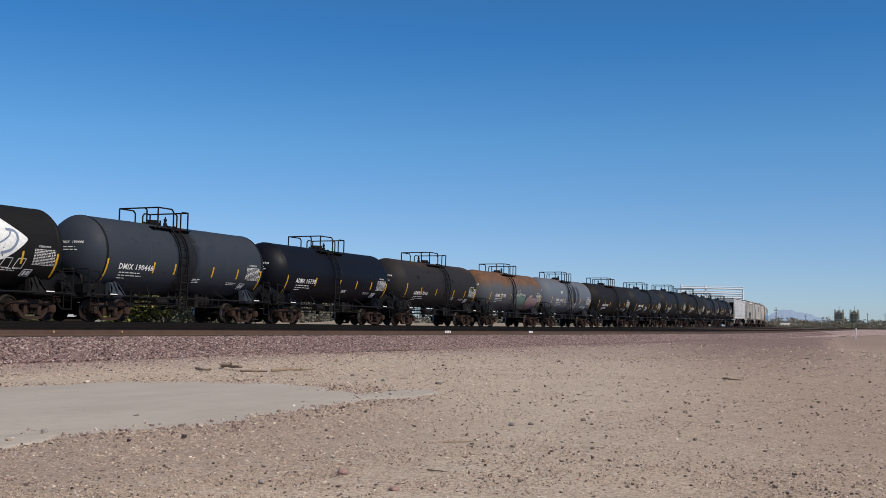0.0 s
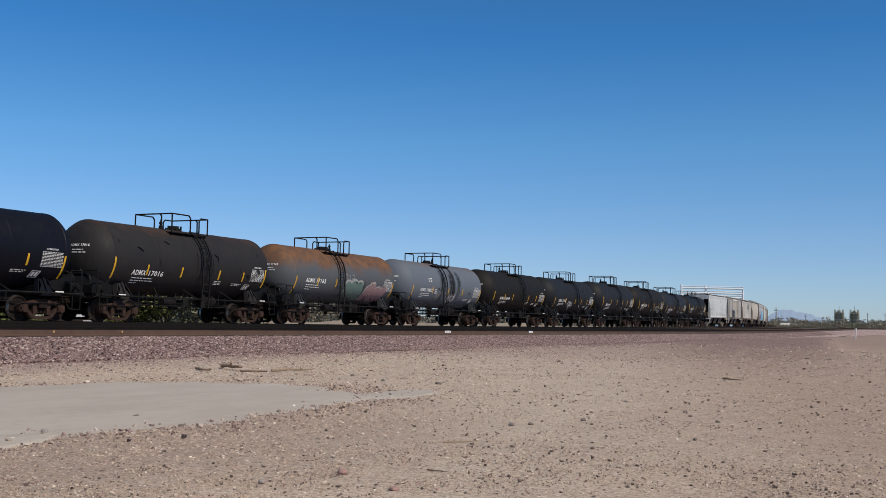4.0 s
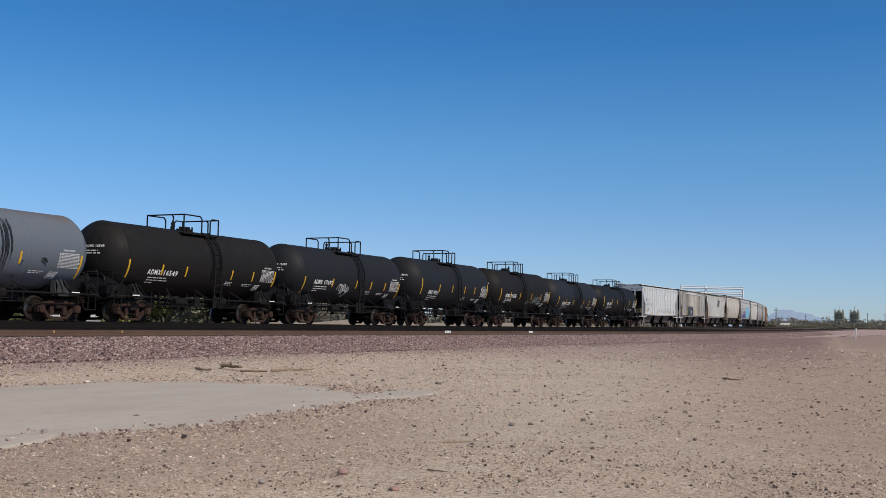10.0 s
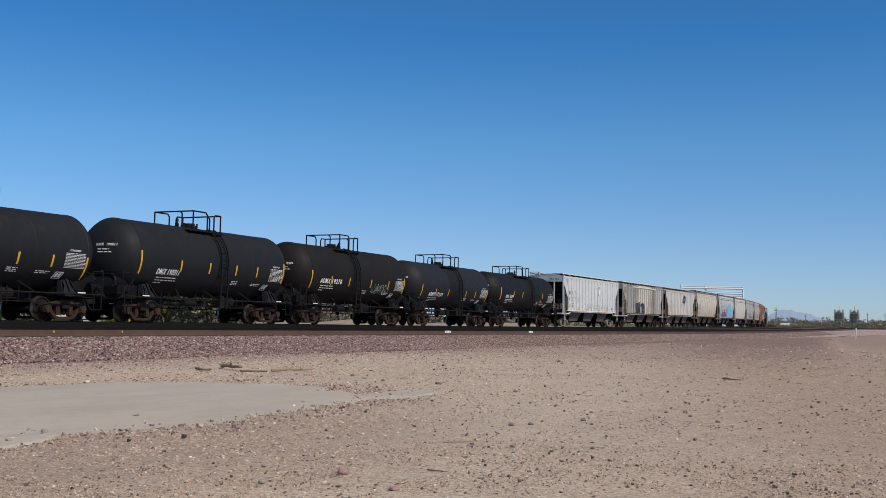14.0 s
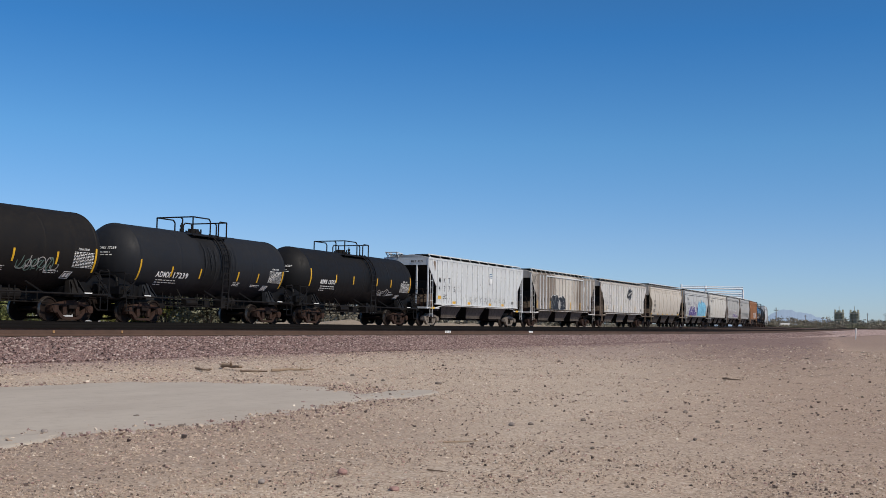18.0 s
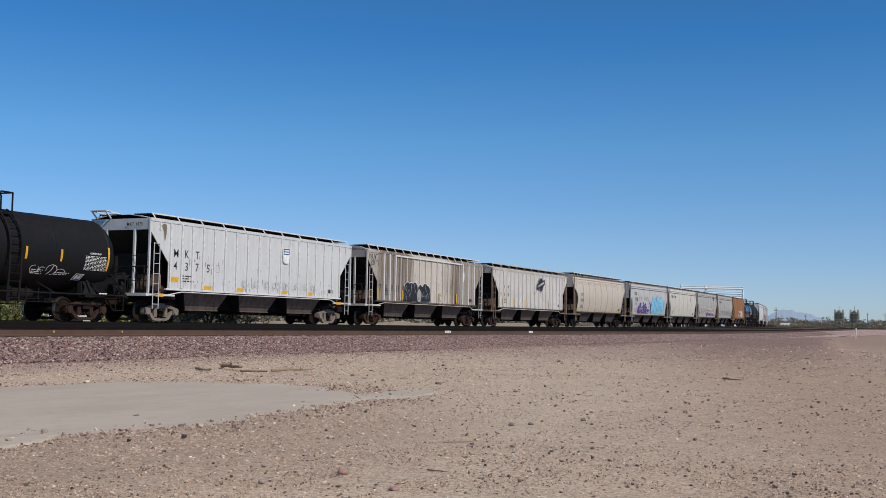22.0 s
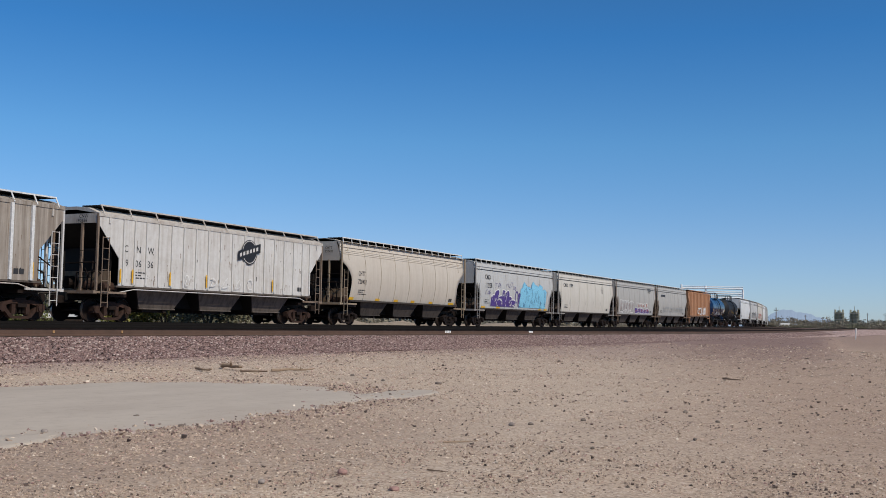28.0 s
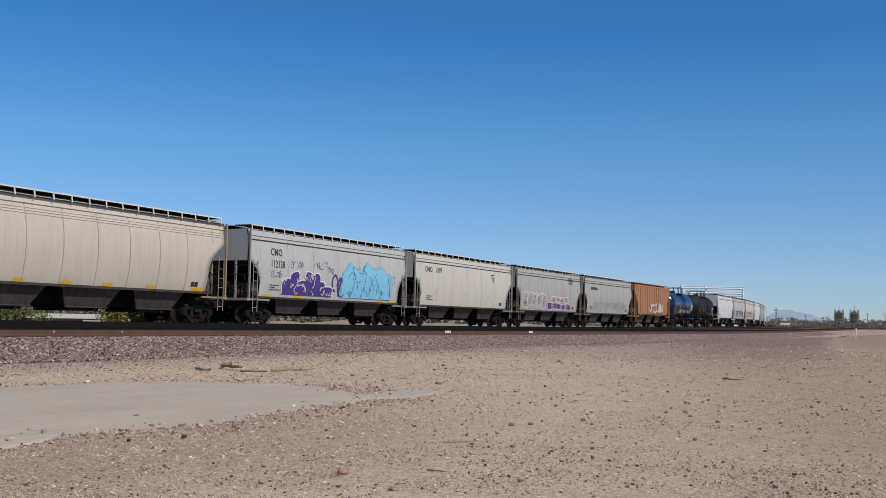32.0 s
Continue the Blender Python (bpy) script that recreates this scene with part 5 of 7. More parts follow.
car = tank_car("glossy black tank car with white lettering", PAINT_GLOSS, -0.65, "ADMX 15730", span=(-4.35, -2.52), base=2.13, top_at=-0.30, stripes=(-2.48, -0.03, 1.73, 3.37), bands=(1.47, 2.47, 2.24), slim=0.959)
run(car, -51.39, 4.45)
car = tank_car("sooty dark tank car with a brownish top", PAINT_TAUPE, 0.42, "ADMX 17016", span=(-4.05, -2.15), base=1.93, valve=-1, top_at=-0.07, stripes=(-3.16, -0.99, 1.62, 3.42), bands=(1.68, 2.63, 2.18), slim=0.962)
scuffs(car, 5, 16)
spill(car, 0.3, 7, 6, 0.5)
run(car, -38.45, 4.45)
car = tank_car("grey tank car with a rusty top and faded graffiti", PAINT_RUSTY, -0.90, "ADMX 17162", saddles=SADDLE_SHADE, span=(-4.25, -2.32), base=2.21, top_at=-0.51, stripes=(-3.07, -1.23, 0.80, 2.59), bands=(1.40, 2.50, 2.27), slim=0.954)
mass_piece(car, side, -0.25, 1.6, 1.22, (2.42, 2.5, 2.44), SPRAY_TEAL, SPRAY_PALE, 0.04, SPRAY_BLACK, 21, thick=0.09)
mass_piece(car, side, 1.85, 4.1, 1.22, (2.3, 2.42, 2.2, 2.28), SPRAY_PINK, SPRAY_PALE, 0.035, SPRAY_BLACK, 22, thick=0.08)
scrawl(car, side, -0.38, 2.45, 0.85, 0.42, SPRAY_PALE, 3, 8)
run(car, -25.38, 4.45)
car = tank_car("blue-grey tank car with black spill streaks", PAINT_GREY, -0.85, "ADMX 16693", saddles=SADDLE_SHADE, size=0.30, span=(-4.11, -2.44), base=2.19, top_at=-0.38, stripes=(-2.33, -0.02, 2.20), bands=(1.54, 2.55, 2.29), slim=0.959)
spill(car, -0.35, 6, 16, 0.8)
spill(car, 1.0, 9, 26, 0.5)
scuffs(car, 8, 7, x1=3.6, z0=1.4, z1=3.0)
scrawl(car, side, -1.9, 1.65, 0.95, 0.7, SPRAY_GREY, 7, 12)
scrawl(car, side, 0.05, 1.42, 0.95, 0.78, SPRAY_WHITE, 8, 10, 0.05)
scrawl(car, side, 0.15, 1.45, 0.85, 0.65, SPRAY_WHITE, 9, 9, 0.04)
part("small_print", lambda bm: small_print(bm, side, -3.0, 3.03, (0.5, 0.4, 0.45), 0.05, 0.1), LETTER, car)
part("stencil_box", lambda bm: [stroke(bm, side, [(-2.14, 2.08), (-1.88, 2.08), (-1.88, 2.37), (-2.14, 2.37)], 0.03, 0.014, True), patch(bm, side, -2.06, -1.96, 2.16, 2.28, 1, 1)], LETTER, car)
run(car, -12.43, 4.45)
car = tank_car("brownish black tank car with white lettering", PAINT_BROWN, 0.43, "ADMX 16549", span=(-3.95, -2.06), base=1.99, valve=-1, top_at=-0.09, stripes=(-3.08, -1.52, 1.74, 3.37), bands=(1.77, 2.57, 2.22), slim=0.972)
run(car, 0.49, 4.45)
car = tank_car("black tank car with a white scrawl", PAINT_CHAR, 0.41, "ADMX 17692", span=(-4.24, -2.36), base=2.13, valve=-1, top_at=-0.05, stripes=(-2.37, 0.14, 1.79, 3.41), bands=(1.47, 2.47, 2.24), slim=0.975)
scrawl(car, side, -1.72, 1.45, 1.0, 0.85, SPRAY_WHITE, 11, 9, 0.045)
scrawl(car, side, -1.55, 1.6, 0.7, 0.7, SPRAY_WHITE, 12, 6, 0.045)
run(car, 13.51, 4.45)
car = tank_car("black tank car with small italic lettering", PAINT_CHAR, 0.20, "DMIX 190011", size=0.34, span=(-4.08, -2.65), base=1.97, slant=0.22, valve=-1, top_at=-0.37, half=0.98, stripes=(-2.60, -0.63, 1.31, 2.95), bands=(1.93, 2.88, 2.38), slim=1.028)
run(car, 26.72, 4.45)
car = tank_car("brownish black tank car with a pale grey scrawl", PAINT_BROWN, -0.62, "ADMX 19276", size=0.345, span=(-4.25, -2.09), base=2.15, top_at=-0.73, half=0.98, stripes=(-3.17, -1.29, 1.13, 3.19), bands=(1.83, 2.76, 2.30), slim=1.020)
scrawl(car, side, 1.3, 1.75, 1.75, 0.6, SPRAY_PALE, 15, 14, 0.04)
scrawl(car, side, 1.35, 1.75, 1.6, 0.55, SPRAY_TEAL, 16, 12, 0.04)
run(car, 39.67, 4.45)
car = tank_car("black tank car with dark streaks round its middle", PAINT_STREAK, 0.33, "ADMX 17239", size=0.37, span=(-4.06, -2.01), base=1.91, valve=-1, top_at=-0.15, stripes=(-3.13, -1.22, 1.54, 3.12), bands=(1.68, 2.67, 2.19), slim=0.959)
spill(car, 0.1, 12, 22, 0.9)
run(car, 52.63, 4.45)
car = tank_car("black tank car with white lettering and a thin tag", PAINT_BLACK, 0.72, "ADMX 15507", size=0.33, span=(-4.25, -2.84), base=2.20, top_at=-0.20, stripes=(-2.83, -1.13, 1.33, 2.88), bands=(2.01, 3.00, 2.52))
scrawl(car, side, 1.65, 1.65, 1.25, 0.45, SPRAY_WHITE, 21, 9, 0.025)
stretch(car, 1.09, 0.943, 4.83)
run(car, 66.00, 4.83)

HOP_WHITE = worn("chalky_white_paint", (0.575, 0.60, 0.615), (0.31, 0.285, 0.255), 0.65, 0.45)
HOP_STAINED = worn("rust_stained_grey_paint", (0.55, 0.52, 0.47), (0.22, 0.15, 0.10), 0.7, 0.6)
nt = HOP_STAINED.node_tree
b = nt.nodes["Principled BSDF"]
col = b.inputs["Base Color"].links[0].from_socket
sep = nt.nodes.new("ShaderNodeSeparateXYZ")
nt.links.new(nt.nodes.new("ShaderNodeTexCoord").outputs["Object"], sep.inputs[0])
wave = noise_at(nt, 1.0, 6, 0.7, stretch=(1.3, 1.0, 0.35))
off_mid = sep.outputs[0]
for op, v in (("SUBTRACT", 8.15), ("ABSOLUTE", 0.0), ("DIVIDE", 4.4)):
    n_ = nt.nodes.new("ShaderNodeMath")
    n_.operation = op
    n_.inputs[1].default_value = v
    nt.links.new(off_mid, n_.inputs[0])
    off_mid = n_.outputs[0]
n_ = nt.nodes.new("ShaderNodeMath")
n_.operation = "MULTIPLY_ADD"
n_.inputs[1].default_value = 0.7
halved = nt.nodes.new("ShaderNodeMath")
halved.operation = "MULTIPLY"
halved.inputs[1].default_value = 0.5
nt.links.new(n_.outputs[0], halved.inputs[0])
nt.links.new(wave, n_.inputs[0])
nt.links.new(off_mid, n_.inputs[2])
sheet = ramp(nt, halved.outputs[0], [(0.42, BLACK), (0.53, (0.95,) * 3), (0.66, (0.95,) * 3)])
frac = nt.nodes.new("ShaderNodeMath")
frac.operation = "DIVIDE"
frac.inputs[1].default_value = 16.35
nt.links.new(sep.outputs[0], frac.inputs[0])
sheet = mix(nt, 1.0, sheet, ramp(nt, frac.outputs[0], [(0.0, (0.35,) * 3), (0.06, (0.4,) * 3), (0.10, (0.95,) * 3), (0.765, WHITE), (0.79, (0.75,) * 3)]), "MULTIPLY")
runs = ramp(nt, noise_at(nt, 1.0, 6, 0.7, stretch=(7.0, 1.0, 0.25)), [(0.30, (0.42,) * 3), (0.6, WHITE)])
col = mix(nt, mix(nt, 1.0, sheet, runs, "MULTIPLY"), col, (0.085, 0.052, 0.03))
nt.links.new(col, b.inputs["Base Color"])
HOP_GREY = worn("weathered_pale_grey_paint", (0.58, 0.575, 0.56), (0.23, 0.18, 0.135), 0.65, 0.7)
HOP_TAN = worn("cream_tan_paint", (0.50, 0.455, 0.395), (0.34, 0.295, 0.245), 0.6, 0.55)
HOP_SILVER = worn("pale_grey_paint", (0.44, 0.45, 0.45), (0.28, 0.255, 0.23), 0.6, 0.5)
HOP_DULL = worn("dull_grey_paint", (0.36, 0.36, 0.35), (0.24, 0.21, 0.185), 0.65, 0.5)
HOP_ORANGE = worn("rusty_orange_paint", (0.36, 0.18, 0.09), (0.22, 0.13, 0.09), 0.75, 0.7)
HOP_PALE = worn("warm_pale_paint", (0.52, 0.50, 0.455), (0.34, 0.30, 0.25), 0.6, 0.45)
HOP_TAN_SEAM = worn("dark_seam_paint", (0.38, 0.33, 0.265), (0.22, 0.18, 0.14), 0.7, 0.6)
RIB_STAIN = worn("stained_rib_paint", (0.50, 0.48, 0.45), (0.22, 0.15, 0.10), 0.7, 0.8)
RUSTY_TAN = worn("grimy_tan_steel", (0.30, 0.24, 0.17), (0.12, 0.085, 0.06), 0.75, 0.8)
RIB_WHITE = plain("white_rib_paint", (0.68, 0.69, 0.69), 0.6)
TRUCK_GREY = worn("pale_grimy_truck", (0.23, 0.20, 0.17), (0.03, 0.02, 0.015), 0.75, 1.0, streak=False)
RUSTY_POST = worn("rusty_post", (0.22, 0.17, 0.13), (0.09, 0.05, 0.03), 0.75, 0.9)



def hop(front, *args, **kw):
    car, face = hopper_car(*args, **kw)
    l = kw.get("l", HL)
    run(car, front + l / 2, l / 2 - 1.42, l / 2)
    return car, face, l


def end_board():
    """The upper panel of a front end, read from ahead of the car."""
    return lambda y, z, lift=0.0: Vector((-0.034, -y, z))


def tabs(car, face, places, w, z0, z1, name="reflective_tab"):
    for x in places:
        part(name, lambda bm: patch(bm, face, x, x + w, z0, z1, 1, 2), YELLOW, car)


def grime_marks(car, face, l, seed, n=14, z0=1.5, z1=2.6, mat=None):
    """Scrapes and rust runs down the sheets."""
    rnd = random.Random(seed)

    def runs(bm):
        for _ in range(n):
            x, z = rnd.uniform(1.6, l - 1.8), rnd.uniform(z0, z1)
            if rnd.random() < 0.3:
                z = z0 + rnd.uniform(0, 0.25)
            d, w = rnd.uniform(0.08, 0.55) * rnd.uniform(0.3, 1.0), rnd.uniform(0.010, 0.032)
            d = min(d, z - 1.47)
            rows = [(bm.verts.new(face(x - w * u, z - d * v, 0.006)), bm.verts.new(face(x + w * u * rnd.uniform(0.6, 1.2), z - d * v, 0.006))) for u, v in ((0.3, 0.0), (1.0, 0.15), (0.6, 0.4), (0.8, 0.6), (0.25, 1.0))]
            for a, c in zip(rows, rows[1:]):
                bm.faces.new((a[0], c[0], c[1], a[1]))
    part("rust_run", runs, mat or RUSTY_POST, car)


car, face, l = hop(73.80, "white ribbed covered hopper with streaked paint", HOP_WHITE, "ribbed", rib_at=(1.29, 2.03, 2.74, 3.49, 4.28, 5.06, 5.92, 6.79, 7.70, 8.58, 9.55, 10.33, 11.13, 11.94, 12.74, 13.55, 14.35, 15.1), stands=11, rib_mat=RIB_WHITE, posts=HOP_WHITE, frame_mat=TRUCK_GREY, sill_mat=RIB_WHITE, edge_mat=RIB_WHITE)
for c, x in zip("MKT", (1.68, 2.40, 3.10)):
    letter_mid(c, 0.49, x, 2.77, face, LETTER_BLACK, car, 0.92)
for c, x in zip("4375", (1.65, 2.39, 3.10, 3.88)):
    letter_mid(c, 0.51, x, 2.23, face, LETTER_BLACK, car, 0.95)
part("faded_box", lambda bm: stroke(bm, face, [(4.44, 2.27), (4.68, 2.27), (4.68, 2.58), (4.44, 2.58)], 0.03, 0.01, True), SPRAY_PALE, car)
tabs(car, face, (3.6, 6.02, 9.62, 12.0), 0.52, 1.46, 1.62)
tabs(car, face, (1.40,), 0.48, 1.72, 1.93)
tabs(car, face, (0.45, 14.9), 0.5, 1.07, 1.2)
front_ = lambda x, z, lift=0.0: Vector((x, -HW - 0.06 - lift, z))
part("shield", lambda bm: blob(bm, front_, [(9.69, 3.05), (9.66, 3.42), (9.62, 3.5), (9.68, 3.72), (9.95, 3.74), (10.22, 3.72), (10.28, 3.5), (10.24, 3.42), (10.21, 3.05), (10.1, 2.97), (9.8, 2.97)], 0.016), LETTER, car, "plain white shield")
part("badge_band", lambda bm: patch(bm, lambda x, z, lift=0: front_(x, z, 0.021), 9.69, 10.21, 3.40, 3.70, 1, 1), SPRAY_NAVY, car)
for k in range(2):
    part("badge_bar", lambda bm: patch(bm, lambda x, z, lift=0: front_(x, z, 0.026), 9.75, 10.15, 3.45 + 0.12 * k, 3.52 + 0.12 * k, 1, 1), LETTER, car)
part("rust_patch", lambda bm: blob(bm, face, spline([(0.72, 4.05), (0.98, 4.1), (1.02, 3.8), (0.92, 3.4), (0.85, 3.75)], 4, True), 0.014), RUSTY_POST, car)
for k in range(8):
    scrawl(car, face, 6.35 + k * 0.85, 1.62, 0.34, 0.42, SPRAY_GREY, 30 + k, 4, 0.016)
    scrawl(car, face, 6.45 + k * 0.85, 1.66, 0.22, 0.3, SPRAY_BLACK, 230 + k, 3, 0.012)
grime_marks(car, face, l, 2, 60, 1.6, 3.0)
grime_marks(car, face, l, 22, 40, 1.55, 2.0, SPRAY_GREY)
for y in (0.55, 1.3):
    part("corner_frame", lambda bm: [bar(bm, (0.05, y, 4.28), (-0.35, y, 4.62), 0.05, 0.05), bar(bm, (-0.35, y, 4.62), (0.55, y, 4.55), 0.05, 0.05), bar(bm, (0.05, y, 4.28), (0.55, y, 4.55), 0.05, 0.05)], HOP_WHITE, car, key=f"{y}")
part("corner_step", lambda bm: box(bm, -0.36, -0.08, 0.5, 1.36, 4.60, 4.64), HOP_WHITE, car)
letter("MKT 4375", 0.2, 0.35, 3.98, end_board(), LETTER_BLACK, car, 0.9, "end_lettering")

car, face, l = hop(91.98, "grey covered hopper stained brown with rust and black graffiti", HOP_STAINED, "ribbed", ribs=11, rib_mat=RIB_STAIN, posts=HOP_GREY, eave=4.22, rise=0.10, rib_span=(4.0, 12.35), edge_mat=RIB_WHITE)
for k in (0, 1, 2):
    for side_x in (1.9 + k * 0.70, 12.9 + k * 0.95):
        part("post_rib", lambda bm: box(bm, side_x - 0.06, side_x + 0.06, -HW - 0.10, -HW - 0.01, 1.44, 4.14), RIB_WHITE, car, key=f"{side_x}")
part("panel_rail", lambda bm: box(bm, 3.3, 12.75, -HW - 0.085, -HW - 0.01, 4.06, 4.15), RIB_WHITE, car)
wide = lambda x, z, lift=0.0: Vector((x, -HW - 0.075 - lift, z))
for c, x in (("7", 1.52), ("6", 2.25), ("9", 2.95), ("8", 3.52), ("5", 3.80)):
    letter_mid(c, 0.54, x, 1.98, face, LETTER_BLACK, car, 0.85)
mass_piece(car, wide, 4.45, 7.9, 1.5, (2.60, 2.58, 2.62, 2.50, 2.60, 2.48), SPRAY_BLACK, SPRAY_WHITE, 0.035, SPRAY_GREY, 41, thick=0.03)
part("graffiti_patch", lambda bm: blob(bm, wide, spline([(6.15, 1.5), (6.1, 2.0), (6.35, 2.25), (6.6, 2.0), (6.55, 1.5)], 4, True), 0.045), SPRAY_PALE, car)
tabs(car, wide, (1.1, 4.12, 9.3, 11.85, 14.78), 0.14, 1.5, 2.1)
part("white_patch", lambda bm: blob(bm, face, spline([(12.85, 3.5), (13.0, 3.7), (13.25, 3.5), (13.2, 3.0), (12.95, 2.95)], 4, True), 0.02), LETTER, car)
scrawl(car, face, 0.15, 3.7, 0.85, 0.35, SPRAY_BLACK, 43, 8, 0.035)
scrawl(car, face, 0.2, 3.3, 0.8, 0.4, SPRAY_BLACK, 44, 9, 0.035)
grime_marks(car, face, l, 5, 110, 1.8, 4.1)
grime_marks(car, face, l, 25, 30, 1.6, 4.1, SPRAY_BLACK)
for c, x in (("U", 1.52), ("P", 2.25)):
    letter_mid(c, 0.4, x, 2.75, face, SPRAY_GREY, car, 0.85)

car, face, l = hop(110.11, "pale grey ribbed covered hopper with a dark emblem", HOP_GREY, "ribbed", rib_at=(1.42, 2.07, 2.77, 3.54, 4.35, 5.13, 5.96, 6.83, 7.70, 8.59, 9.52, 10.31, 11.11, 11.95, 12.78, 13.63, 14.43, 15.1), stands=11, rib_mat=HOP_GREY, end_mat=RIB_STAIN, eave=4.18, rise=0.12, posts=RUSTY_POST, frame_mat=RUST)
for k, c in enumerate("CNW"):
    letter_mid(c, 0.40, 1.586 + k * 0.733, 2.78, face, LETTER_BLACK, car, 0.9)
for k, c in enumerate(("19", "06", "36")):
    letter_mid(c, 0.40, 1.586 + k * 0.733, 2.22, face, LETTER_BLACK, car, 0.9)
ring = [(9.84 + 0.62 * math.cos(a * math.pi / 12), 3.32 + 0.58 * math.sin(a * math.pi / 12)) for a in range(24)]
proud = lambda x, z, lift=0.0: Vector((x, -HW - 0.075 - lift, z))
part("emblem", lambda bm: [blob(bm, proud, ring, 0.0), blob(bm, proud, [(8.95, 2.90), (8.95, 3.33), (10.70, 3.78), (10.70, 3.35)], 0.010)], SPRAY_BLACK, car, "dark round emblem crossed by a bar")
part("emblem_ring", lambda bm: stroke(bm, proud, [(9.84 + 0.54 * math.cos(a * math.pi / 12), 3.33 + 0.52 * math.sin(a * math.pi / 12)) for a in range(24)], 0.035, 0.004, True), HOP_GREY, car)
part("emblem_bars", lambda bm: [patch(bm, lambda x, z, lift=0: proud(x, z + (x - 9.0) * 0.257, 0.018), 9.07 + k * 0.255, 9.22 + k * 0.255, 3.05, 3.22, 1, 1) for k in range(6)], HOP_GREY, car)
tabs(car, proud, (1.2, 1.9, 4.2, 6.65, 11.75), 0.09, 1.55, 2.1)
for k, x in enumerate((5.15, 6.9, 7.7, 8.7, 9.75)):
    scrawl(car, proud, x, 1.55, 0.3, 0.5, SPRAY_WHITE, 60 + k, 2, 0.05)
grime_marks(car, face, l, 7, 60, 1.7, 3.9)
grime_marks(car, face, l, 27, 16, 1.6, 3.6, STEEL_BLACK)
letter("CNW", 0.2, 0.6, 4.02, end_board(), LETTER_BLACK, car, 0.9, "end_lettering")
letter("190636", 0.2, 0.45, 3.85, end_board(), LETTER_BLACK, car, 0.9, "end_lettering")

BOW = dict(bulge=0.26, eave=4.50, sill=1.36, cut=(3.45, 1.2, 2.3), stands=18)
car, face, l = hop(128.50, "cream bow-sided covered hopper with yellow tabs", HOP_TAN, "bowed", l=16.2, ribs=9, rib_mat=HOP_TAN_SEAM, posts=RUSTY_TAN, frame_mat=RUST_DARK, edge_mat=RIB_WHITE, **BOW)
letter("CHTT", 0.36, 1.85, 2.73, face, LETTER_BLACK, car, 0.8)
letter("720432", 0.36, 1.85, 2.28, face, LETTER_BLACK, car, 0.85)
tabs(car, face, (1.15, 4.15, 6.4, 8.6, 11.1), 0.5, 1.38, 1.52)
tabs(car, face, (14.0,), 0.8, 1.38, 1.52)
for k in range(3):
    part("corrugation", lambda bm: rod(bm, face(0.1, 3.86 + 0.1 * k, 0.0), face(l - 0.1, 3.86 + 0.1 * k, 0.0), 0.022, 6), HOP_TAN, car, key=f"c{k}")
letter("CHTT", 0.18, 0.5, 4.1, end_board(), LETTER_BLACK, car, 0.9, "end_lettering")
letter("720432", 0.18, 0.5, 3.9, end_board(), LETTER_BLACK, car, 0.9, "end_lettering")

SMOOTH = dict(eave=4.45, sill=1.3, cut=(2.95, 0.95, 1.9), stands=18)


def eave_line(car, face, l, z=3.98):
    part("eave_seam", lambda bm: bar(bm, face(0.05, z, 0.01), face(l - 0.05, z, 0.01), 0.03, 0.05), LETTER_BLACK, car)


car, face, l = hop(146.50, "pale grey bow-sided hopper with purple and blue graffiti", HOP_SILVER, "bowed", l=16.0, ribs=7, rib_mat=HOP_SILVER, posts=GREY_STEEL, frame_mat=RUST_DARK, edge_mat=RIB_WHITE, **SMOOTH)
eave_line(car, face, l)
letter("CMO", 0.5, 1.75, 3.32, face, LETTER_BLACK, car, 0.85)
letter("112138", 0.5, 1.75, 2.74, face, LETTER_BLACK, car, 0.78)
mass_piece(car, face, 2.9, 7.4, 1.46, (2.25, 2.62, 2.20, 2.66, 2.62, 2.2, 1.95), SPRAY_PURPLE, SPRAY_WHITE, 0.07, SPRAY_WHITE, 51)
mass_piece(car, face, 8.5, 14.0, 1.46, (2.95, 3.30, 3.0, 3.42, 3.15, 3.22, 2.9), SPRAY_SKY, SPRAY_BLUE, 0.06, SPRAY_NAVY, 52, spike=0.16)
for k, (x, z) in enumerate(((9.2, 2.5), (10.6, 2.2), (11.9, 2.7), (13.1, 2.3))):
    scrawl(car, face, x, z, 0.9, 0.7, SPRAY_PALE, 60 + k, 5, 0.05)
scrawl(car, face, 7.5, 1.6, 0.9, 1.0, SPRAY_PURPLE, 53, 5, 0.16)
for k, (x, z, w) in enumerate(((3.5, 2.8, 0.95), (5.7, 2.85, 1.2), (1.8, 2.2, 0.8), (7.0, 2.65, 0.6))):
    scrawl(car, face, x, z, w, 0.4, SPRAY_PURPLE, 90 + k, 10, 0.025)
tabs(car, face, (1.25, 4.0, 12.6, 14.0), 0.7, 1.31, 1.42)
car, face, l = hop(163.65, "pale bow-sided covered hopper with black lettering", HOP_PALE, "bowed", l=16.0, ribs=7, rib_mat=HOP_PALE, posts=GREY_STEEL, frame_mat=RUST_DARK, edge_mat=RIB_WHITE, **SMOOTH)
eave_line(car, face, l)
letter("CMO  1009", 0.46, 1.45, 3.4, face, LETTER_BLACK, car, 1.0)
part("badge", lambda bm: [stroke(bm, face, [(12.1, 3.65), (12.6, 3.65), (12.6, 3.45), (12.1, 3.45), (12.1, 3.65)], 0.05, 0.012), patch(bm, face, 12.2, 12.26, 3.1, 3.4, 1, 1), patch(bm, face, 12.45, 12.51, 3.1, 3.4, 1, 1)], LETTER_BLACK, car)
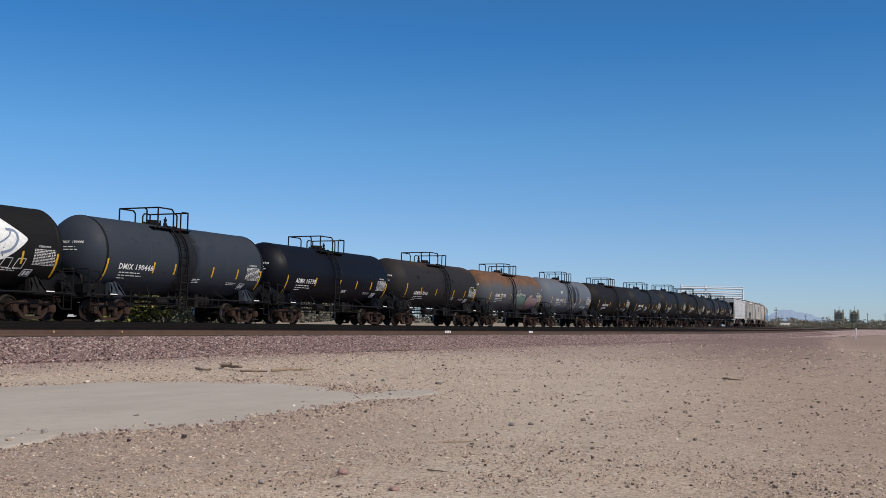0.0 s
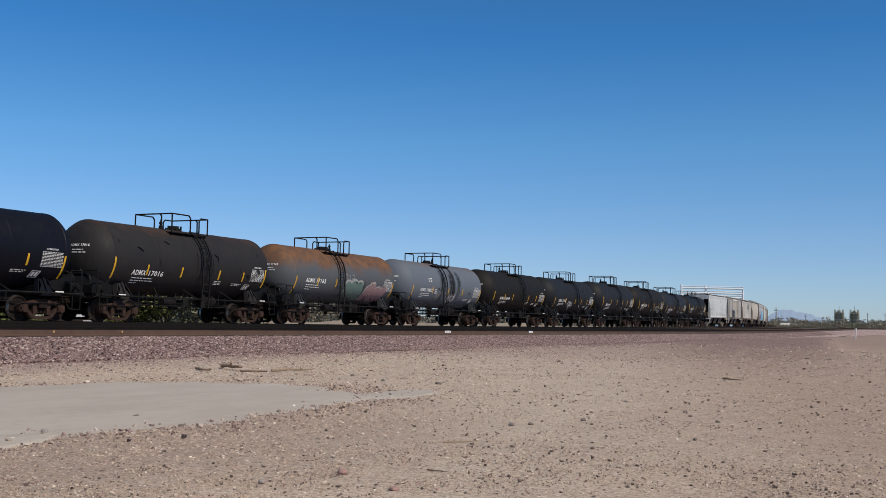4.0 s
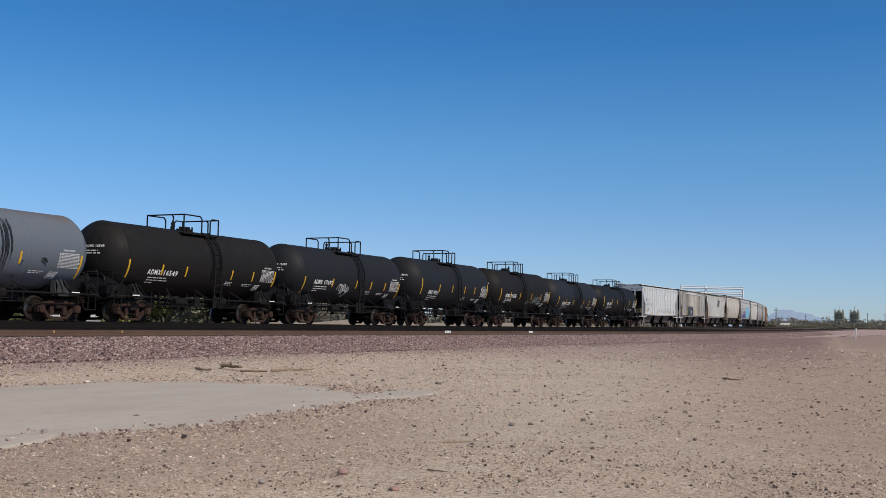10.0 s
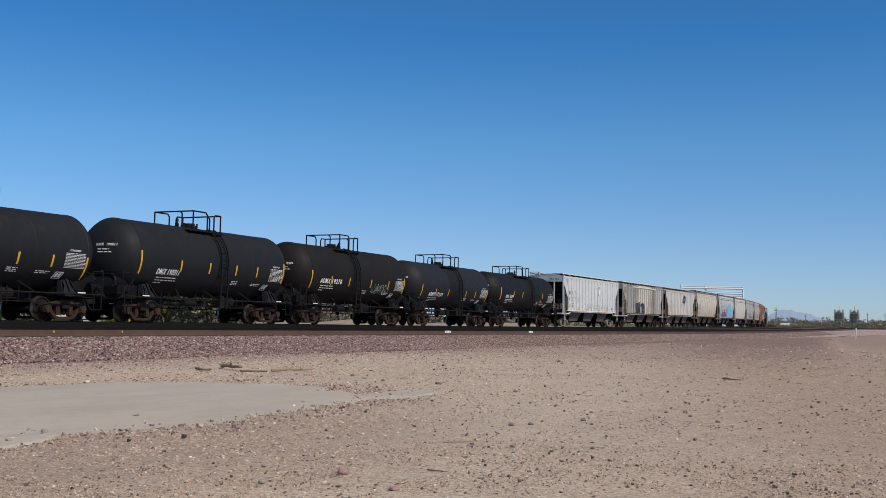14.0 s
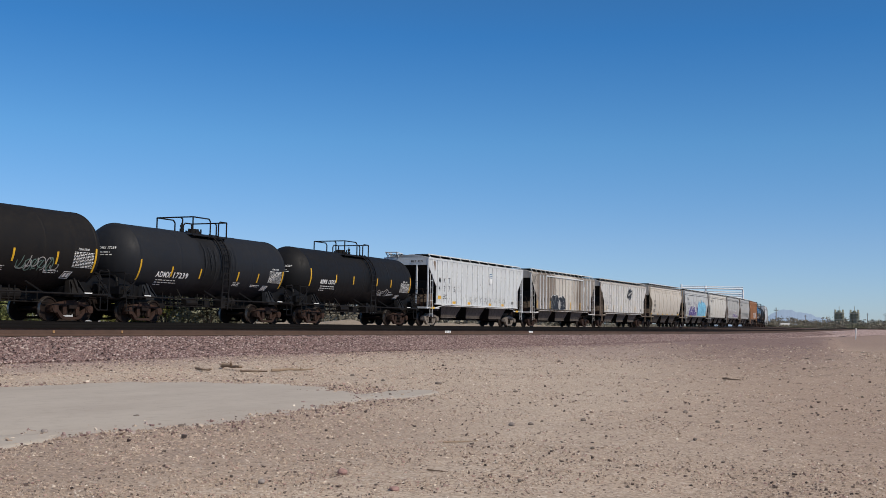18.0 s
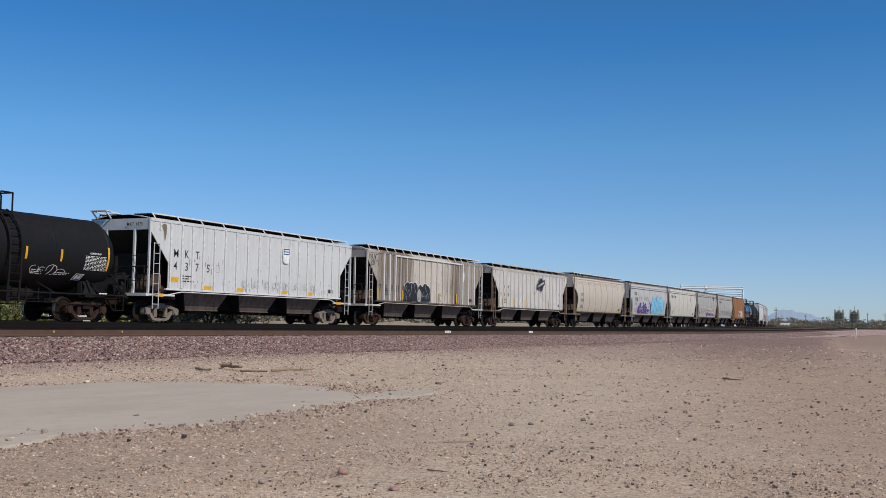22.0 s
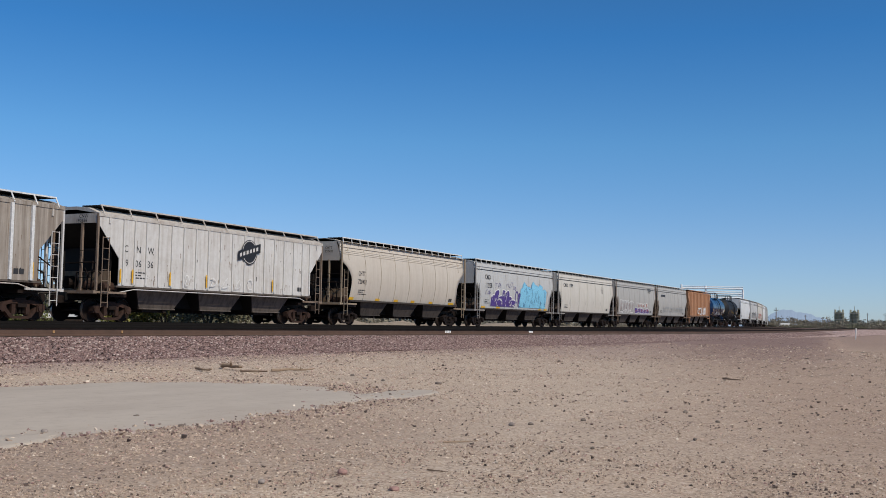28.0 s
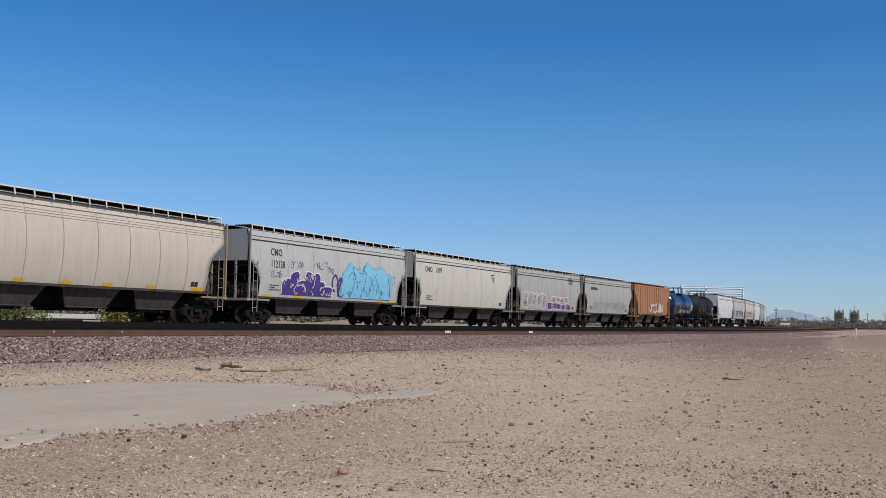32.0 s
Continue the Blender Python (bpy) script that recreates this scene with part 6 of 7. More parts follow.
for k in range(5):
    part("streak", lambda bm: stroke(bm, face, [(3.0 + 2.2 * k, 2.0), (3.1 + 2.2 * k, 2.3)], 0.05, 0.012), SPRAY_GREY, car, key=f"k{k}")
car, face, l = hop(180.65, "dull grey covered hopper with faded graffiti", HOP_DULL, "bowed", l=15.4, ribs=8, rib_mat=HOP_DULL, posts=RUSTY_POST, frame_mat=RUST_DARK, edge_mat=RIB_WHITE, **SMOOTH)
bubble_piece(car, face, 1.4, 6.5, 1.5, 2.7, 5, SPRAY_PALE, SPRAY_WHITE, SPRAY_PINK, 54, jag=0.3)
bubble_piece(car, face, 7.0, 12.5, 1.42, 2.0, 5, SPRAY_PURPLE, SPRAY_WHITE, SPRAY_RED, 55, jag=0.25)
bubble_piece(car, face, 7.8, 12.0, 2.0, 2.5, 4, SPRAY_PALE, SPRAY_WHITE, SPRAY_RED, 56, jag=0.3)
part("small_print", lambda bm: small_print(bm, face, 12.2, 4.0, (1.3, 1.3, 1.0), 0.1, 0.18), LETTER_BLACK, car)
eave_line(car, face, l)
car, face, l = hop(197.05, "grey covered hopper with dark scrawls along its side", HOP_DULL, "bowed", l=15.6, ribs=8, rib_mat=HOP_DULL, posts=RUSTY_POST, frame_mat=RUST_DARK, edge_mat=RIB_WHITE, **SMOOTH)
for k in range(7):
    scrawl(car, face, 3.0 + k * 1.55, 1.65, 1.1, 0.7, SPRAY_GREY, 100 + k, 7, 0.12)
part("small_print", lambda bm: small_print(bm, face, 2.0, 3.4, (2.0,), 0.25, 0.2), LETTER_BLACK, car)
eave_line(car, face, l)
car, face, l = hop(213.75, "rusty orange ribbed covered hopper with white graffiti", HOP_ORANGE, "ribbed", l=15.2, ribs=14, rib_mat=HOP_ORANGE, eave=4.4, frame_mat=RUST_DARK)
for k in range(4):
    scrawl(car, lambda x, z, lift=0.0: Vector((x, -HW - 0.08 - lift, z)), 5.9 + k * 1.4, 1.55, 1.2, 1.1, SPRAY_WHITE, 110 + k, 6, 0.16)
car = tank_car("glossy blue tank car with white scrawls", PAINT_BLUE, 0.0)
for k in range(6):
    scrawl(car, side, -2.5 + k * 0.95, 1.6, 0.8, 0.5, SPRAY_WHITE, 120 + k, 6, 0.08)
run(car, 237.95, 4.45)
car = tank_car("charcoal tank car behind the blue one", PAINT_CHAR, 0.0)
run(car, 253.55, 4.45)
for s, lab, paint, ink in ((262.9, "white covered hopper near the train's end", HOP_WHITE, None), (280.1, "grey covered hopper with black scrawls", HOP_SILVER, SPRAY_BLACK),
                           (297.6, "pale covered hopper with red graffiti", HOP_PALE, SPRAY_RED), (315.1, "pale grey covered hopper on the bend", HOP_WHITE, None),
                           (332.6, "dull grey covered hopper on the bend", HOP_DULL, None), (350.1, "white covered hopper on the far bend", HOP_WHITE, None)):
    car, face, l = hop(s, lab, paint, "bowed", l=15.9, ribs=8, rib_mat=paint, frame_mat=RUST_DARK, **SMOOTH)
    eave_line(car, face, l)
    if ink:
        for k in range(5):
            scrawl(car, face, 3.0 + k * 2.0, 1.6, 1.6, 1.0, ink, 130 + k, 6, 0.14)


# ---- foreground: caked mud, stones, sticks ----
MUD = material("caked_grey_mud", 0.9)
m, nt, b = MUD
col = mix(nt, ramp(nt, noise_at(nt, 0.7, 6, stretch=(1, 2.2, 1)), [(0.35, BLACK), (0.68, WHITE)]), (0.40, 0.345, 0.29), (0.47, 0.415, 0.35))
col = mix(nt, ramp(nt, noise_at(nt, 9.0, 8), [(0.5, BLACK), (0.8, (0.5,) * 3)]), col, (0.31, 0.26, 0.21))
col = mix(nt, ramp(nt, noise_at(nt, 55.0, 3), [(0.66, BLACK), (0.72, (0.6,) * 3)]), col, (0.16, 0.13, 0.11))
nt.links.new(col, b.inputs["Base Color"])
bump(nt, b, noise_at(nt, 6.0, 8), 0.12, 0.02)
MUD = m


def mud_edge(theta):
    """How far the rim of a dried pool lies out: a squarish oval with lobes."""
    base = (abs(math.cos(theta)) ** 2.5 + abs(math.sin(theta)) ** 2.5) ** (-1 / 2.5)
    return base * (1.0 + 0.03 * math.sin(3 * theta + 0.6) + 0.025 * math.sin(7 * theta + 2.0) + 0.02 * math.sin(17 * theta) + 0.015 * math.sin(41 * theta + 1.0))


def pool(cx, cy, long, wide, turn, tongue, n=520):
    """A thin crust over the dirt with a ragged rim."""
    bm = bmesh.new()
    ct, st = math.cos(turn), math.sin(turn)
    rings = []
    for k, (u, z) in enumerate(((0.0, 0.010), (0.35, 0.011), (0.7, 0.010), (0.93, 0.008), (1.0, -0.004))):
        ring = []
        for j in range(n):
            t = 2 * math.pi * j / n
            e = mud_edge(t) * (1 + tongue * math.exp(-(((t + math.pi) % (2 * math.pi) - math.pi) / 0.22) ** 2))
            jag = 1 + (0.035 * noise.noise(Vector((math.cos(t) * 9, math.sin(t) * 9, 2.0))) + 0.03 * noise.noise(Vector((math.cos(t) * 31, math.sin(t) * 31, 5.0)))) * (0.4 if u < 0.95 else 1.0)
            x, y = u * e * jag * long * math.cos(t), u * e * jag * wide * math.sin(t)
            ring.append(bm.verts.new((cx + x * ct - y * st, cy + x * st + y * ct, z)))
        rings.append(ring)
    for a, c in zip(rings, rings[1:]):
        for j in range(n):
            f = [a[j], c[j], c[(j + 1) % n], a[(j + 1) % n]]
            bm.faces.new(f)
    bmesh.ops.remove_doubles(bm, verts=bm.verts, dist=1e-5)
    bmesh.ops.recalc_face_normals(bm, faces=bm.faces)
    me = bpy.data.meshes.new("mud_patch")
    bm.to_mesh(me)
    bm.free()
    me.materials.append(MUD)
    for p in me.polygons:
        p.use_smooth = True
    return tagged(new("mud_patch", me), "smooth grey dried mud crust on the dirt", "mud patch", kind="structure")


pool(6.25, 6.12, 3.1, 1.85, radians(1), 0.0)
pool(8.75, 4.58, 0.75, 0.26, radians(6), 0.0)
pool(3.75, 4.42, 0.8, 0.22, radians(8), 0.0)

m, nt, b = material("mixed_gravel", 0.9)
gi = nt.nodes.new("ShaderNodeNewGeometry")
col = ramp(nt, gi.outputs["Random Per Island"], [(0.0, (0.08, 0.06, 0.052)), (0.10, (0.20, 0.148, 0.12)), (0.22, (0.40, 0.305, 0.235)), (0.7, (0.53, 0.42, 0.325)), (0.8, (0.40, 0.25, 0.22)), (0.88, (0.60, 0.49, 0.39)), (1.0, (0.72, 0.63, 0.53))])
nt.links.new(col, b.inputs["Base Color"])
GRAVEL = m

ROCK_V = np.array([(x, y, z) for x in (-1, 1) for y in (-1, 1) for z in (-1, 1)], float)
ROCK_F = np.array([(0, 1, 3), (0, 3, 2), (4, 6, 7), (4, 7, 5), (0, 4, 5), (0, 5, 1), (2, 3, 7), (2, 7, 6), (0, 2, 6), (0, 6, 4), (1, 5, 7), (1, 7, 3)])


CHIP_V = np.array([(-1.0, -1.0, -0.5), (1.0, -0.9, -0.5), (0.9, 1.0, -0.5), (-0.9, 0.9, -0.5), (0, 0, 1.0)]) * 1.25
CHIP_F = np.array([(0, 1, 4), (1, 2, 4), (2, 3, 4), (3, 0, 4)])


def stones(name, places, sizes, mat, seed, label, category, chips=False):
    """Many small angular stones as one mesh."""
    rng = np.random.RandomState(seed)
    n = len(places)
    shape, faces = (CHIP_V, CHIP_F) if chips else (ROCK_V, ROCK_F)
    v = np.repeat(shape[None], n, 0) * 0.62
    v += rng.uniform(-0.38, 0.38, v.shape)
    a = rng.uniform(0, 2 * np.pi, n)
    v *= np.stack([rng.uniform(0.7, 1.35, n), rng.uniform(0.6, 1.1, n), rng.uniform(0.4, 0.85, n)], 1)[:, None, :]
    tilt = rng.uniform(-0.7, 0.7, n)
    y, z = v[:, :, 1] * np.cos(tilt)[:, None] - v[:, :, 2] * np.sin(tilt)[:, None], v[:, :, 1] * np.sin(tilt)[:, None] + v[:, :, 2] * np.cos(tilt)[:, None]
    x = v[:, :, 0]
    v = np.stack([x * np.cos(a)[:, None] - y * np.sin(a)[:, None], x * np.sin(a)[:, None] + y * np.cos(a)[:, None], z], 2)
    v = v * sizes[:, None, None] + places[:, None, :]
    f = (faces[None] + len(shape) * np.arange(n)[:, None, None]).reshape(-1, 3)
    me = bpy.data.meshes.new(name)
    me.from_pydata(v.reshape(-1, 3).tolist(), [], f.tolist())
    me.materials.append(mat)
    return tagged(new(name, me), label, category, kind="stuff")


def scatter_gravel():
    rng = np.random.RandomState(5)
    n = 520000
    d = 3.1 * (36 / 3.1) ** (rng.rand(n) ** 0.80)
    a = TURN + rng.uniform(-0.44, 0.44, n)
    x, y = d * np.cos(a), d * np.sin(a)
    size = 0.0019 * np.exp(rng.exponential(0.40, n)) * (0.62 + d * 0.10)
    size = np.minimum(size * np.where(a > TURN, 1.1, 0.95), 0.0035 + 0.00095 * d)
    drift = np.array([noise.noise(Vector((p * 0.55, q * 0.9, 6.0))) + 0.6 * noise.noise(Vector((p * 1.9, q * 2.6, 2.0))) for p, q in zip(x, y)])
    lie = rng.rand(n) < np.clip(0.60 + 0.7 * drift, 0.25, 1.0)      # gravel gathers in drifts between bare patches
    x, y, a, size = x[lie], y[lie], a[lie], size[lie]
    n = len(x)
    z = np.array([ground_height(p, q) for p, q in zip(x, y)]) + size * 0.25
    pool_part = np.abs((x - 6.25) / 3.05) ** 2.5 + np.abs((y - 6.12) / 1.8) ** 2.5
    keep = ((pool_part > 1.03) | ((pool_part > 0.7) & (rng.rand(n) < 0.3)) | (rng.rand(n) < 0.03)) & (y < 12.0) & ((a > TURN - 0.02 + rng.normal(0, 0.12, n)) | (rng.rand(n) < 0.5)) & ((np.hypot((x - 8.75) / 0.7, (y - 4.58) / 0.25) > 1) | (rng.rand(n) < 0.3)) & ((np.hypot((x - 3.75) / 0.75, (y - 4.42) / 0.2) > 1) | (rng.rand(n) < 0.15))
    keep &= (a < 0.66 + rng.normal(0, 0.08, n)) | (rng.rand(n) < 0.75)
    near = keep & (np.hypot(x, y) < 5.2 + rng.normal(0, 0.8, n))
    stones("gravel", np.stack([x, y, z], 1)[near], size[near] * 0.9, GRAVEL, 6, "loose tan and dark gravel on the dirt", "gravel")
    keep &= ~near
    stones("far_gravel", np.stack([x, y, z], 1)[keep], size[keep], GRAVEL, 7, "finer spread of tan gravel further over the dirt", "gravel", True)


scatter_gravel()


def dark_clods():
    """Dark stones and clods, singly and in little heaps, over the open dirt."""
    rng = np.random.RandomState(31)
    heaps = np.stack([4.0 * (30 / 4.0) ** rng.rand(90), TURN + rng.uniform(-0.42, 0.40, 90)], 1)
    pick = heaps[rng.randint(0, 90, 1400)]
    d = pick[:, 0] * (1 + rng.normal(0, 0.05, 1400))
    a = pick[:, 1] + rng.normal(0, 0.02, 1400)
    lone = 3.2 * (30 / 3.2) ** rng.rand(2600)
    d, a = np.concatenate([d, lone]), np.concatenate([a, TURN + 0.44 - 0.88 * rng.rand(2600) ** 1.25])
    x, y = d * np.cos(a), d * np.sin(a)
    keep = (np.abs((x - 6.25) / 3.1) ** 2.5 + np.abs((y - 6.12) / 1.85) ** 2.5 > 1.05) & (y < 11.0)
    x, y, d = x[keep], y[keep], d[keep]
    size = np.minimum(0.0045 + 0.0011 * d, 0.0034 * np.exp(rng.exponential(0.42, len(x))) * (0.7 + 0.05 * d))
    z = np.array([ground_height(p, q) for p, q in zip(x, y)]) + size * 0.3
    stones("dark_stones", np.stack([x, y, z], 1), size, CLOD, 32, "dark reddish-brown stones scattered over the dirt", "stones")


m, nt, b = material("dark_brown_stone", 0.92)
gi = nt.nodes.new("ShaderNodeNewGeometry")
col = ramp(nt, gi.outputs["Random Per Island"], [(0.0, (0.045, 0.034, 0.03)), (0.5, (0.13, 0.092, 0.078)), (0.85, (0.22, 0.155, 0.13)), (1.0, (0.36, 0.27, 0.22))])
nt.links.new(mix(nt, ramp(nt, noise_at(nt, 60.0, 4), [(0.45, BLACK), (0.75, (0.5,) * 3)]), col, (0.30, 0.23, 0.17)), b.inputs["Base Color"])
CLOD = m
dark_clods()


def rim_gravel():
    """Coarser grey and pinkish grit along the ragged rim of the dried mud."""
    rng = np.random.RandomState(15)
    n = 12000
    t = rng.uniform(0, 2 * np.pi, n)
    e = np.array([mud_edge(a) for a in t]) * (1.0 + rng.normal(0.05, 0.09, n))
    x, y = 6.25 + 3.1 * e * np.cos(t), 6.12 + 1.85 * e * np.sin(t)
    near = (y < 6.0) | (rng.rand(n) < 0.35)
    x, y = x[near], y[near]
    size = np.minimum(0.018, 0.0031 * np.exp(rng.exponential(0.42, len(x))))
    pts, half_ = np.stack([x, y, 0.004 + size * 0.3], 1), len(x) // 2
    stones("rim_gravel", pts[:half_], size[:half_], GRAVEL, 16, "tan and dark grit round the dried mud", "gravel")
    stones("rim_grit", pts[half_:], size[half_:] * 0.85, BALLAST_STONE, 17, "grey and pinkish grit round the dried mud", "gravel")


rim_gravel()


def scatter_ballast():
    rng = np.random.RandomState(8)
    n1, n2 = 46000, 20000
    s = np.concatenate([rng.uniform(8, 34, n1), 34 + 90 * rng.rand(n2) ** 1.4])
    u = rng.rand(n1 + n2)
    y = 11.75 + 1.75 * u
    z = np.interp(y, [11.7, 12.0, 13.35, 13.6], [0.0, 0.02, RAIL - 0.20, RAIL - 0.19])
    pts = np.array([tuple(along(p, q, r)) for p, q, r in zip(s, y, z)])
    size = rng.uniform(0.012, 0.028, n1 + n2)
    pts[:, 2] += size * 0.4
    near = s < 24
    stones("ballast_stones", pts[near], size[near], BALLAST_STONE, 9, "pinkish grey crushed ballast stones", "ballast")
    stones("far_ballast_stones", pts[~near], size[~near], BALLAST_STONE, 19, "pinkish grey crushed ballast further along the bed", "ballast", True)
    # the thinning foot of the bed
    n = 15000
    x = 9 + 40 * rng.rand(n) ** 1.3
    y = 11.9 - rng.exponential(0.75, n)
    keep = y > 8.0
    x, y = x[keep], y[keep]
    size = np.minimum(0.02, 0.007 * np.exp(rng.exponential(0.35, len(x))))
    z = np.array([ground_height(p, q) for p, q in zip(x, y)]) + size * 0.3
    stones("foot_ballast", np.stack([x, y, z], 1), size, BALLAST_STONE, 12, "thin pink ballast at the foot of the bed", "ballast", True)
    # strays rolled out over the dirt
    n = 16000
    x = 17 + 60 * rng.rand(n) ** 1.5
    y = 2.5 + 9.3 * rng.rand(n) ** 0.8
    keep = ((x + rng.normal(0, 2.0, n) > 21) & (y - 0.105 * x + rng.normal(0, 0.3, n) > -0.7)) | (y + rng.normal(0, 0.5, n) > 11.2)
    x, y = x[keep], y[keep]
    size = 0.0062 * np.exp(rng.exponential(0.38, len(x)))
    size = np.minimum(size, 0.02)
    z = np.array([ground_height(p, q) for p, q in zip(x, y)]) + size * 0.3
    stones("stray_ballast", np.stack([x, y, z], 1), size, BALLAST_STONE, 10, "stray ballast stones over the dirt", "ballast", True)


scatter_ballast()

ROCK_PINK = plain("pink_rock", (0.36, 0.22, 0.19), 0.9)
ROCK_DARK = plain("dark_rock", (0.19, 0.155, 0.13), 0.9)
ROCK_PALE = plain("pale_rock", (0.52, 0.45, 0.37), 0.9)
ROCK_GREY = plain("grey_rock", (0.31, 0.265, 0.235), 0.9)


def rock(x, y, r, mat, seed, label):
    rnd = random.Random(seed)
    bm = bmesh.new()
    bmesh.ops.create_icosphere(bm, subdivisions=2, radius=r * 0.75)
    sx, sy, sz = rnd.uniform(0.9, 1.4), rnd.uniform(0.7, 1.0), rnd.uniform(0.5, 0.8)
    for v in bm.verts:
        k = 1 + 0.35 * noise.noise(v.co / r * 1.1 + Vector((seed * 3.1, 0, 0)))
        v.co = Vector((v.co.x * sx * k, v.co.y * sy * k, v.co.z * sz * k))
    me = bpy.data.meshes.new("rock")
    bm.to_mesh(me)
    bm.free()
    me.materials.append(mat)
    ob = new("rock", me)
    ob.location = (x, y, ground_height(x, y) + r * sz * 0.45)
    ob.rotation_euler = (0, 0, rnd.uniform(0, 6))
    return tagged(ob, label, "rock", "loose rocks")


for k, (x, y, r, mat, lab) in enumerate((
        (3.94, 2.32, 0.030, ROCK_PINK, "pinkish rock lying on the dirt"), (3.69, 1.94, 0.027, ROCK_PINK, "reddish flat rock on the dirt"), (3.58, 2.47, 0.022, ROCK_GREY, "grey rock half sunk in dirt"),
        (6.52, 2.59, 0.045, ROCK_GREY, "grey rock among pebbles"), (6.62, 2.50, 0.030, ROCK_DARK, "dark rock among pebbles"), (10.56, 5.05, 0.055, ROCK_DARK, "dark rock beside the dried mud"),
        (4.12, 1.6, 0.022, ROCK_DARK, "dark rock near a twig"), (5.62, 4.88, 0.040, ROCK_DARK, "dark stone on the dried mud"), (5.31, 4.26, 0.035, ROCK_DARK, "dark stone at the mud's rim"),
        (4.55, 4.6, 0.045, ROCK_GREY, "grey stone at the mud's rim"), (5.0, 2.35, 0.020, ROCK_PALE, "pale stone on the dirt"), (4.6, 1.9, 0.018, ROCK_PALE, "pale stone on the dirt"),
        (5.4, 1.7, 0.020, ROCK_DARK, "dark stone on the dirt"), (6.2, 1.35, 0.026, ROCK_DARK, "dark stone on the dirt"), (7.6, 1.5, 0.030, ROCK_DARK, "dark stone on the dirt"),
        (8.4, 1.9, 0.035, ROCK_DARK, "dark stone on the dirt"), (7.1, 2.3, 0.03, ROCK_DARK, "dark stone on the dirt"), (9.2, 2.6, 0.032, ROCK_GREY, "grey stone on the dirt"),
        (5.2, 1.0, 0.018, ROCK_DARK, "dark stone on the dirt"), (6.0, 0.9, 0.022, ROCK_PALE, "pale stone on the dirt"), (11.4, 6.6, 0.05, ROCK_DARK, "dark stone behind the dried mud"),
        (11.0, 6.2, 0.045, ROCK_GREY, "grey stone behind the dried mud"), (10.7, 5.8, 0.04, ROCK_DARK, "dark stone behind the dried mud"), (9.9, 3.9, 0.035, ROCK_DARK, "dark stone on the dirt"))):
    rock(x, y, r if k < 3 else r * 0.72, mat, k + 1, lab)

WOOD = worn("weathered_driftwood", (0.30, 0.22, 0.15), (0.13, 0.09, 0.065), 0.9, 0.8)


def stick(x0, y0, x1, y1, r, label, forks=1, seed=0):
    """A crooked, tapering piece of wood with stubs of side branches."""
    rnd = random.Random(seed)
    ob = thing("stick", label, "stick", "driftwood")
    r *= 0.65
    a, c = Vector((x0, y0, ground_height(x0, y0) + r * 1.2)), Vector((x1, y1, ground_height(x1, y1) + r * 1.5))

    def wood(bm):
        pts = [a.lerp(c, k / 5) + Vector((rnd.uniform(-1, 1), rnd.uniform(-1, 1), abs(rnd.uniform(0, 0.6)))) * r * 1.3 for k in range(6)]
        for k in range(5):
            rod(bm, pts[k], pts[k + 1], r * (1 - 0.13 * k), 7)
        return pts
    part("stem", wood, WOOD, ob)
    for k in range(forks):
        p = a.lerp(c, rnd.uniform(0.2, 0.8))
        q = p + Vector((rnd.uniform(-1, 1), rnd.uniform(-1, 1), rnd.uniform(0.0, 0.25))).normalized() * (c - a).length * 0.25
        part("side_branch", lambda bm: rod(bm, p, q, r * 0.5, 6), WOOD, ob)
    return ob


stick(11.17, 8.73, 10.95, 8.37, 0.028, "weathered grey branch on the dirt", 2, 1)
stick(11.85, 8.85, 11.55, 8.35, 0.045, "thick splintered piece of driftwood", 3, 2)
stick(11.35, 8.2, 11.3, 7.75, 0.02, "thin weathered branch on the dirt", 2, 3)
stick(11.5, 7.85, 11.98, 7.5, 0.03, "brown splintered stick beside the mud", 2, 4)
stick(13.64, 2.62, 13.47, 2.4, 0.022, "dark stick on the dirt", 0, 5)
stick(4.24, 2.07, 4.19, 1.96, 0.006, "small brown twig on the dirt", 0, 6)
stick(5.3, 2.5, 5.45, 2.36, 0.006, "pale thin twig on the dirt", 1, 7)

# ---- marks on the near rail ----
DAB = plain("faded_orange_dab", (0.42, 0.24, 0.10), 0.7)
for s, mat in ((14.34, DAB), (16.07, DAB)):
    tagged(part("rail_marker", lambda bm: box(bm, s - 0.02, s + 0.02, TRACKS[0] - 0.78, TRACKS[0] - 0.768, RAIL - 0.13, RAIL - 0.08), mat, None), "small orange paint dab on the rail", "paint mark")
for s in (30.5, 37.8):
    def stencil_bars(bm):
        for k in range(4):
            box(bm, s + k * 0.11, s + k * 0.11 + 0.08, TRACKS[0] - 0.772, TRACKS[0] - 0.766, RAIL - 0.13, RAIL - 0.06)
    tagged(part("rail_stencil", stencil_bars, LETTER, None), "white stencilled mark on the rail's web", "paint mark")

# ---- pale boards left between the tracks ----
BOARD = worn("bleached_board", (0.62, 0.58, 0.52), (0.36, 0.31, 0.26), 0.85, 0.6)
for x, y, l_, a_ in ((44.8, 15.3, 0.55, 4), (68.2, 18.3, 0.9, -12), (101.6, 23.3, 1.6, 3), (112.0, 23.4, 1.2, -5)):
    spot = along(x, y, RAIL - 0.2)
    tagged(part("board", lambda bm: prism_x(bm, [(-0.12, 0.0), (0.12, 0.0), (0.11, 0.05), (-0.11, 0.055)], -l_ / 2, l_ / 2), BOARD, None, at=spot, turn=(0, 0, radians(a_))), "bleached board lying on the ballast", "board", "boards on the ballast")

# ---- the marker post and what stands beyond the tracks ----
WHITE_PAINT = worn("white_steel_paint", (0.74, 0.74, 0.73), (0.45, 0.40, 0.34), 0.6, 0.5)
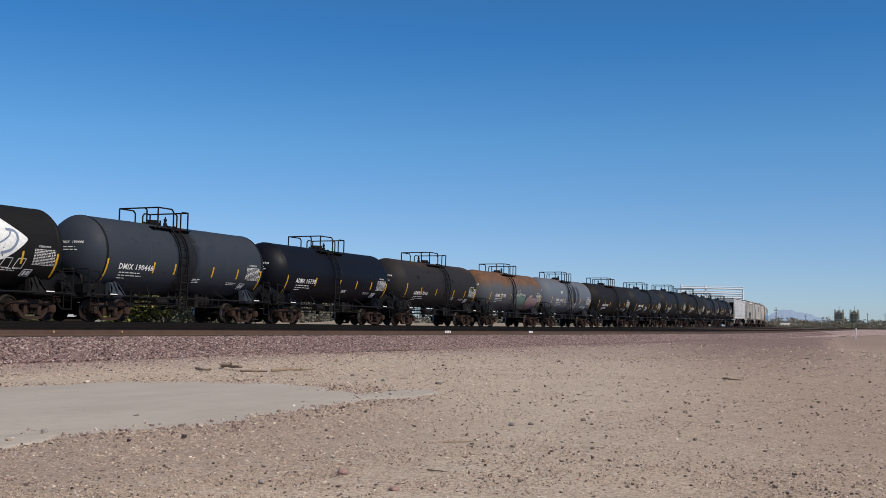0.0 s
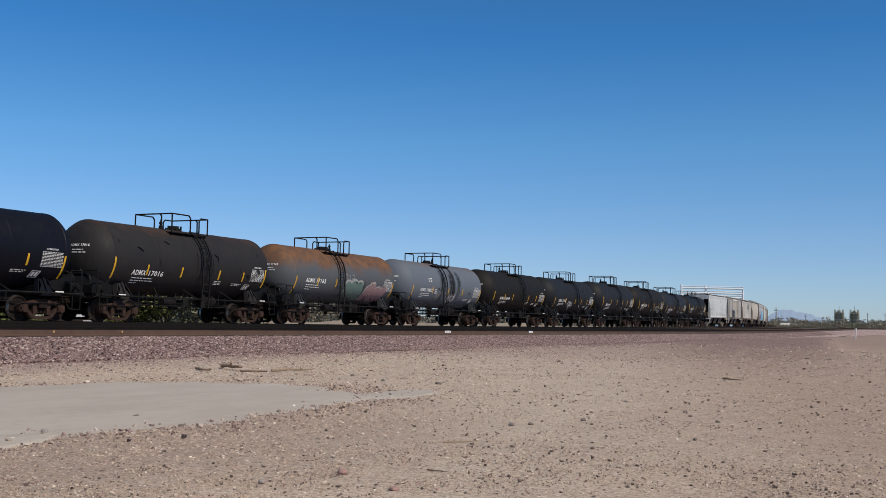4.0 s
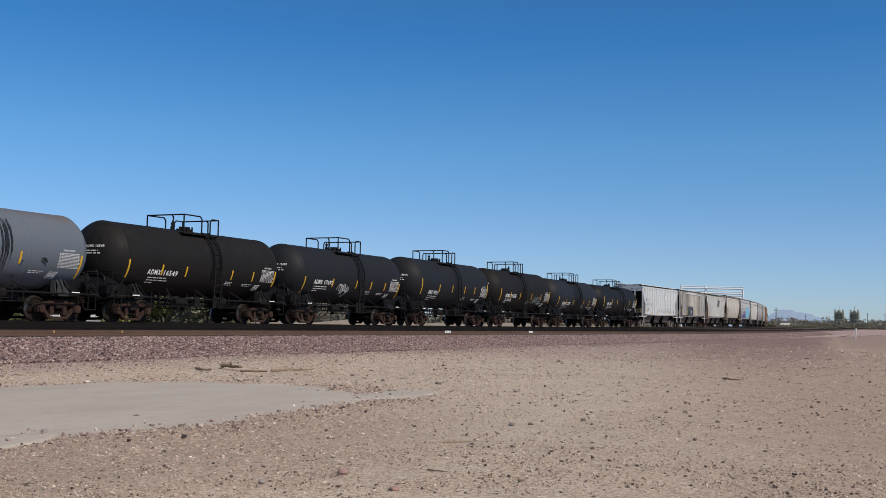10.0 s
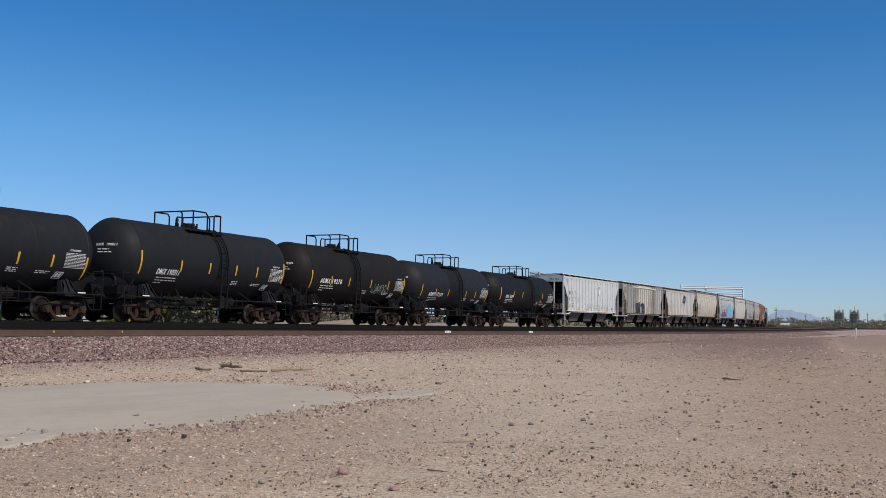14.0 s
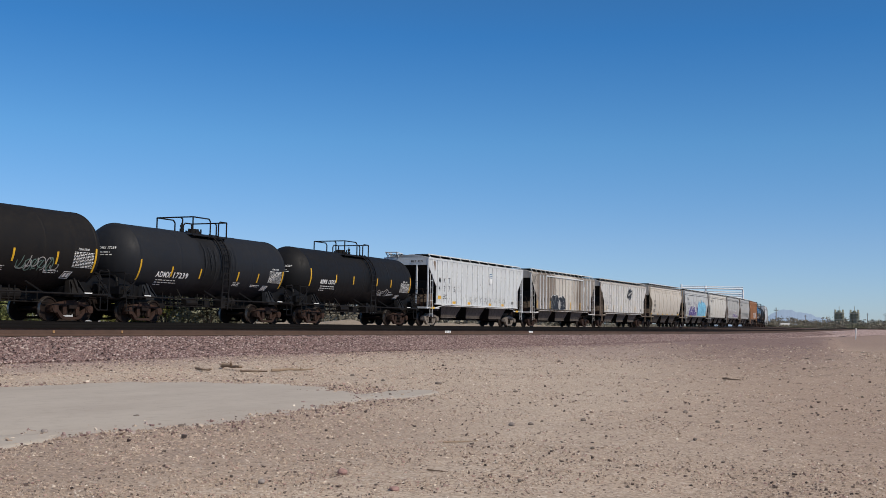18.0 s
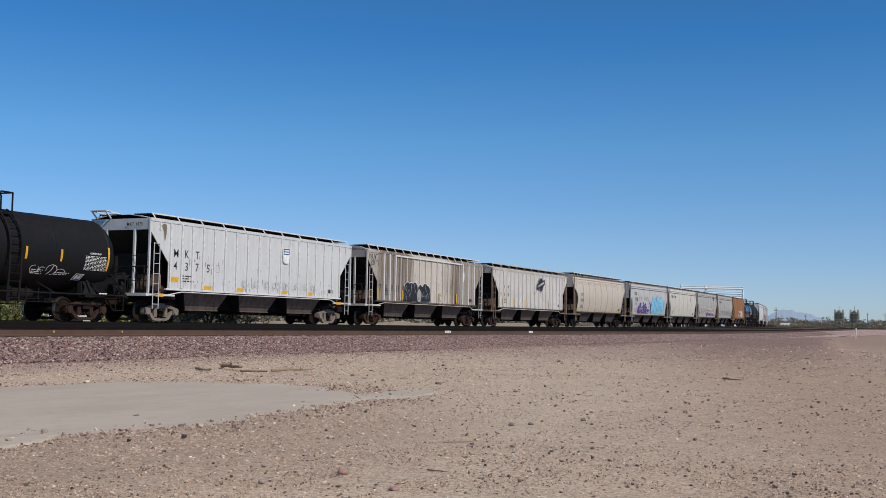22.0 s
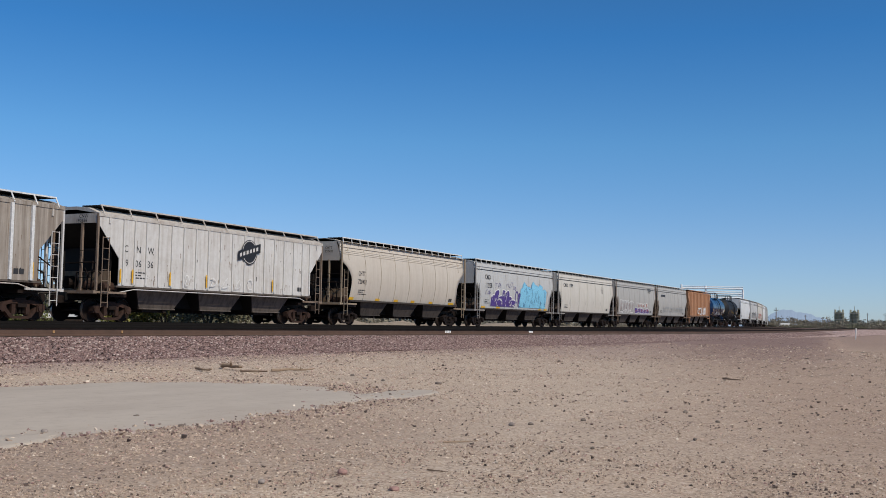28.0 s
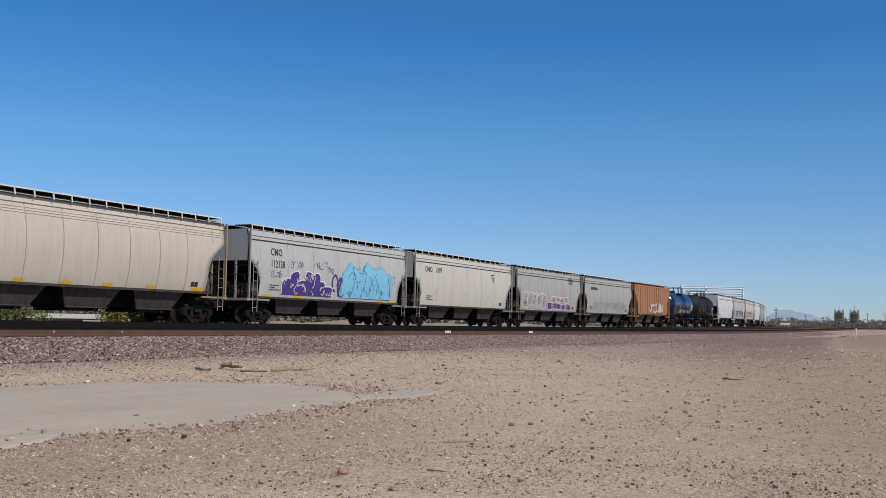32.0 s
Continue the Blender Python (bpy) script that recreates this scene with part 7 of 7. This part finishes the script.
post = thing("marker_post", "leaning white marker post beside the service road", "post", at=(86.6, 6.91, ground_height(86.6, 6.91)))
part("post", lambda bm: rod(bm, (0, 0, -0.2), (0.02, -0.04, 0.74), 0.045, 8), WHITE_PAINT, post)
part("cap", lambda bm: rod(bm, (0.02, -0.04, 0.74), (0.022, -0.044, 0.84), 0.055, 8), WHITE_PAINT, post)


def leaf_material(name, dark, light):
    m, nt, b = material(name, 0.75)
    g = nt.nodes.new("ShaderNodeNewGeometry")
    nt.links.new(ramp(nt, g.outputs["Random Per Island"], [(0.0, dark), (1.0, light)]), b.inputs["Base Color"])
    return m


LEAF_GREEN = leaf_material("green_scrub_leaves", (0.05, 0.065, 0.018), (0.17, 0.18, 0.05))
LEAF_YELLOW = leaf_material("yellow_green_scrub_leaves", (0.12, 0.13, 0.03), (0.30, 0.29, 0.09))
LEAF_GREY = leaf_material("grey_green_scrub_leaves", (0.07, 0.075, 0.045), (0.22, 0.22, 0.15))
LEAF_OLIVE = leaf_material("olive_scrub_leaves", (0.09, 0.09, 0.055), (0.23, 0.215, 0.14))
# distance haze is mixed into this leaf colour
LEAF_FAR = leaf_material("hazy_far_scrub_leaves", (0.10, 0.095, 0.075), (0.25, 0.225, 0.17))
BARK = worn("grey_bark", (0.13, 0.105, 0.085), (0.06, 0.05, 0.04), 0.9, 0.7)


def leaves(rng, centre, spread_, n, size):
    """n small leaf blades in clumps inside an uneven crown."""
    clumps = rng.normal(0, 0.42, (max(4, n // 36), 3)) * spread_ + centre
    c = clumps[rng.randint(0, len(clumps), n)] + rng.normal(0, 0.15, (n, 3)) * spread_
    u = rng.normal(0, 1, (n, 3))
    u /= np.linalg.norm(u, axis=1)[:, None]
    w = np.cross(u, rng.normal(0, 1, (n, 3)))
    w /= np.linalg.norm(w, axis=1)[:, None]
    s = size * rng.uniform(0.6, 1.4, (n, 1))
    v = np.stack([c - u * s, c + w * s * 0.45, c + u * s, c - w * s * 0.45], 1)
    return v


def leaf_mesh(name, v, mat):
    n = len(v)
    me = bpy.data.meshes.new(name)
    me.from_pydata(v.reshape(-1, 3).tolist(), [], (np.arange(4)[None] + 4 * np.arange(n)[:, None]).tolist())
    me.materials.append(mat)
    return me


def shrub(x, y, w, h, mat, seed, label, n=900, size=0.09, z=None):
    rng = np.random.RandomState(seed)
    z = ground_height(x, y) if z is None else z
    ob = thing("shrub", label, "shrub", "desert scrub", at=(x, y, z))
    for k in range(4):
        a = rng.uniform(0, 2 * math.pi)
        tip = Vector((math.cos(a) * w * 0.3, math.sin(a) * w * 0.3, h * 0.75))
        part("stem", lambda bm: (rod(bm, (0, 0, -0.1), tip * 0.5, w * 0.022, 5), rod(bm, tip * 0.5, tip, w * 0.012, 5)), BARK, ob)
    v = leaves(rng, np.array([0, 0, h * 0.52]), np.array([w * 0.5, w * 0.5, h * 0.42]), n, size)
    v[:, :, 2] = np.maximum(v[:, :, 2], 0.02)
    put("foliage", leaf_mesh("foliage", v, mat), ob)
    return ob


def beyond(px_turn, dist, z=None):
    """A spot at a bearing (degrees left of the line's own direction) and distance from the eye."""
    return dist * math.cos(radians(px_turn)), dist * math.sin(radians(px_turn))


for k, (turn_, dist, w, h, mat, lab) in enumerate((
        (42.2, 64, 1.6, 3.1, LEAF_YELLOW, "yellow-green weed clump beyond the tracks"), (40.7, 66, 2.6, 3.0, LEAF_GREEN, "green bush beyond the tracks"),
        (39.7, 65, 2.8, 3.1, LEAF_YELLOW, "bright green grassy bush beyond the tracks"), (38.6, 62, 2.6, 3.6, LEAF_GREY, "grey-green bush beyond the tracks"),
        (37.6, 60, 3.0, 3.9, LEAF_GREY, "grey-green bush beyond the tracks"), (36.6, 63, 2.6, 3.4, LEAF_GREY, "sparse grey bush beyond the tracks"),
        (47.0, 110, 6.5, 5.2, LEAF_GREEN, "leafy green tree crown beyond the tracks"), (45.4, 125, 6.0, 4.6, LEAF_OLIVE, "dark bush behind the low house"), (43.2, 130, 6.0, 4.8, LEAF_OLIVE, "dark bush behind the low house"),
        (41.2, 105, 6.0, 4.8, LEAF_OLIVE, "dark olive bush beyond the tracks"), (38.0, 112, 7.0, 5.2, LEAF_OLIVE, "dark olive bush beyond the tracks"), (35.6, 70, 2.2, 2.9, LEAF_OLIVE, "small dark bush beyond the tracks"))):
    x, y = beyond(turn_, dist)
    shrub(x, y, w, h, mat, 40 + k, lab, 3800, 0.04 * math.sqrt(dist / 8))

# the low house with a white roof
HOUSE_ROOF = worn("white_metal_roof", (0.52, 0.52, 0.50), (0.32, 0.29, 0.25), 0.6, 0.4)
HOUSE_WALL = worn("dark_house_wall", (0.16, 0.13, 0.11), (0.09, 0.07, 0.06), 0.85, 0.6)
hx, hy = beyond(44.6, 112)
house = thing("house", "low house with a white metal roof beyond the tracks", "house", at=(hx, hy, ground_height(hx, hy)))
house.rotation_euler = (0, 0, radians(-44))
part("wall", lambda bm: box(bm, -3.6, 3.4, -2.2, 2.2, -0.3, 2.62), HOUSE_WALL, house)
part("roof", lambda bm: prism_x(bm, [(-2.9, 2.55), (0, 2.9), (2.9, 2.55), (2.9, 2.65), (0, 3.0), (-2.9, 2.65)], -4.1, 3.9), HOUSE_ROOF, house)
for k in (-2.6, -0.4, 1.9):
    part("window", lambda bm: box(bm, k, k + 0.8, -2.24, -2.19, 0.9, 1.75), WHITE_PAINT, house, "white-framed window")
part("porch_roof", lambda bm: bar(bm, (3.4, -2.0, 2.5), (6.4, -2.2, 1.75), 1.6, 0.08), HOUSE_ROOF, house)
for k in (3.9, 6.2):
    part("porch_post", lambda bm: rod(bm, (k, -2.4, -0.3), (k, -2.4, 2.3 if k < 5 else 1.75), 0.06, 6), WHITE_PAINT, house)
# a small white trailer and a red wall
tx, ty = beyond(43.0, 88)
trailer = thing("trailer", "small white trailer beyond the tracks", "trailer", at=(tx, ty, ground_height(tx, ty)))
trailer.rotation_euler = (0, 0, radians(-46))
part("body", lambda bm: box(bm, -1.1, 1.1, -0.8, 0.8, 0.6, 2.35), WHITE_PAINT, trailer)
for k in (-0.8, 0.1):
    part("window", lambda bm: box(bm, k, k + 0.6, -0.83, -0.79, 1.5, 2.0), STEEL_BLACK, trailer)
for k in (-0.5, 0.5):
    part("wheel", lambda bm: lathe_y(bm, [(-0.85, 0), (-0.85, 0.32), (-0.65, 0.32), (-0.65, 0)], 14, k, 0.32), STEEL_BLACK, trailer)
BRICK_RED = worn("dull_red_wall", (0.30, 0.11, 0.085), (0.20, 0.09, 0.07), 0.85, 0.5)
rx, ry = beyond(47.2, 82)
tagged(part("boundary_wall", lambda bm: box(bm, -2.2, 1.3, -0.1, 0.1, -0.2, 2.3), BRICK_RED, None, at=(rx, ry, ground_height(rx, ry)), turn=(0, 0, radians(-43))), "low dull red wall beyond the tracks", "wall")
# pale pipes and crates on the spoil bank
for k, (turn_, dist, l_) in enumerate(((32.2, 72, 0.9), (31.4, 74, 0.5), (27.6, 82, 0.8))):
    x, y = beyond(turn_, dist)
    tagged(part("concrete_pipe", lambda bm: lathe_x(bm, [(-l_ / 2, 0.05), (-l_ / 2, 0.08), (l_ / 2, 0.08), (l_ / 2, 0.05)], 10), WHITE_PAINT, None, at=(x, y, ground_height(x, y) + 0.08), turn=(0, 0, radians(-50 + 7 * k))),
           "pale pipe lying on the spoil bank", "pipe", "pipes on the bank")

# the white gantry behind the train
GANTRY = plain("white_gantry_paint", (0.92, 0.92, 0.92), 0.5)
gantry = thing("signal_gantry", "white painted steel gantry behind the train", "gantry", at=(0, 0, 0))
gl, gm, gr = Vector((223.9, 51.6, 0)), Vector((225.2, 46.9, 0)), Vector((226.6, 39.6, 0))
for p, z1 in ((gl, 9.6), (gm, 9.4), (gr, 8.6)):
    part("leg", lambda bm: rod(bm, p + Vector((0, 0, -0.5)), p + Vector((0, 0, z1)), 0.2, 8), GANTRY, gantry)
for z0, z1 in ((8.9, 8.75), (7.9, 7.75), (7.0, 6.9)):
    part("beam", lambda bm: rod(bm, gl + Vector((0, 0, z0)), gr + Vector((0, 0, z1)), 0.15, 8), GANTRY, gantry)
    part("beam", lambda bm: rod(bm, gl + Vector((2.2, 0.3, z0 + 0.45)), gr + Vector((2.2, 0.3, z1 + 0.45)), 0.09, 8), GANTRY, gantry)
for k in range(9):
    a, c = gl.lerp(gr, k / 8), gl.lerp(gr, min(1, (k + 0.9) / 8))
    part("brace", lambda bm: bar(bm, a + Vector((0, 0, 7.0)), c + Vector((0, 0, 7.85)), 0.12, 0.12), GANTRY, gantry)
part("ladder", lambda bm: hopper_ladder(bm, gm.x - 0.2, gm.y - 0.5, 0.0, 9.0, 0.5, 0.5), GANTRY, gantry)

# two old steel towers, poles and scrub far out
TOWER = worn("dark_green_tower_steel", (0.26, 0.265, 0.20), (0.16, 0.15, 0.12), 0.7, 0.6)
TOWER_PALE = worn("pale_tower_band", (0.40, 0.40, 0.36), (0.25, 0.22, 0.19), 0.7, 0.6)
for turn_, lab in ((5.31, "dark steel tower with ledges far beyond the tracks"), (4.60, "second dark steel tower with ledges far out")):
    x, y = beyond(turn_, 420)
    tower = thing("tower", lab, "tower", "far towers", at=(x, y, 0))
    for a, c in ((-1.5, -1.5), (1.5, -1.5), (1.5, 1.5), (-1.5, 1.5)):
        part("leg", lambda bm: bar(bm, (a, c, -1), (a * 0.85, c * 0.85, 8.2), 0.3, 0.3), TOWER, tower)
    part("vessel", lambda bm: [rod(bm, (0, 0, 2.2), (0, 0, 7.4), 1.05, 14), rod(bm, (0, 0, 7.4), (0, 0, 7.9), 0.6, 14)], TOWER, tower)
    for z in (3.2, 4.4, 5.6, 6.8):
        part("ledge", lambda bm: box(bm, -1.75, 1.75, -1.75, 1.75, z, z + 0.22), TOWER_PALE if z in (4.4, 6.8) else TOWER, tower)
    part("mast", lambda bm: rod(bm, (0.2, 0, 7.8), (0.2, 0, 9.4), 0.09, 6), TOWER, tower)

POLE = worn("weathered_pole", (0.15, 0.125, 0.105), (0.09, 0.075, 0.065), 0.9, 0.6)
for turn_, dist, h in ((8.3, 300, 6.4), (6.9, 520, 7.5), (7.45, 600, 7.0), (4.0, 520, 8.5), (3.2, 480, 8.0), (2.9, 560, 9.0), (2.5, 500, 7.5), (6.1, 560, 7.0)):
    x, y = beyond(turn_, dist)
    pole = thing("utility_pole", "dark wooden utility pole far beyond the tracks", "pole", "utility poles", at=(x, y, 0))
    part("shaft", lambda bm: rod(bm, (0, 0, -1), (0, 0, h), 0.11, 7), POLE, pole, key=f"{h}")
    part("crossarm", lambda bm: box(bm, -0.05, 0.05, -0.6, 0.6, h - 0.8, h - 0.7), POLE, pole, key=f"{h}")
    for c in (-0.5, 0.5):
        part("insulator", lambda bm: rod(bm, (0, c, h - 0.7), (0, c, h - 0.45), 0.07, 6), GREY_STEEL, pole, key=f"{h}{c}")

rng = np.random.RandomState(77)
for k in range(46):
    turn_ = 8.55 - 8.2 * (k + rng.rand()) / 46
    dist = max(rng.uniform(170, 330), 24 / math.sin(radians(max(turn_, 2.4))))
    x, y = beyond(turn_, dist)
    h = rng.uniform(1.3, 2.5) * dist / 240
    shrub(x, y, h * rng.uniform(1.3, 2.2), h, (LEAF_FAR, LEAF_GREY, LEAF_FAR, LEAF_OLIVE)[k % 4], 200 + k, ("dark olive desert shrub far along the line", "grey desert shrub far along the line")[k % 2], 1500, 0.0006 * dist, 0.0)
far = []
for k in range(900):                      # the scrub belt behind the hollow
    turn_, dist = rng.uniform(19.0, 50.0), rng.uniform(125, 190)
    x, y = beyond(turn_, dist)
    g = ground_height(x, y)
    h = rng.uniform(5.0, 7.0) if turn_ < 36 else rng.uniform(6.0, 8.0)
    if turn_ < 30:
        dist, h = rng.uniform(64, 88) / math.sin(radians(turn_)), rng.uniform(2.8, 3.8)
        x, y = beyond(turn_, dist)
        g = ground_height(x, y)
    far.append(leaves(rng, np.array([x, y, g + h * 0.45]), np.array([h, h, h * 0.5]), 105, 0.31))
for k in range(300):                      # low scrub beside the far bend
    turn_ = rng.uniform(10.5, 20.0)
    dist = rng.uniform(62, 80) / math.sin(radians(turn_))
    x, y = beyond(turn_, dist)
    h = rng.uniform(1.6, 2.3)
    far.append(leaves(rng, np.array([x, y, ground_height(x, y) + h * 0.4]), np.array([h * 1.6, h * 1.6, h * 0.4]), 100, 0.16))
for k in range(260):
    turn_, dist = rng.uniform(-1.5, 9.5), rng.uniform(320, 900)
    x, y = beyond(turn_, dist)
    h = rng.uniform(2.2, 5.6) * dist / 420
    far.append(leaves(rng, np.array([x, y, h * 0.45]), np.array([h, h, h * 0.42]), 220, 0.0008 * dist))
tagged(put("far_scrub", leaf_mesh("far_scrub", np.concatenate(far), LEAF_FAR)), "belt of dark scrub far out on the plain", "scrub", kind="stuff")
# white specks among the scrub: far sheds
for turn_, dist in ((7.9, 340), (5.9, 360), (4.9, 380), (4.2, 400), (6.5, 520), (3.4, 500), (2.6, 420)):
    x, y = beyond(turn_, dist)
    shed = thing("shed", "small pale shed far out on the plain", "shed", "far sheds", at=(x, y, 0))
    part("wall", lambda bm: box(bm, -1.0, 1.0, -1.4, 1.4, -0.3, 2.0), WHITE_PAINT, shed, key="w")
    part("roof", lambda bm: prism_y(bm, [(-1.2, 2.0), (0, 2.6), (1.2, 2.0)], -1.5, 1.5), HOUSE_ROOF, shed, key="r")

# blue mountains on the horizon; a flat blue glow stands in for the air's haze
m, nt, b = material("hazy_mountain", 1.0)
nt.links.new(mix(nt, noise_at(nt, 0.01, 6), (0.275, 0.37, 0.51), (0.305, 0.395, 0.525)), b.inputs["Emission Color"])
b.inputs["Emission Strength"].default_value = 0.9
b.inputs["Base Color"].default_value = (0.02, 0.02, 0.03, 1)


def ridge(bm):
    n = 150
    low, high = [], []
    for k in range(n + 1):
        a = -6 + 18 * k / n
        h = 16 + 9 * noise.noise(Vector((a * 0.55, 1.3, 0))) + 9 * noise.noise(Vector((a * 1.7, 4.0, 0))) + 6 * noise.noise(Vector((a * 4.3, 7.0, 0))) + 40 * math.exp(-((a - 8.0) / 1.0) ** 2) + 22 * math.exp(-((a - 6.4) / 1.1) ** 2)
        x, y = beyond(a, 3200)
        low.append(bm.verts.new((x, y, -40)))
        high.append(bm.verts.new((x * 1.04, y * 1.04, max(6, h))))
    for k in range(n):
        bm.faces.new((low[k], low[k + 1], high[k + 1], high[k]))


tagged(part("mountains", ridge, m, None), "hazy blue mountain ridge on the horizon", "mountains", kind="structure")


# ---- what moves: the train rolls along the line, its wheels turn ----
def motions():
    ticks = [0.5 * k for k in range(65)]
    for car, place, half, origin in CARS:
        rows = []
        for t in ticks:
            s = place - rolled(t)
            a, c = along(s - half, TRAIN, RAIL), along(s + half, TRAIN, RAIL)
            way = c - a
            m = Matrix.Translation((a + c) / 2) @ way.to_track_quat("X", "Z").to_matrix().to_4x4() @ pose(-origin, 0, 0)
            rows.append((t, m))
        walk(car, rows)
    for w, x in WHEELSETS:
        walk(w, [(0.1 * k, Matrix.Translation((x, 0, 0.457)) @ Matrix.Rotation(-(rolled(0.1 * k) - rolled(0)) / 0.457, 4, "Y")) for k in range(321)])


motions()
